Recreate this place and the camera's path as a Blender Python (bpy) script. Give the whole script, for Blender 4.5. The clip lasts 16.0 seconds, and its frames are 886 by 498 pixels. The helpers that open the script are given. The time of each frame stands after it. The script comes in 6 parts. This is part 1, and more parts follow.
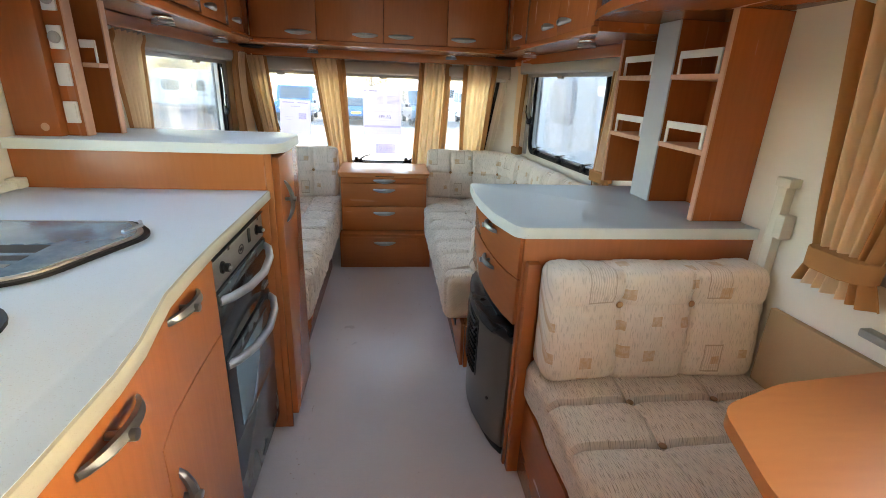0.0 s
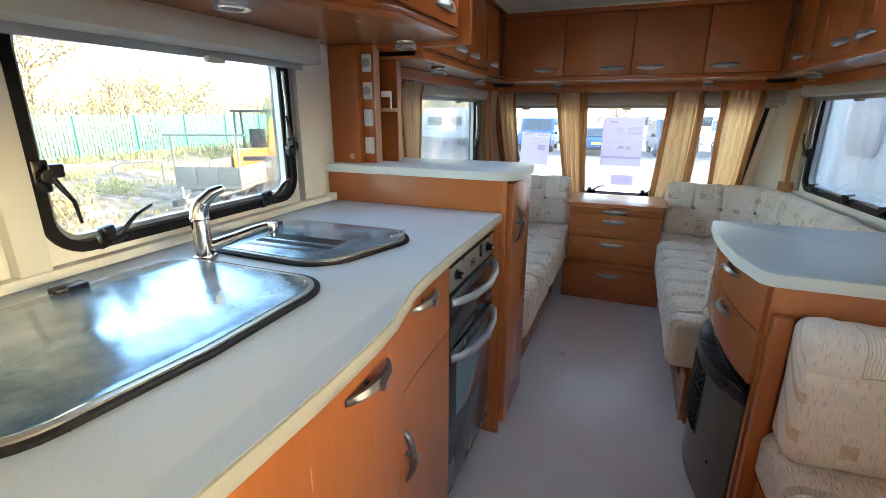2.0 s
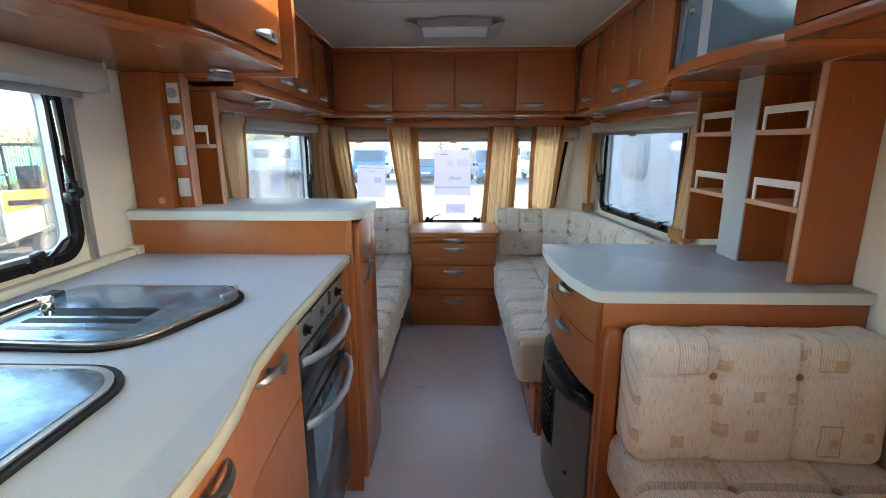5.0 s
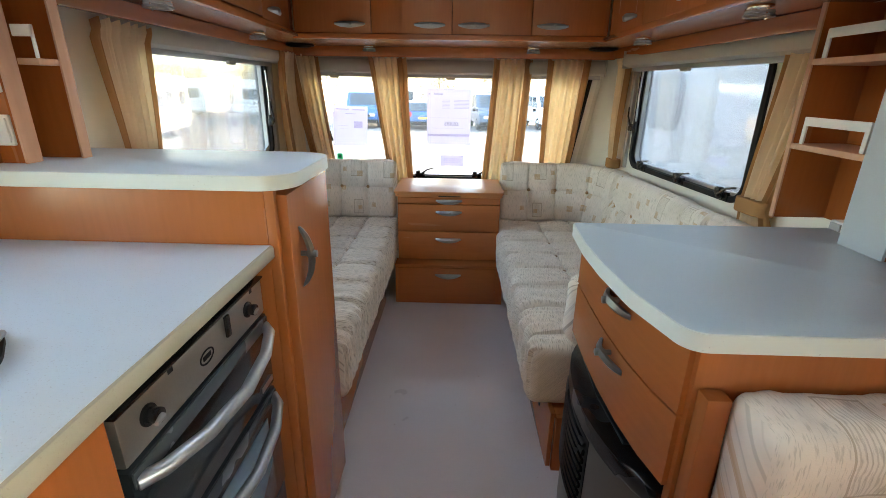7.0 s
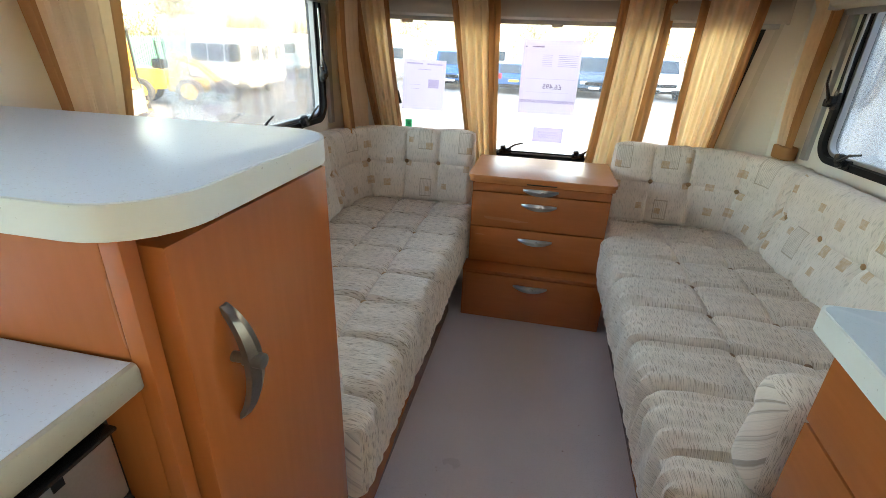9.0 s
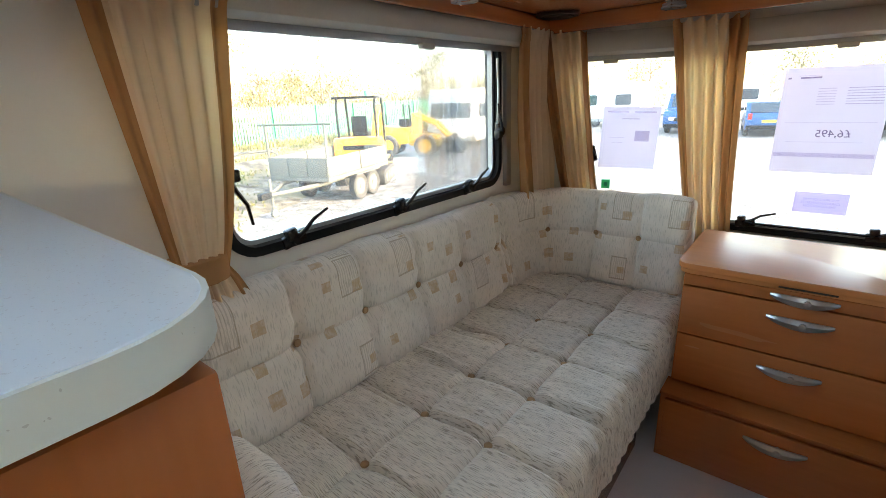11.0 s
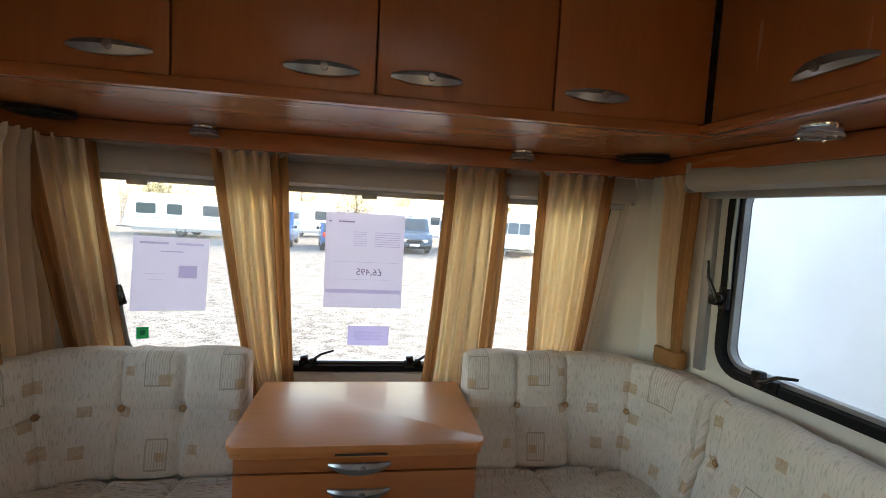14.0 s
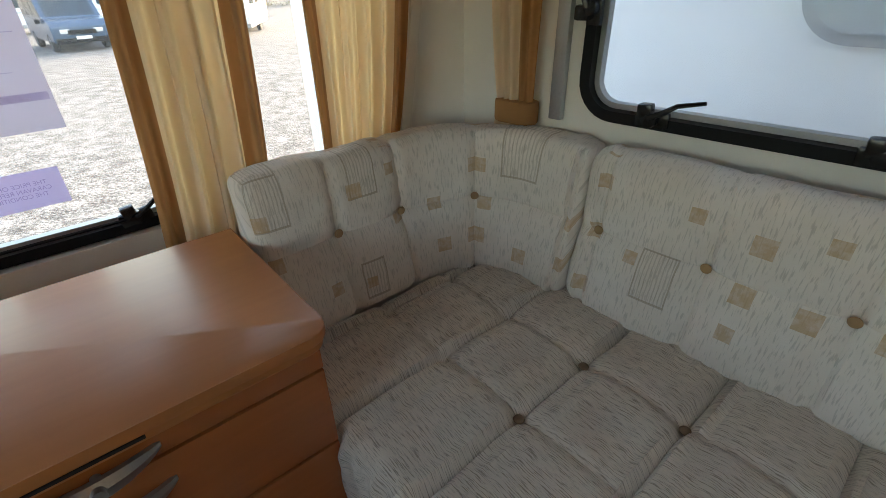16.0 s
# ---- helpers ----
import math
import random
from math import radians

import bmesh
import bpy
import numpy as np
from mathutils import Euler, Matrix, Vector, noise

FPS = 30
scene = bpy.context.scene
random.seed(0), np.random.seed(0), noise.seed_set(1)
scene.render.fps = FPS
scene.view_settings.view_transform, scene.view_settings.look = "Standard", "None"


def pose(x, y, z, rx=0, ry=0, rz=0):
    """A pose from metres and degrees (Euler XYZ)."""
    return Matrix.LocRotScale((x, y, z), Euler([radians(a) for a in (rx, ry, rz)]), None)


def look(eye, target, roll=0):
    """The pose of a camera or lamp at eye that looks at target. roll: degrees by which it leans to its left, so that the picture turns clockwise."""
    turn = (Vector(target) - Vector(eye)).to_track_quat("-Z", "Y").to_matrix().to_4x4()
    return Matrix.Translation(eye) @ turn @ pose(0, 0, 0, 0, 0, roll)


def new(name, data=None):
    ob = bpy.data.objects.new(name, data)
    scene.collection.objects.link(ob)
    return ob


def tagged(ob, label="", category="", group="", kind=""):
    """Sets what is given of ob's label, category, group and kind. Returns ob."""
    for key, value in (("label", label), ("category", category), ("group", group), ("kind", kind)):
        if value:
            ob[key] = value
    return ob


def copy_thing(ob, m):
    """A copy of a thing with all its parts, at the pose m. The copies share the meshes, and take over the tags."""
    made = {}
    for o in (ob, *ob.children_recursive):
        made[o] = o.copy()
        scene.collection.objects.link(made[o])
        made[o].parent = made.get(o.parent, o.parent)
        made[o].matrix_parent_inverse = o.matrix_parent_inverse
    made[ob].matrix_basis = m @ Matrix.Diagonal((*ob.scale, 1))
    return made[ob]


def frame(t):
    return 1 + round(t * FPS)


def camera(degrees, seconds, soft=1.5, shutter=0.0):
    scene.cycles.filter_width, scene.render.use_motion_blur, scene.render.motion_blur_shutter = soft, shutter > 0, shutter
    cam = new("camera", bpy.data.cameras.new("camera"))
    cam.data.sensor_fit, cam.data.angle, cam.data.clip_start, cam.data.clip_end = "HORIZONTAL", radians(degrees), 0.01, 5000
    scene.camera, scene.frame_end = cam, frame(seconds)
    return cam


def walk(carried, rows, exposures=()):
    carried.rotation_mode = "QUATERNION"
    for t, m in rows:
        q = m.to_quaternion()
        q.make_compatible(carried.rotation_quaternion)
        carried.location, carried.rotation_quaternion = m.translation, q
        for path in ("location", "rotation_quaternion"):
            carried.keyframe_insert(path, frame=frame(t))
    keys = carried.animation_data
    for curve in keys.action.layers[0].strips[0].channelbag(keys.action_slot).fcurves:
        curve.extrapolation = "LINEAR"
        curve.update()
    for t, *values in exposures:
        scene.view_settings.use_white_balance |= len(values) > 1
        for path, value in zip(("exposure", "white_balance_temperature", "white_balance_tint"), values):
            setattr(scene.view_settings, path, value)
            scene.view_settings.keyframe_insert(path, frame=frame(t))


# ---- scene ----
cam = camera(87.7, 16.0, soft=0.9)
PATH = [
    (0, (0.048, 0.341, 1.284), (0.279, 2.21, 0.611), 2.4),
    (0.5, (0.097, 0.32, 1.28), (-0.016, 2.188, 0.575), 2.5),
    (1, (0.119, 0.307, 1.274), (-0.214, 2.143, 0.553), 1.8),
    (1.5, (0.101, 0.283, 1.279), (-0.468, 2.079, 0.608), -0.0),
    (2, (0.072, 0.261, 1.293), (-0.642, 2.039, 0.719), 0.1),
    (2.5, (0.062, 0.244, 1.322), (-0.738, 2.029, 0.907), -0.7),
    (3, (0.062, 0.247, 1.334), (-0.792, 2.028, 1.018), -0.9),
    (3.5, (0.065, 0.259, 1.336), (-0.717, 2.078, 1.049), -0.6),
    (4, (0.072, 0.281, 1.334), (-0.383, 2.204, 1.028), 0.2),
    (4.5, (0.065, 0.302, 1.327), (-0.127, 2.262, 0.976), 0.8),
    (5, (0.029, 0.344, 1.308), (-0.03, 2.292, 0.858), -0.1),
    (5.2, (0.028, 0.366, 1.304), (0.019, 2.3, 0.792), 0.4),
    (7.5, (0.046, 1.131, 1.241), (-0.033, 3.009, 0.557), 1.3),
    (8, (0.028, 1.286, 1.222), (-0.128, 3.146, 0.504), 1.1),
    (10.3, (-0.03, 1.942, 1.189), (-0.963, 3.489, 0.331), -2.3),
    (10.5, (-0.017, 1.989, 1.186), (-1.083, 3.484, 0.393), -3.6),
    (11, (-0.034, 2.074, 1.199), (-1.228, 3.551, 0.573), -2.5),
    (11.5, (-0.031, 2.087, 1.273), (-1.252, 3.603, 0.813), -2.2),
    (12, (-0.019, 2.108, 1.285), (-1.245, 3.656, 0.969), -2.2),
    (12.5, (-0.01, 2.142, 1.299), (-1.103, 3.814, 1.196), -1.2),
    (13, (-0.021, 2.258, 1.281), (-0.671, 4.149, 1.262), 0.5),
    (13.5, (-0.026, 2.393, 1.271), (-0.088, 4.392, 1.227), 1.4),
    (14, (0.02, 2.465, 1.264), (0.322, 4.436, 1.109), 3.2),
    (14.5, (0.073, 2.637, 1.23), (0.554, 4.568, 1.021), 2.8),
    (15, (0.116, 2.79, 1.191), (0.689, 4.648, 0.724), 1.1),
    (15.5, (0.109, 2.953, 1.139), (0.926, 4.609, 0.371), 0.0),
    (16, (0.123, 3.068, 1.118), (1.226, 4.394, 0.106), -1.5),
]
walk(cam, [(t, look(eye, target, roll)) for t, eye, target, roll in PATH], [(0, 4.36, 7500, 10), (3.2, 3.77, 6350, 8), (5.2, 4.06, 6650, 9), (8, 4.25, 7900, 10), (11, 4.02, 7600, 9), (12.5, 3.80, 7500, 10), (13.5, 3.42, 7700, 11), (14.5, 3.62, 7900, 12), (16, 3.2, 7800, 11)])

# ---------------------------------------------------------------- daylight
SUN_AZ, SUN_EL = 18.0, 17.0        # degrees from +x towards +y, and above the horizon
world = bpy.data.worlds.new("sky")
scene.world = world
world.use_nodes = True
wn = world.node_tree
sky = wn.nodes.new("ShaderNodeTexSky")
sky.sky_type = "NISHITA"
sky.sun_disc = False
sky.sun_elevation = radians(SUN_EL)
sky.sun_rotation = radians(90 - SUN_AZ)
sky.air_density, sky.dust_density, sky.ozone_density = 1.0, 1.6, 1.0
wn.nodes["Background"].inputs["Strength"].default_value = 0.15
wn.links.new(sky.outputs["Color"], wn.nodes["Background"].inputs["Color"])
sun_data = bpy.data.lights.new("sun", "SUN")
sun_data.energy, sun_data.angle, sun_data.color = 0.75, radians(0.6), (1.0, 0.91, 0.78)
sun = new("sun", sun_data)
sx, sy, sz = (math.cos(radians(SUN_EL)) * math.cos(radians(SUN_AZ)),
              math.cos(radians(SUN_EL)) * math.sin(radians(SUN_AZ)), math.sin(radians(SUN_EL)))
sun.matrix_world = look((sx * 40, sy * 40, sz * 40), (0, 0, 0))


# ---------------------------------------------------------------- materials
class Nodes:
    """A small wrapper round a material's node tree."""

    def __init__(self, name, rough=0.5, metal=0.0, color=(0.5, 0.5, 0.5)):
        self.m = bpy.data.materials.new(name)
        self.m.use_nodes = True
        self.t = self.m.node_tree
        self.b = self.t.nodes["Principled BSDF"]
        self.b.inputs["Roughness"].default_value = rough
        self.b.inputs["Metallic"].default_value = metal
        self.b.inputs["Base Color"].default_value = (*color, 1)

    def add(self, kind, **kw):
        n = self.t.nodes.new(kind)
        for k, v in kw.items():
            if k in n.inputs:
                n.inputs[k].default_value = v
        return n

    def link(self, a, b):
        self.t.links.new(a, b)

    def coord(self, what="Object", scale=(1, 1, 1)):
        c = self.add("ShaderNodeTexCoord")
        mp = self.add("ShaderNodeMapping")
        mp.inputs["Scale"].default_value = scale
        self.link(c.outputs[what], mp.inputs["Vector"])
        return mp.outputs["Vector"]

    def noise(self, vec, scale, detail=3.0, rough=0.55):
        n = self.add("ShaderNodeTexNoise", Scale=scale, Detail=detail, Roughness=rough)
        self.link(vec, n.inputs["Vector"])
        return n.outputs["Fac"]

    def ramp(self, fac, stops):
        r = self.add("ShaderNodeValToRGB")
        el = r.color_ramp.elements
        while len(el) < len(stops):
            el.new(0.5)
        for e, (p, c) in zip(el, stops):
            e.position, e.color = p, (*c, 1)
        self.link(fac, r.inputs["Fac"])
        return r.outputs["Color"]

    def mix(self, fac, a, b, mode="MIX"):
        n = self.t.nodes.new("ShaderNodeMix")
        n.data_type, n.blend_type = "RGBA", mode
        for key, v in ((0, fac), (6, a), (7, b)):
            if hasattr(v, "is_linked"):
                self.link(v, n.inputs[key])
            else:
                n.inputs[key].default_value = v if key == 0 else (*v, 1)
        return n.outputs[2]

    def math(self, op, a, b=0.0):
        n = self.t.nodes.new("ShaderNodeMath")
        n.operation = op
        for key, v in ((0, a), (1, b)):
            if hasattr(v, "is_linked"):
                self.link(v, n.inputs[key])
            else:
                n.inputs[key].default_value = v
        return n.outputs[0]

    def color(self, c):
        self.link(c, self.b.inputs["Base Color"])

    def bump(self, h, strength=0.2, dist=0.002):
        n = self.add("ShaderNodeBump", Strength=strength, Distance=dist)
        self.link(h, n.inputs["Height"])
        self.link(n.outputs["Normal"], self.b.inputs["Normal"])

    def rough(self, fac, lo, hi):
        n = self.add("ShaderNodeMapRange")
        n.inputs["To Min"].default_value, n.inputs["To Max"].default_value = lo, hi
        self.link(fac, n.inputs["Value"])
        self.link(n.outputs["Result"], self.b.inputs["Roughness"])


def plain(name, color, rough=0.5, metal=0.0, vary=0.12, scale=30.0, bump=0.08):
    """A painted, moulded or metal surface with slight mottling and wear."""
    k = Nodes(name, rough, metal, color)
    v = k.coord()
    big, fine = k.noise(v, scale * 0.15, 3), k.noise(v, scale * 6, 2)
    lo = tuple(c * (1 - vary) for c in color)
    hi = tuple(min(1, c * (1 + vary)) for c in color)
    k.color(k.ramp(k.math("ADD", k.math("MULTIPLY", big, 0.7), k.math("MULTIPLY", fine, 0.3)), [(0.3, lo), (0.7, hi)]))
    k.rough(big, max(0.02, rough - 0.08), min(1, rough + 0.1))
    if bump:
        k.bump(fine, bump, 0.001)
    return k.m


def wood(name, scale, light=(0.40, 0.122, 0.033), dark=(0.33, 0.098, 0.0255), rough=0.26):
    """Cherry-coloured laminate; the grain runs along the axis with the small scale."""
    k = Nodes(name, rough)
    v = k.coord("Object", scale)
    wide, grain = k.noise(v, 2.2, 3), k.noise(v, 9.0, 2, 0.5)
    info = k.add("ShaderNodeObjectInfo")
    base = k.ramp(k.math("ADD", k.math("MULTIPLY", wide, 0.45), k.math("MULTIPLY", grain, 0.55)), [(0.25, dark), (0.75, light)])
    tone = k.math("ADD", k.math("MULTIPLY", info.outputs["Random"], 0.16), 0.92)
    hsv = k.add("ShaderNodeHueSaturation")
    k.link(base, hsv.inputs["Color"])
    k.link(tone, hsv.inputs["Value"])
    k.color(hsv.outputs["Color"])
    k.rough(wide, rough, rough + 0.02)
    k.b.inputs["Coat Weight"].default_value = 0.12
    k.b.inputs["Coat Roughness"].default_value = 0.2
    return k.m


WOOD_V = wood("cherry_laminate_upright", (9, 9, 0.8))
WOOD_Y = wood("cherry_laminate_lengthwise", (9, 0.8, 9))
WOOD_X = wood("cherry_laminate_crosswise", (0.8, 9, 9))
TABLE_WOOD = wood("table_laminate", (0.9, 6, 6), (0.52, 0.185, 0.052), (0.45, 0.15, 0.04), 0.42)
EDGE_WOOD = wood("pale_edge_strip", (6, 6, 1.0), (0.62, 0.36, 0.24), (0.5, 0.27, 0.17), 0.45)


def laminate(name, color, speck, grit=330, rare=0.66):
    k = Nodes(name, 0.32, 0, color)
    v = k.coord()
    cloud, dots = k.noise(v, 5, 4), k.noise(v, grit, 2)
    base = k.ramp(cloud, [(0.3, tuple(c * 0.95 for c in color)), (0.7, color)])
    base = k.mix(k.math("MULTIPLY", k.math("GREATER_THAN", dots, rare), 0.45), base, speck)
    k.color(base)
    k.rough(cloud, 0.28, 0.4)
    k.bump(dots, 0.05, 0.0005)
    return k.m


WORKTOP = laminate("pale_grey_worktop", (0.62, 0.72, 0.80), (0.42, 0.45, 0.5))
DRESSER_TOP = laminate("blue_grey_worktop", (0.47, 0.565, 0.62), (0.33, 0.40, 0.46))
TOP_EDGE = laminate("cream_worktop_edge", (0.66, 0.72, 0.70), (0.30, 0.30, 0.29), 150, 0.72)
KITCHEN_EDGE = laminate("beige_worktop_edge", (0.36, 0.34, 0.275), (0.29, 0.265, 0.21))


def vinyl_floor():
    k = Nodes("speckled_vinyl", 0.42)
    v = k.coord()
    cloud, dots, grit, scuff = k.noise(v, 2.2, 4), k.noise(v, 260, 2), k.noise(v, 95, 2), k.noise(k.coord("Object", (3, 30, 1)), 3, 3)
    base = k.ramp(cloud, [(0.3, (0.51, 0.47, 0.47)), (0.7, (0.57, 0.53, 0.53))])
    base = k.mix(k.math("MULTIPLY", k.math("GREATER_THAN", dots, 0.62), 0.35), base, (0.24, 0.205, 0.21))
    base = k.mix(k.math("MULTIPLY", k.math("GREATER_THAN", grit, 0.72), 0.2), base, (0.58, 0.54, 0.54))
    base = k.mix(k.math("MULTIPLY", k.ramp(scuff, [(0.6, (0, 0, 0)), (0.75, (1, 1, 1))]), 0.12), base, (0.25, 0.22, 0.22))
    k.color(base)
    k.rough(cloud, 0.24, 0.34)
    k.b.inputs["Specular IOR Level"].default_value = 0.75
    k.bump(dots, 0.10, 0.0006)
    return k.m


FLOOR = vinyl_floor()


def wallboard(name, color):
    k = Nodes(name, 0.55, 0, color)
    v = k.coord()
    cloud, weave = k.noise(v, 1.7, 4), k.noise(v, 220, 2)
    k.color(k.ramp(cloud, [(0.25, tuple(c * 0.93 for c in color)), (0.75, color)]))
    k.rough(cloud, 0.45, 0.62)
    k.bump(weave, 0.15, 0.001)
    return k.m


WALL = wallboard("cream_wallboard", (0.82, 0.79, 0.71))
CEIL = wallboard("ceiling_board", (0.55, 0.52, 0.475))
OUTSIDE = plain("white_caravan_skin", (0.80, 0.81, 0.82), 0.35, 0, 0.04)


def streak_fabric(name, color, dark, sc):
    """Woven seat cloth with short dark flecks along one way."""
    k = Nodes(name, 0.92)
    v = k.coord("UV")
    flecks, soft, weave = k.noise(k.coord("UV", sc), 15, 3, 0.6), k.noise(v, 9, 4), k.noise(v, 420, 2)
    base = k.ramp(soft, [(0.3, tuple(c * 0.88 for c in color)), (0.7, color)])
    base = k.mix(k.math("MULTIPLY", k.ramp(flecks, [(0.51, (0, 0, 0)), (0.62, (1, 1, 1))]), 0.8), base, dark)
    k.color(base)
    k.bump(k.math("ADD", weave, k.math("MULTIPLY", soft, 3.0)), 0.35, 0.0015)
    k.b.inputs["Sheen Weight"].default_value = 0.25
    return k.m


SEAT_CLOTH = streak_fabric("oatmeal_streaked_cloth", (0.735, 0.64, 0.52), (0.25, 0.195, 0.14), (2.2, 34, 1))
SEAT_CLOTH_B = streak_fabric("oatmeal_streaked_cloth_across", (0.735, 0.64, 0.52), (0.25, 0.195, 0.14), (34, 2.2, 1))


def patched_fabric():
    """Cream cloth with scattered tan squares and finely striped outlined boxes."""
    k = Nodes("cream_cloth_with_tan_squares", 0.9)
    uv = k.coord("UV")
    soft, weave = k.noise(uv, 7, 4), k.noise(uv, 420, 2)
    flecks = k.noise(k.coord("UV", (44, 5, 1)), 7, 2)
    base = k.ramp(soft, [(0.3, (0.69, 0.61, 0.51)), (0.7, (0.79, 0.71, 0.61))])
    base = k.mix(k.math("MULTIPLY", k.ramp(flecks, [(0.54, (0, 0, 0)), (0.63, (1, 1, 1))]), 0.42), base, (0.36, 0.31, 0.24))

    def cells(scale, seed, size):
        mp = k.add("ShaderNodeMapping")
        mp.inputs["Scale"].default_value = (scale, scale, 1)
        mp.inputs["Location"].default_value = (seed, seed * 1.7, 0)
        k.link(uv, mp.inputs["Vector"])
        fl, fr = k.add("ShaderNodeVectorMath"), k.add("ShaderNodeVectorMath")
        fl.operation, fr.operation = "FLOOR", "FRACTION"
        k.link(mp.outputs["Vector"], fl.inputs[0])
        k.link(mp.outputs["Vector"], fr.inputs[0])
        wn_ = k.add("ShaderNodeTexWhiteNoise")
        wn_.noise_dimensions = "3D"
        k.link(fl.outputs["Vector"], wn_.inputs["Vector"])
        s1, s2 = k.add("ShaderNodeSeparateXYZ"), k.add("ShaderNodeSeparateXYZ")
        k.link(fr.outputs["Vector"], s1.inputs[0])
        k.link(wn_.outputs["Color"], s2.inputs[0])
        du = k.math("ABSOLUTE", k.math("SUBTRACT", s1.outputs[0], k.math("ADD", k.math("MULTIPLY", s2.outputs[0], 0.4), 0.3)))
        dv = k.math("ABSOLUTE", k.math("SUBTRACT", s1.outputs[1], k.math("ADD", k.math("MULTIPLY", s2.outputs[1], 0.4), 0.3)))
        half = k.math("ADD", k.math("MULTIPLY", s2.outputs[2], size * 0.5), size)
        return du, dv, half, wn_.outputs["Value"]

    du, dv, half, pick = cells(9.8, 0.37, 0.125)
    inside = k.math("LESS_THAN", k.math("MAXIMUM", du, dv), half)
    worn = k.ramp(k.noise(uv, 60, 3), [(0.35, (0.55, 0.55, 0.55)), (0.6, (1, 1, 1))])
    gold = k.math("MULTIPLY", k.math("MULTIPLY", inside, worn), k.math("GREATER_THAN", pick, 0.35))
    du, dv, half, pick = cells(5.2, 2.9, 0.2)
    m = k.math("MAXIMUM", k.math("MULTIPLY", du, 1.5), dv)
    outline = k.math("MULTIPLY", k.math("LESS_THAN", k.math("ABSOLUTE", k.math("SUBTRACT", m, half)), 0.013), k.math("GREATER_THAN", pick, 0.5))
    wv = k.add("ShaderNodeTexWave", Scale=42.0, Distortion=1.5)
    k.link(uv, wv.inputs["Vector"])
    stripes = k.math("MULTIPLY", k.math("MULTIPLY", k.math("LESS_THAN", m, half), k.math("GREATER_THAN", pick, 0.5)), k.math("GREATER_THAN", wv.outputs["Fac"], 0.72))
    base = k.mix(k.math("MULTIPLY", stripes, 0.4), base, (0.36, 0.29, 0.2))
    base = k.mix(k.math("MULTIPLY", outline, 0.6), base, (0.33, 0.25, 0.16))
    base = k.mix(k.math("MULTIPLY", gold, 0.78), base, (0.53, 0.33, 0.15))
    k.color(base)
    k.bump(k.math("ADD", weave, k.math("MULTIPLY", soft, 3.0)), 0.35, 0.0015)
    k.b.inputs["Sheen Weight"].default_value = 0.25
    return k.m


PATCH_CLOTH = patched_fabric()


def drape(name, color, thin=0.35, through_color=None):
    """Curtain cloth: part of the light goes through it."""
    k = Nodes(name, 0.9, 0, color)
    v = k.coord()
    weave, cloud = k.noise(v, 500, 2), k.noise(v, 6, 3)
    c = k.ramp(cloud, [(0.3, tuple(x * 0.9 for x in color)), (0.7, color)])
    k.color(c)
    k.bump(weave, 0.25, 0.001)
    tr = k.add("ShaderNodeBsdfTranslucent")
    tr.inputs["Color"].default_value = (*(through_color or color), 1)
    mx = k.add("ShaderNodeMixShader")
    mx.inputs[0].default_value = thin
    k.link(k.b.outputs[0], mx.inputs[1])
    k.link(tr.outputs[0], mx.inputs[2])
    k.link(mx.outputs[0], k.t.nodes["Material Output"].inputs["Surface"])
    return k.m


CURTAIN = drape("cream_curtain_cloth", (0.92, 0.82, 0.66), 0.48, (0.96, 0.67, 0.33))
CURTAIN_TRIM = drape("tan_curtain_band", (0.50, 0.255, 0.10), 0.25)
PAPER = drape("white_paper", (0.82, 0.79, 0.88), 0.6)
PAPER_LILAC = drape("lilac_paper", (0.76, 0.71, 0.89), 0.65)
STICKER = drape("green_sticker", (0.05, 0.6, 0.32), 0.4)


def clear(name, tint, gloss, haze=0.0):
    """A thin clear pane: straight-through light, a little gloss, a little haze of dust and scratches."""
    k = Nodes(name)
    tr, gl, df = k.add("ShaderNodeBsdfTransparent"), k.add("ShaderNodeBsdfGlossy"), k.add("ShaderNodeBsdfTranslucent")
    tr.inputs["Color"].default_value = (*tint, 1)
    gl.inputs["Roughness"].default_value = 0.06
    df.inputs["Color"].default_value = (0.9, 0.92, 0.95, 1)
    m1, m2 = k.add("ShaderNodeMixShader"), k.add("ShaderNodeMixShader")
    fr = k.add("ShaderNodeFresnel", IOR=1.35)
    k.link(k.math("MULTIPLY", fr.outputs[0], gloss), m1.inputs[0])
    cloud = k.noise(k.coord(), 4, 4)
    k.link(k.math("MULTIPLY", cloud, haze), m2.inputs[0])
    k.link(tr.outputs[0], m1.inputs[1])
    k.link(gl.outputs[0], m1.inputs[2])
    k.link(m1.outputs[0], m2.inputs[1])
    k.link(df.outputs[0], m2.inputs[2])
    k.link(m2.outputs[0], k.t.nodes["Material Output"].inputs["Surface"])
    return k.m


PANE = clear("acrylic_pane", (0.97, 0.98, 0.98), 0.8, 0.05)
PANE_HAZY = clear("scratched_acrylic_pane", (0.88, 0.91, 0.96), 0.8, 0.13)
def dome_haze(material):
    """Milky dome: less light comes through its haze."""
    for n in material.node_tree.nodes:
        if n.type == "BSDF_TRANSLUCENT":
            n.inputs["Color"].default_value = (0.80, 0.87, 0.92, 1)
    return material


CLEAR_PLASTIC = clear("clear_plastic_ring", (0.88, 0.9, 0.9), 3.0, 0.5)
# milky, so that its own brightness stays below the open sky
ROOF_PANE = dome_haze(clear("rooflight_dome", (0.80, 0.90, 1.0), 1.0, 0.95))

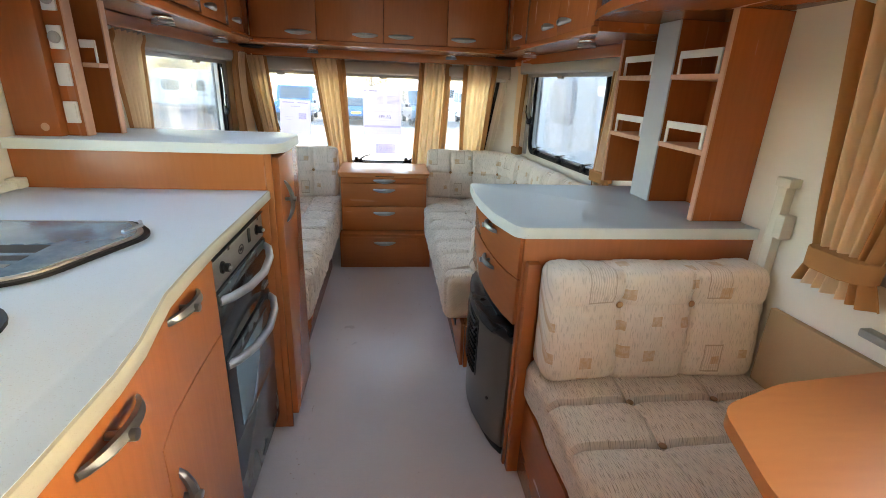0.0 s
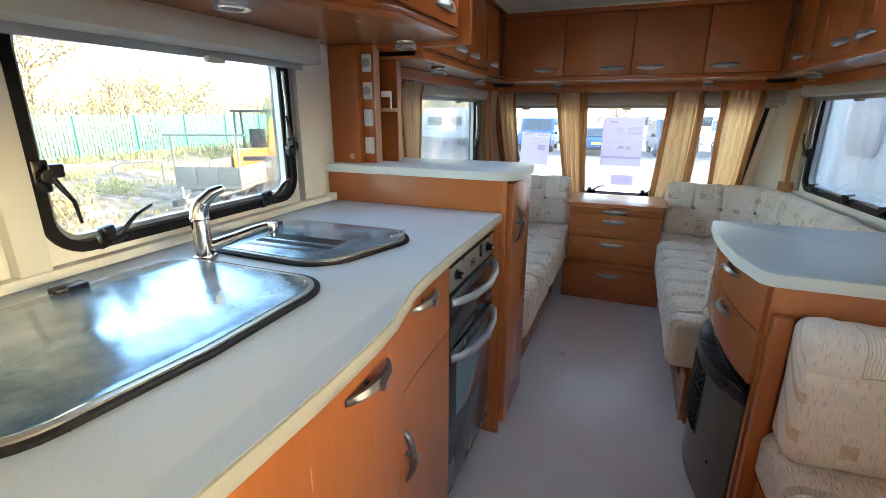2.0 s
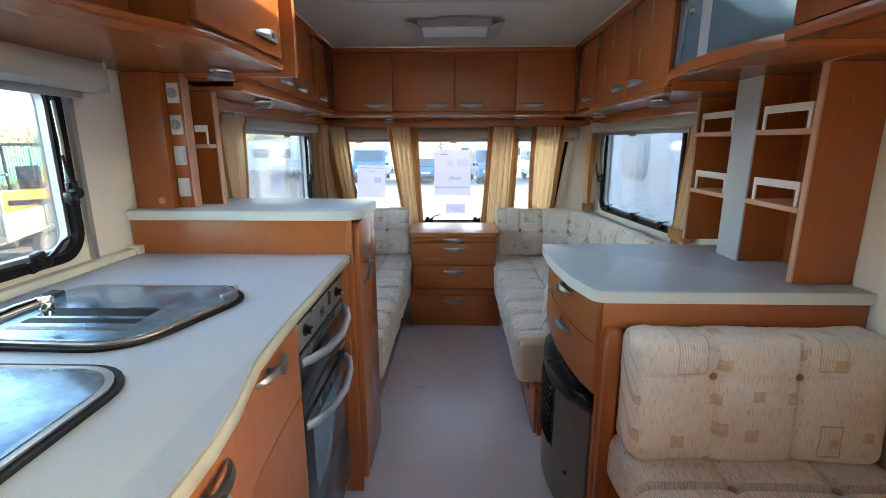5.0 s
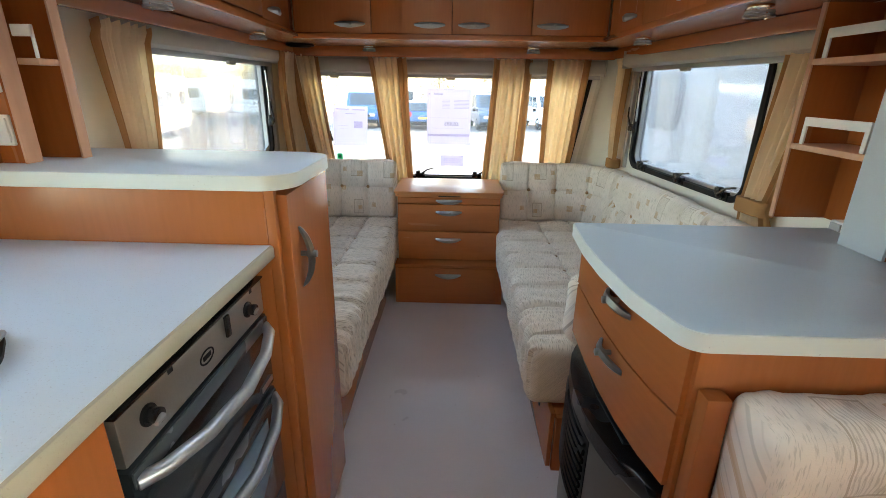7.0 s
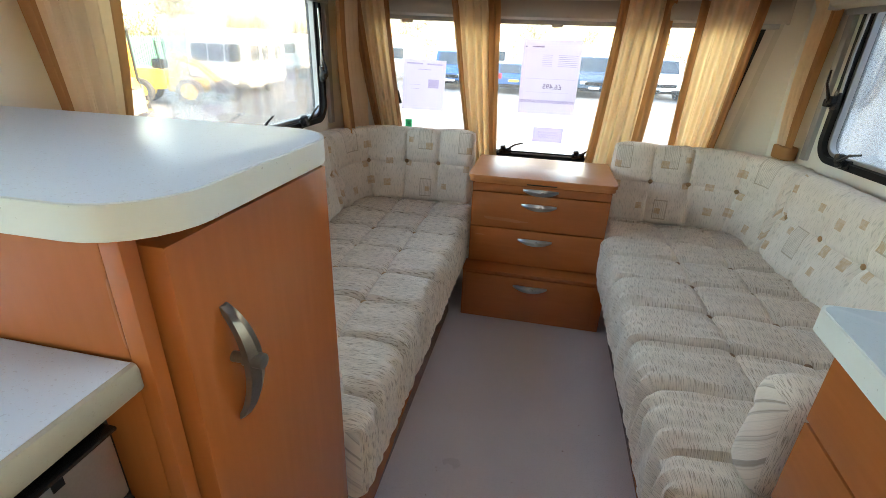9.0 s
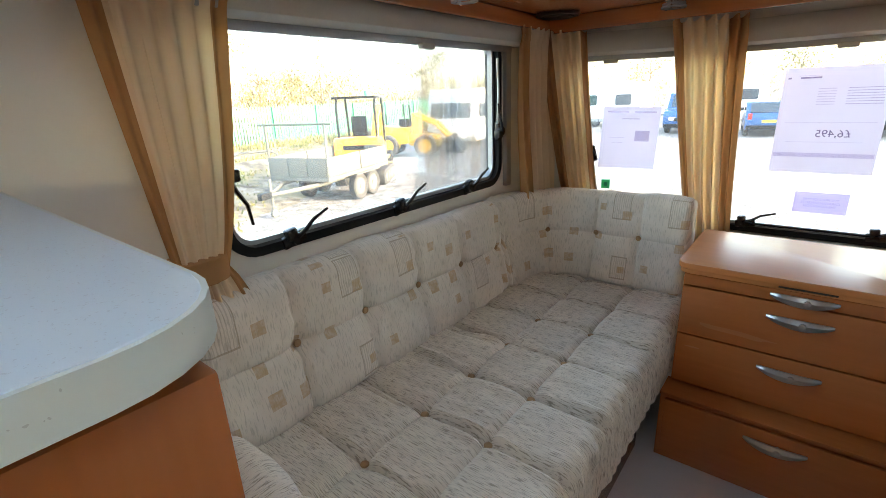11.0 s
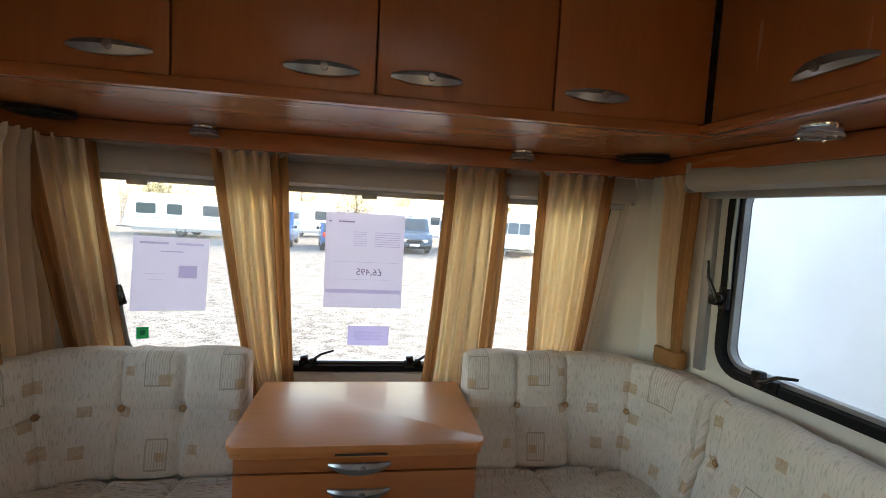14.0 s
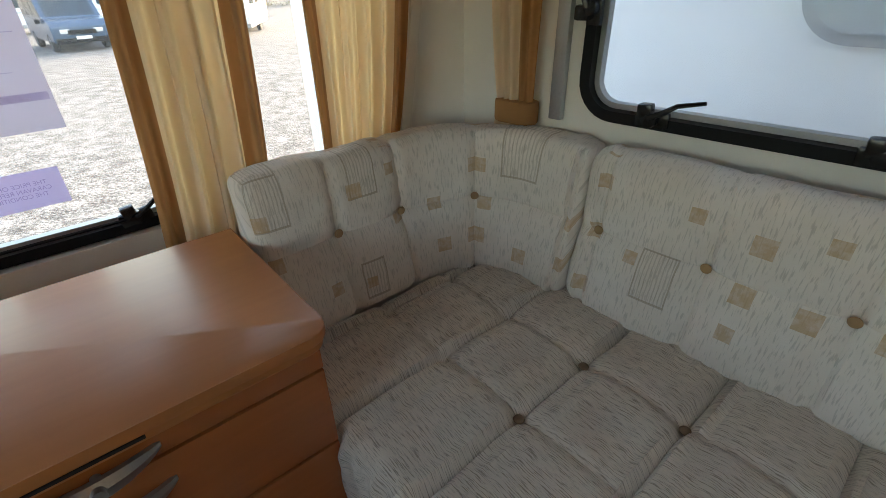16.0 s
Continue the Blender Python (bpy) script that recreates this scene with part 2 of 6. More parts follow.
BLACK = plain("black_rubber", (0.007, 0.007, 0.008), 0.5, 0, 0.2)
BLACK.node_tree.nodes["Principled BSDF"].inputs["Specular IOR Level"].default_value = 0.2
BLACK_GLOSS = plain("black_moulded_plastic", (0.009, 0.009, 0.010), 0.25, 0, 0.2)
ALU = plain("grey_aluminium", (0.42, 0.43, 0.44), 0.4, 0.8)
STEEL = plain("brushed_steel", (0.44, 0.41, 0.37), 0.36, 0.9, 0.1, 60)
CHROME = plain("chrome", (0.8, 0.8, 0.8), 0.08, 1.0, 0.03, 20, 0)
PEWTER = plain("satin_metal_handle", (0.36, 0.355, 0.345), 0.30, 0.9, 0.12, 40)
BOW_METAL = plain("dark_satin_metal", (0.21, 0.21, 0.205), 0.32, 0.9, 0.12, 40)
CREAM_PLASTIC = plain("cream_plastic", (0.68, 0.66, 0.57), 0.4, 0, 0.05)
WHITE_PLASTIC = plain("white_plastic", (0.72, 0.73, 0.73), 0.35, 0, 0.05)
GREY_PLASTIC = plain("grey_plastic", (0.36, 0.36, 0.37), 0.45, 0, 0.06)
GREY_STRIP = plain("pale_grey_strip", (0.42, 0.47, 0.52), 0.4, 0, 0.05)
BLIND = plain("beige_blind_case", (0.50, 0.47, 0.41), 0.6, 0, 0.05)
TAN_PANEL = plain("tan_wall_panel", (0.45, 0.29, 0.155), 0.6, 0, 0.08)
# near-black, paints the shade inside gaps and grooves
GAP_SHADE = plain("gap_shade", (0.012, 0.006, 0.004), 0.8, 0, 0.1)
BUTTON = plain("tan_button_cloth", (0.37, 0.22, 0.105), 0.85, 0, 0.1, 200)
DARK_BUTTON = plain("brown_button_cloth", (0.23, 0.14, 0.08), 0.85, 0, 0.1, 200)
HEATER = plain("warm_grey_enamel", (0.12, 0.108, 0.095), 0.35, 0.2, 0.1)
INK = clear("print_ink", (0.60, 0.56, 0.68), 0.0)
PALE_INK = clear("pale_print_ink", (0.84, 0.81, 0.90), 0.0)
NEIGHBOUR_PANE = plain("pale_acrylic_window", (0.42, 0.44, 0.45), 0.08, 0, 0.1, 6, 0)
# bluish tint puts the rooflight's reflection in the locker doors into the colour
SMOKED = plain("smoked_glass_door", (0.17, 0.27, 0.33), 0.09, 0.35, 0.05, 10, 0)
OVEN_GLASS = plain("dark_oven_glass", (0.02, 0.024, 0.026), 0.08, 0, 0.1, 10, 0)
OVEN_GREY = plain("grey_oven_panel", (0.075, 0.088, 0.095), 0.25, 0.2, 0.06)


def lid_glass():
    """Dark hob and sink covers, smeared and steamed; pale blue sky reflection is put into the colour."""
    k = Nodes("dark_glass_lid", 0.12, 0.6, (0.2, 0.25, 0.3))
    v = k.coord()
    smear, fog_sheen = k.noise(k.coord("Object", (2, 6, 1)), 4, 5), k.noise(v, 9, 5, 0.7)
    k.color(k.ramp(fog_sheen, [(0.38, (0.15, 0.27, 0.37)), (0.72, (0.46, 0.63, 0.76))]))
    k.rough(smear, 0.07, 0.33)
    k.b.inputs["Specular IOR Level"].default_value = 0.9
    return k.m


LID = lid_glass()


# ---------------------------------------------------------------- mesh helpers
ORIGIN = {}


def thing(name, at=(0, 0, 0), label="", category="", group="", kind=""):
    """An Empty at a thing's base; its parts are built in world places and stored relative to it."""
    ob = new(name)
    ob.location = at
    ob.empty_display_size = 0.05
    ORIGIN[ob.name] = Vector(at)
    return tagged(ob, label, category, group, kind)


def finish(bm, material, name, smooth=True):
    me = bpy.data.meshes.new(name)
    bmesh.ops.recalc_face_normals(bm, faces=bm.faces)
    for f in bm.faces:
        f.smooth = smooth
    bm.to_mesh(me)
    bm.free()
    me.materials.append(material)
    if smooth:
        me.set_sharp_from_angle(angle=radians(38))
    return me


def part(name, bm, material, parent=None, label="", smooth=True):
    """Links a bmesh, made in world places, as ONE mesh object under a thing or a part."""
    me = finish(bm, material, name, smooth)
    ob = new(name, me)
    if parent is not None:
        o = ORIGIN[parent.name]
        me.transform(Matrix.Translation(-o))
        ob.parent = parent
        ORIGIN[ob.name] = o
    if label:
        ob["label"] = label
    return ob


def shared(name, me, m, parent, label=""):
    """A part on a mesh that alike parts share, at the world pose m."""
    ob = new(name, me)
    o = ORIGIN[parent.name]
    ob.parent = parent
    ob.matrix_basis = Matrix.Translation(-o) @ m
    ORIGIN[ob.name] = o
    if label:
        ob["label"] = label
    return ob


def solo(name, bm, material, label, category, group="", kind="", smooth=True):
    """A thing of one mesh, with its origin at the middle of its base."""
    xs, ys, zs = zip(*(v.co for v in bm.verts))
    o = Vector(((min(xs) + max(xs)) / 2, (min(ys) + max(ys)) / 2, min(zs)))
    me = finish(bm, material, name, smooth)
    me.transform(Matrix.Translation(-o))
    ob = new(name, me)
    ob.location = o
    ORIGIN[ob.name] = o
    return tagged(ob, label, category, group, kind)


def join(*bms):
    out = bms[0]
    for b in bms[1:]:
        me = bpy.data.meshes.new("tmp")
        b.to_mesh(me)
        b.free()
        out.from_mesh(me)
        bpy.data.meshes.remove(me)
    return out


def moved(bm, m):
    bm.transform(m)
    return bm


def bevelled(bm, w, seg=2):
    if w > 0:
        bmesh.ops.bevel(bm, geom=list(bm.edges), offset=w, segments=seg, profile=0.6, affect="EDGES", clamp_overlap=True)
    return bm


def box(x0, x1, y0, y1, z0, z1, bev=0.0, seg=2):
    bm = bmesh.new()
    bmesh.ops.create_cube(bm, size=1.0)
    bm.transform(Matrix.Translation(((x0 + x1) / 2, (y0 + y1) / 2, (z0 + z1) / 2)) @ Matrix.Diagonal((abs(x1 - x0), abs(y1 - y0), abs(z1 - z0), 1)))
    return bevelled(bm, bev, seg)


def prism(pts, h0, h1, axis="z", bev=0.0, seg=2):
    """A polygon drawn out along an axis. z: (x, y) points; x: (y, z); y: (x, z)."""
    put = {"z": lambda a, b, h: (a, b, h), "x": lambda a, b, h: (h, a, b), "y": lambda a, b, h: (a, h, b)}[axis]
    bm = bmesh.new()
    lo = [bm.verts.new(put(a, b, h0)) for a, b in pts]
    hi = [bm.verts.new(put(a, b, h1)) for a, b in pts]
    n = len(pts)
    f0, f1 = bm.faces.new(lo[::-1]), bm.faces.new(hi)
    for i in range(n):
        bm.faces.new((lo[i], lo[(i + 1) % n], hi[(i + 1) % n], hi[i]))
    if bev:
        rim = [e for f in (f0, f1) for e in f.edges]
        bmesh.ops.bevel(bm, geom=rim, offset=bev, segments=seg, profile=0.6, affect="EDGES", clamp_overlap=True)
    return bm


def tube(pts, r, seg=10, r1=None, closed=False):
    """A round bar along a line of points, tapering from r to r1."""
    pts = [Vector(p) for p in pts]
    r1 = r if r1 is None else r1
    bm = bmesh.new()
    rings = []
    n = len(pts)
    side = None
    for i, p in enumerate(pts):
        if closed:
            d = pts[(i + 1) % n] - pts[i - 1]
        else:
            d = pts[min(i + 1, n - 1)] - pts[max(i - 1, 0)]
        d.normalize()
        if side is None:
            side = d.cross(Vector((0, 0, 1)))
            if side.length < 0.1:
                side = d.cross(Vector((1, 0, 0)))
        side = (side - d * side.dot(d)).normalized()
        up = d.cross(side)
        rad = r + (r1 - r) * i / max(1, n - 1)
        rings.append([bm.verts.new(p + (side * math.cos(a) + up * math.sin(a)) * rad) for a in (2 * math.pi * j / seg for j in range(seg))])
    for i in range(n if closed else n - 1):
        a, b = rings[i], rings[(i + 1) % n]
        for j in range(seg):
            bm.faces.new((a[j], a[(j + 1) % seg], b[(j + 1) % seg], b[j]))
    if not closed:
        bm.faces.new(rings[0][::-1])
        bm.faces.new(rings[-1])
    return bm


def disc(at, axis, r, h, seg=20, bev=0.0):
    """A round plate of radius r and height h along an axis from a point."""
    a = Vector(axis).normalized()
    bm = bmesh.new()
    bmesh.ops.create_cone(bm, cap_ends=True, segments=seg, radius1=r, radius2=r, depth=h)
    if bev:
        rim = [e for e in bm.edges if abs(e.verts[0].co.z - e.verts[1].co.z) < 1e-6]
        bmesh.ops.bevel(bm, geom=rim, offset=bev, segments=2, profile=0.6, affect="EDGES")
    bm.transform(Matrix.Translation(Vector(at) + a * h / 2) @ a.to_track_quat("Z", "Y").to_matrix().to_4x4())
    return bm


def rounded(pts, radii, seg=7):
    """A polygon with rounded corners."""
    out, n = [], len(pts)
    if not hasattr(radii, "__len__"):
        radii = [radii] * n
    for i in range(n):
        p, a, b = Vector(pts[i]), Vector(pts[i - 1]), Vector(pts[(i + 1) % n])
        r = radii[i]
        if r <= 0:
            out.append((p.x, p.y))
            continue
        da, db = (a - p).normalized(), (b - p).normalized()
        half = da.angle(db) / 2
        d = min(r / math.tan(half), (a - p).length * 0.49, (b - p).length * 0.49)
        r = d * math.tan(half)
        c = p + (da + db).normalized() * (r / math.sin(half))
        s, e = p + da * d - c, p + db * d - c
        a0 = math.atan2(s.y, s.x)
        sweep = (math.atan2(e.y, e.x) - a0 + math.pi) % (2 * math.pi) - math.pi
        out += [(c.x + r * math.cos(a0 + sweep * j / seg), c.y + r * math.sin(a0 + sweep * j / seg)) for j in range(seg + 1)]
    return out


def rrect(u0, u1, v0, v1, r, seg=7):
    return rounded([(u0, v0), (u1, v0), (u1, v1), (u0, v1)], r, seg)


def inset(loop, d):
    """A convex loop drawn in by d."""
    n = len(loop)
    out = []
    for i in range(n):
        p, a, b = Vector(loop[i]), Vector(loop[i - 1]), Vector(loop[(i + 1) % n])
        t = (b - a).normalized()
        out.append((p.x - t.y * d, p.y + t.x * d))
    return out


def ring(outer, inner, h0, h1):
    """A band between two loops of the same number of (u, v) points, from height h0 to h1; made in (u, v, h)."""
    bm = bmesh.new()
    n = len(outer)
    v = [[bm.verts.new((p[0], p[1], h)) for p in loop] for loop, h in ((outer, h0), (outer, h1), (inner, h1), (inner, h0))]
    for i in range(n):
        j = (i + 1) % n
        for k in range(4):
            a, b = v[k], v[(k + 1) % 4]
            bm.faces.new((a[i], a[j], b[j], b[i]))
    return bm


def facet(p0, p1, flip=False):
    """The pose of a wall's plane: u along it, v up, and the height towards the room."""
    a, b = Vector((*p0, 0)), Vector((*p1, 0))
    u = (b - a).normalized()
    w = Vector((0, 0, 1))
    h = u.cross(w)
    m = Matrix((u, w, h)).transposed().to_4x4()
    m.translation = a
    return m


def hit_loop(loop, c, ang):
    """Where a ray from c meets a convex loop."""
    d = Vector((math.cos(ang), math.sin(ang)))
    best = None
    for i in range(len(loop)):
        a, b = Vector(loop[i - 1]) - c, Vector(loop[i]) - c
        e = b - a
        den = d.x * e.y - d.y * e.x
        if abs(den) < 1e-12:
            continue
        t = (a.x * e.y - a.y * e.x) / den
        s = (a.x * d.y - a.y * d.x) / den
        if t > 0 and -1e-6 <= s <= 1 + 1e-6 and (best is None or t > best):
            best = t
    return c + d * best


def pierced(u0, u1, v0, v1, hole, h0, h1):
    """A wall panel with one opening through it."""
    c = Vector((sum(p[0] for p in hole) / len(hole), sum(p[1] for p in hole) / len(hole)))
    corners = [(u0, v0), (u1, v0), (u1, v1), (u0, v1)]
    angs = sorted({round(math.atan2(p[1] - c.y, p[0] - c.x), 6) for p in [*hole, *corners]})
    outer = [tuple(hit_loop(corners, c, a)) for a in angs]
    inner = [tuple(hit_loop(hole, c, a)) for a in angs]
    return ring(outer, inner, h0, h1)


def slab(u0, u1, v0, v1, h0, h1, bev=0.0):
    return box(u0, u1, v0, v1, h0, h1, bev)


def fill(loop, h0, h1, bev=0.0):
    return prism(loop, h0, h1, "z", bev)


# ---------------------------------------------------------------- the caravan's shell
CEIL_Z, SOFFIT, KSOFFIT = 1.90, 1.485, 1.535
L0 = facet((-1.08, -1.4), (-1.08, 0.0))
L1 = facet((-1.08, -1.4), (-1.08, 2.2))
L2 = facet((-1.08, 2.2), (-1.05, 3.85))
L3 = facet((-1.05, 3.85), (-1.04, 4.06))
F1 = facet((-1.04, 4.06), (-0.40, 4.30))
F2 = facet((-0.40, 4.30), (0.40, 4.30))
F3 = facet((0.40, 4.30), (1.04, 4.06))
R3 = facet((1.04, 4.06), (1.05, 3.85))
R2 = facet((1.05, 3.85), (1.20, 2.35))
R1 = facet((1.20, 2.35), (1.20, -1.4))
B1 = facet((1.20, -1.4), (-1.08, -1.4))

WIN_KITCHEN = rrect(2.225, 3.05, 0.98, 1.50, 0.085)
WIN_LOUNGE_L = rrect(0.35, 1.53, 0.845, 1.42, 0.085)
WIN_LOUNGE_R = rrect(0.155, 1.14, 0.835, 1.42, 0.085)
WIN_DINETTE = rrect(1.20, 2.60, 0.92, 1.45, 0.085)
WIN_FRONT_L = rounded([(0.245, 0.66), (0.665, 0.66), (0.665, 1.40), (0.13, 1.40)], [0.13, 0.02, 0.03, 0.05])
WIN_FRONT = rrect(0.03, 0.77, 0.615, 1.40, 0.04)
WIN_FRONT_R = rounded([(0.018, 0.66), (0.44, 0.66), (0.555, 1.40), (0.018, 1.40)], [0.02, 0.13, 0.05, 0.03])

floor = part("floor", box(-1.12, 1.24, -1.44, 4.34, -0.05, 0.0), FLOOR)
tagged(floor, "pinkish grey speckled vinyl caravan floor", "floor", kind="structure")

TH = 0.034
# unseen hole, added in the rear wall to bring in more daylight
ADDED_REAR_HOLE = rrect(3.05, 3.55, 0.85, 1.50, 0.06)


def wall(name, m, length, hole=None, v0=0.0, v1=CEIL_Z, start=0.0):
    bm = pierced(start, length, v0, v1, hole, -TH, 0) if hole else slab(start, length, v0, v1, -TH, 0)
    ob = part(name, moved(bm, m), WALL, smooth=False)
    return tagged(ob, "cream textured caravan wallboard", "wall", kind="structure")


wall("wall_west_rear", L0, 1.4)
wall("wall_west", L1, 3.6, WIN_KITCHEN, start=1.4)
wall("wall_west_lounge", L2, 1.6503, WIN_LOUNGE_L)
wall("wall_west_corner", L3, 0.2102)
wall("wall_north_west", F1, 0.6835, WIN_FRONT_L)
wall("wall_north", F2, 0.80, WIN_FRONT)
wall("wall_north_east", F3, 0.6835, WIN_FRONT_R)
wall("wall_east_corner", R3, 0.2102)
wall("wall_east_lounge", R2, 1.5075, WIN_LOUNGE_R)
wall("wall_east", R1, 2.9, WIN_DINETTE)
wall("wall_east_rear", R1, 3.75, ADDED_REAR_HOLE, start=2.9)
wall("wall_south", B1, 2.28)

# the ceiling, with the rooflight's opening
ROOF_HOLE = rrect(-0.34, 0.43, 1.78, 2.36, 0.05)
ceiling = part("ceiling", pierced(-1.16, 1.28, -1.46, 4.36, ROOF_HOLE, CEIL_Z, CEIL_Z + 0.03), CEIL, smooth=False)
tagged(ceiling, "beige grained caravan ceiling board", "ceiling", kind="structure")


def rooflight():
    t = thing("rooflight", (0.045, 2.07, CEIL_Z), "grey framed rooflight with a clear domed pane", "rooflight", kind="structure")
    outer, mid = rrect(-0.44, 0.51, 1.68, 2.43, 0.07), rrect(-0.36, 0.45, 1.76, 2.37, 0.06)
    inner = rrect(-0.335, 0.425, 1.785, 2.355, 0.05)
    part("surround", ring(outer, mid, CEIL_Z - 0.028, CEIL_Z - 0.001), GREY_PLASTIC, t)
    part("liner", ring(mid, inner, CEIL_Z - 0.034, CEIL_Z + 0.11), WHITE_PLASTIC, t)
    dome = bmesh.new()
    loops = []
    for k, (d, h) in enumerate(((0.0, 0.11), (0.03, 0.135), (0.10, 0.15), (0.2, 0.155))):
        loops.append([dome.verts.new((x, y, CEIL_Z + h)) for x, y in inset(inner, d) if True])
    for a, b in zip(loops, loops[1:]):
        for i in range(len(a)):
            dome.faces.new((a[i], a[(i + 1) % len(a)], b[(i + 1) % len(b)], b[i]))
    dome.faces.new(loops[-1])
    d = part("pane", dome, ROOF_PANE, t)
    d.visible_shadow = False
    for sy_, name in ((2.33, "stay_bar"), (1.81, "stay_bar")):
        k = -1 if sy_ > 2 else 1
        part(name, tube([(-0.31, sy_ + k * 0.12, CEIL_Z + 0.07), (-0.28, sy_, CEIL_Z + 0.07), (-0.10, sy_, CEIL_Z + 0.07), (-0.05, sy_ + k * 0.035, CEIL_Z + 0.07),
                         (0.18, sy_ + k * 0.035, CEIL_Z + 0.07), (0.23, sy_, CEIL_Z + 0.07), (0.37, sy_, CEIL_Z + 0.07), (0.40, sy_ + k * 0.12, CEIL_Z + 0.07)], 0.005, 6), GREY_PLASTIC, t)
    for x in (-0.345, 0.435):
        part("slide_rail", box(x - 0.012, x + 0.012, 1.86, 2.28, CEIL_Z - 0.045, CEIL_Z - 0.034, 0.003), GREY_PLASTIC, t)
    return t


rooflight()


def ceiling_lamp():
    t = thing("ceiling_lamp", (0.015, 2.9, CEIL_Z - 0.05), "grey strip ceiling lamp with a white diffuser, unlit", "ceiling lamp")
    part("base", box(-0.17, 0.20, 2.79, 3.03, CEIL_Z - 0.03, CEIL_Z - 0.0005, 0.006), GREY_PLASTIC, t)
    part("diffuser", box(-0.15, 0.18, 2.82, 3.00, CEIL_Z - 0.045, CEIL_Z - 0.03, 0.006), WHITE_PLASTIC, t, "white diffuser")
    for x0, x1 in ((-0.225, -0.155), (0.185, 0.255)):
        wing = prism([(x0, CEIL_Z - 0.028), (x1, CEIL_Z - 0.046), (x1, CEIL_Z - 0.040), (x0, CEIL_Z - 0.022)] if x0 < 0 else
                     [(x0, CEIL_Z - 0.046), (x1, CEIL_Z - 0.028), (x1, CEIL_Z - 0.022), (x0, CEIL_Z - 0.040)], 2.75, 3.07, "y")
        part("end_wing", wing, GREY_PLASTIC, t)
    part("rear_bracket", box(-0.06, 0.09, 2.745, 2.785, CEIL_Z - 0.03, CEIL_Z - 0.001, 0.004), GREY_PLASTIC, t)


ceiling_lamp()


# ---------------------------------------------------------------- windows
def catch_mesh():
    """A black turning window catch: foot, hub and bent lever."""
    return join(box(-0.028, 0.028, -0.012, 0.014, 0.0, 0.012, 0.004), disc((0, 0.004, 0.008), (0, 0, 1), 0.013, 0.018, 14, 0.003),
                tube([(0.0, 0.008, 0.024), (0.02, 0.016, 0.028), (0.045, 0.030, 0.03), (0.085, 0.036, 0.028)], 0.0055, 8, 0.003),
                box(-0.02, 0.004, 0.004, 0.03, 0.006, 0.026, 0.005))


CATCH = finish(catch_mesh(), BLACK_GLOSS, "catch")


def window(name, m, loop, catches, pane, label, bar=None):
    """Rubber frame, acrylic pane set in it, and catches at (u, v, turn)."""
    t = thing(name, m @ Vector((loop[0][0], loop[0][1], 0)), label, "window", kind="structure")
    part("window_frame", moved(ring(loop, inset(loop, 0.024), -0.05, 0.012), m), BLACK, t, "black rubber frame")
    part("inner_seal", moved(ring(inset(loop, 0.026), inset(loop, 0.038), -0.03, -0.008), m), ALU, t, "grey inner seal")
    p = part("pane", moved(fill(inset(loop, 0.02), -0.034, -0.030), m), pane, t)
    p.visible_shadow = False
    for u, v, a in catches:
        shared("catch", CATCH, m @ pose(u, v, 0.002, 0, 0, a) @ Matrix.Scale(1.25, 4), t, "black plastic catch")
    if bar:
        (ua, va), (ub, vb) = bar
        part("stay_arm", moved(tube([(ua, va, 0.016), ((ua + ub) / 2, (va + vb) / 2, 0.02), (ub, vb, 0.016)], 0.005, 8), m), ALU, t, "grey metal stay")
    return t


window("window_1", L1, WIN_KITCHEN, [(2.36, 0.998, 12), (2.89, 0.998, 12), (3.035, 1.17, 90), (2.243, 1.16, -90)], PANE, "kitchen window with black rubber frame and catches", ((3.015, 1.42), (3.015, 1.20)))
window("window_2", L2, WIN_LOUNGE_L, [(0.53, 0.863, 12), (0.93, 0.863, 12), (1.30, 0.863, 12), (1.512, 1.06, 90), (0.368, 1.04, -90)], PANE, "lounge side window with black rubber frame and catches", ((1.495, 1.33), (1.495, 1.09)))
window("window_3", R2, WIN_LOUNGE_R, [(0.33, 0.853, 5), (0.70, 0.853, 5), (1.02, 0.853, 5), (0.173, 1.06, 90)], PANE_HAZY, "hazy lounge side window with black rubber frame", ((0.19, 1.36), (0.19, 1.09)))
window("window_4", R1, WIN_DINETTE, [(1.35, 0.938, 5), (1.8, 0.938, 5), (2.3, 0.938, 5)], PANE, "dinette window with black rubber frame")
window("window_5", F1, WIN_FRONT_L, [(0.45, 0.678, 5), (0.24, 0.93, 105)], PANE, "front corner window with black rubber frame")
window("window_6", F2, WIN_FRONT, [(0.19, 0.648, 8), (0.60, 0.648, 8)], PANE, "middle front window with black rubber frame")
window("window_7", F3, WIN_FRONT_R, [(0.2, 0.678, 5)], PANE, "front corner window with black rubber frame")
part("transit_stay", moved(tube([(0.20, 0.655, 0.03), (0.60, 0.655, 0.03)], 0.004, 6), F2), BLACK, bpy.data.objects["window_6"])

# sills and trims under the front windows
sill = thing("window_sill", (0, 4.28, 0.57), "cream ledge with a wooden strip under the front window", "ledge", kind="structure")
part("ledge", moved(slab(-0.02, 0.82, 0.55, 0.612, 0.0, 0.03, 0.006), F2), CREAM_PLASTIC, sill)
part("strip", moved(slab(-0.02, 0.82, 0.53, 0.552, 0.0, 0.045, 0.003), F2), WOOD_X, sill)


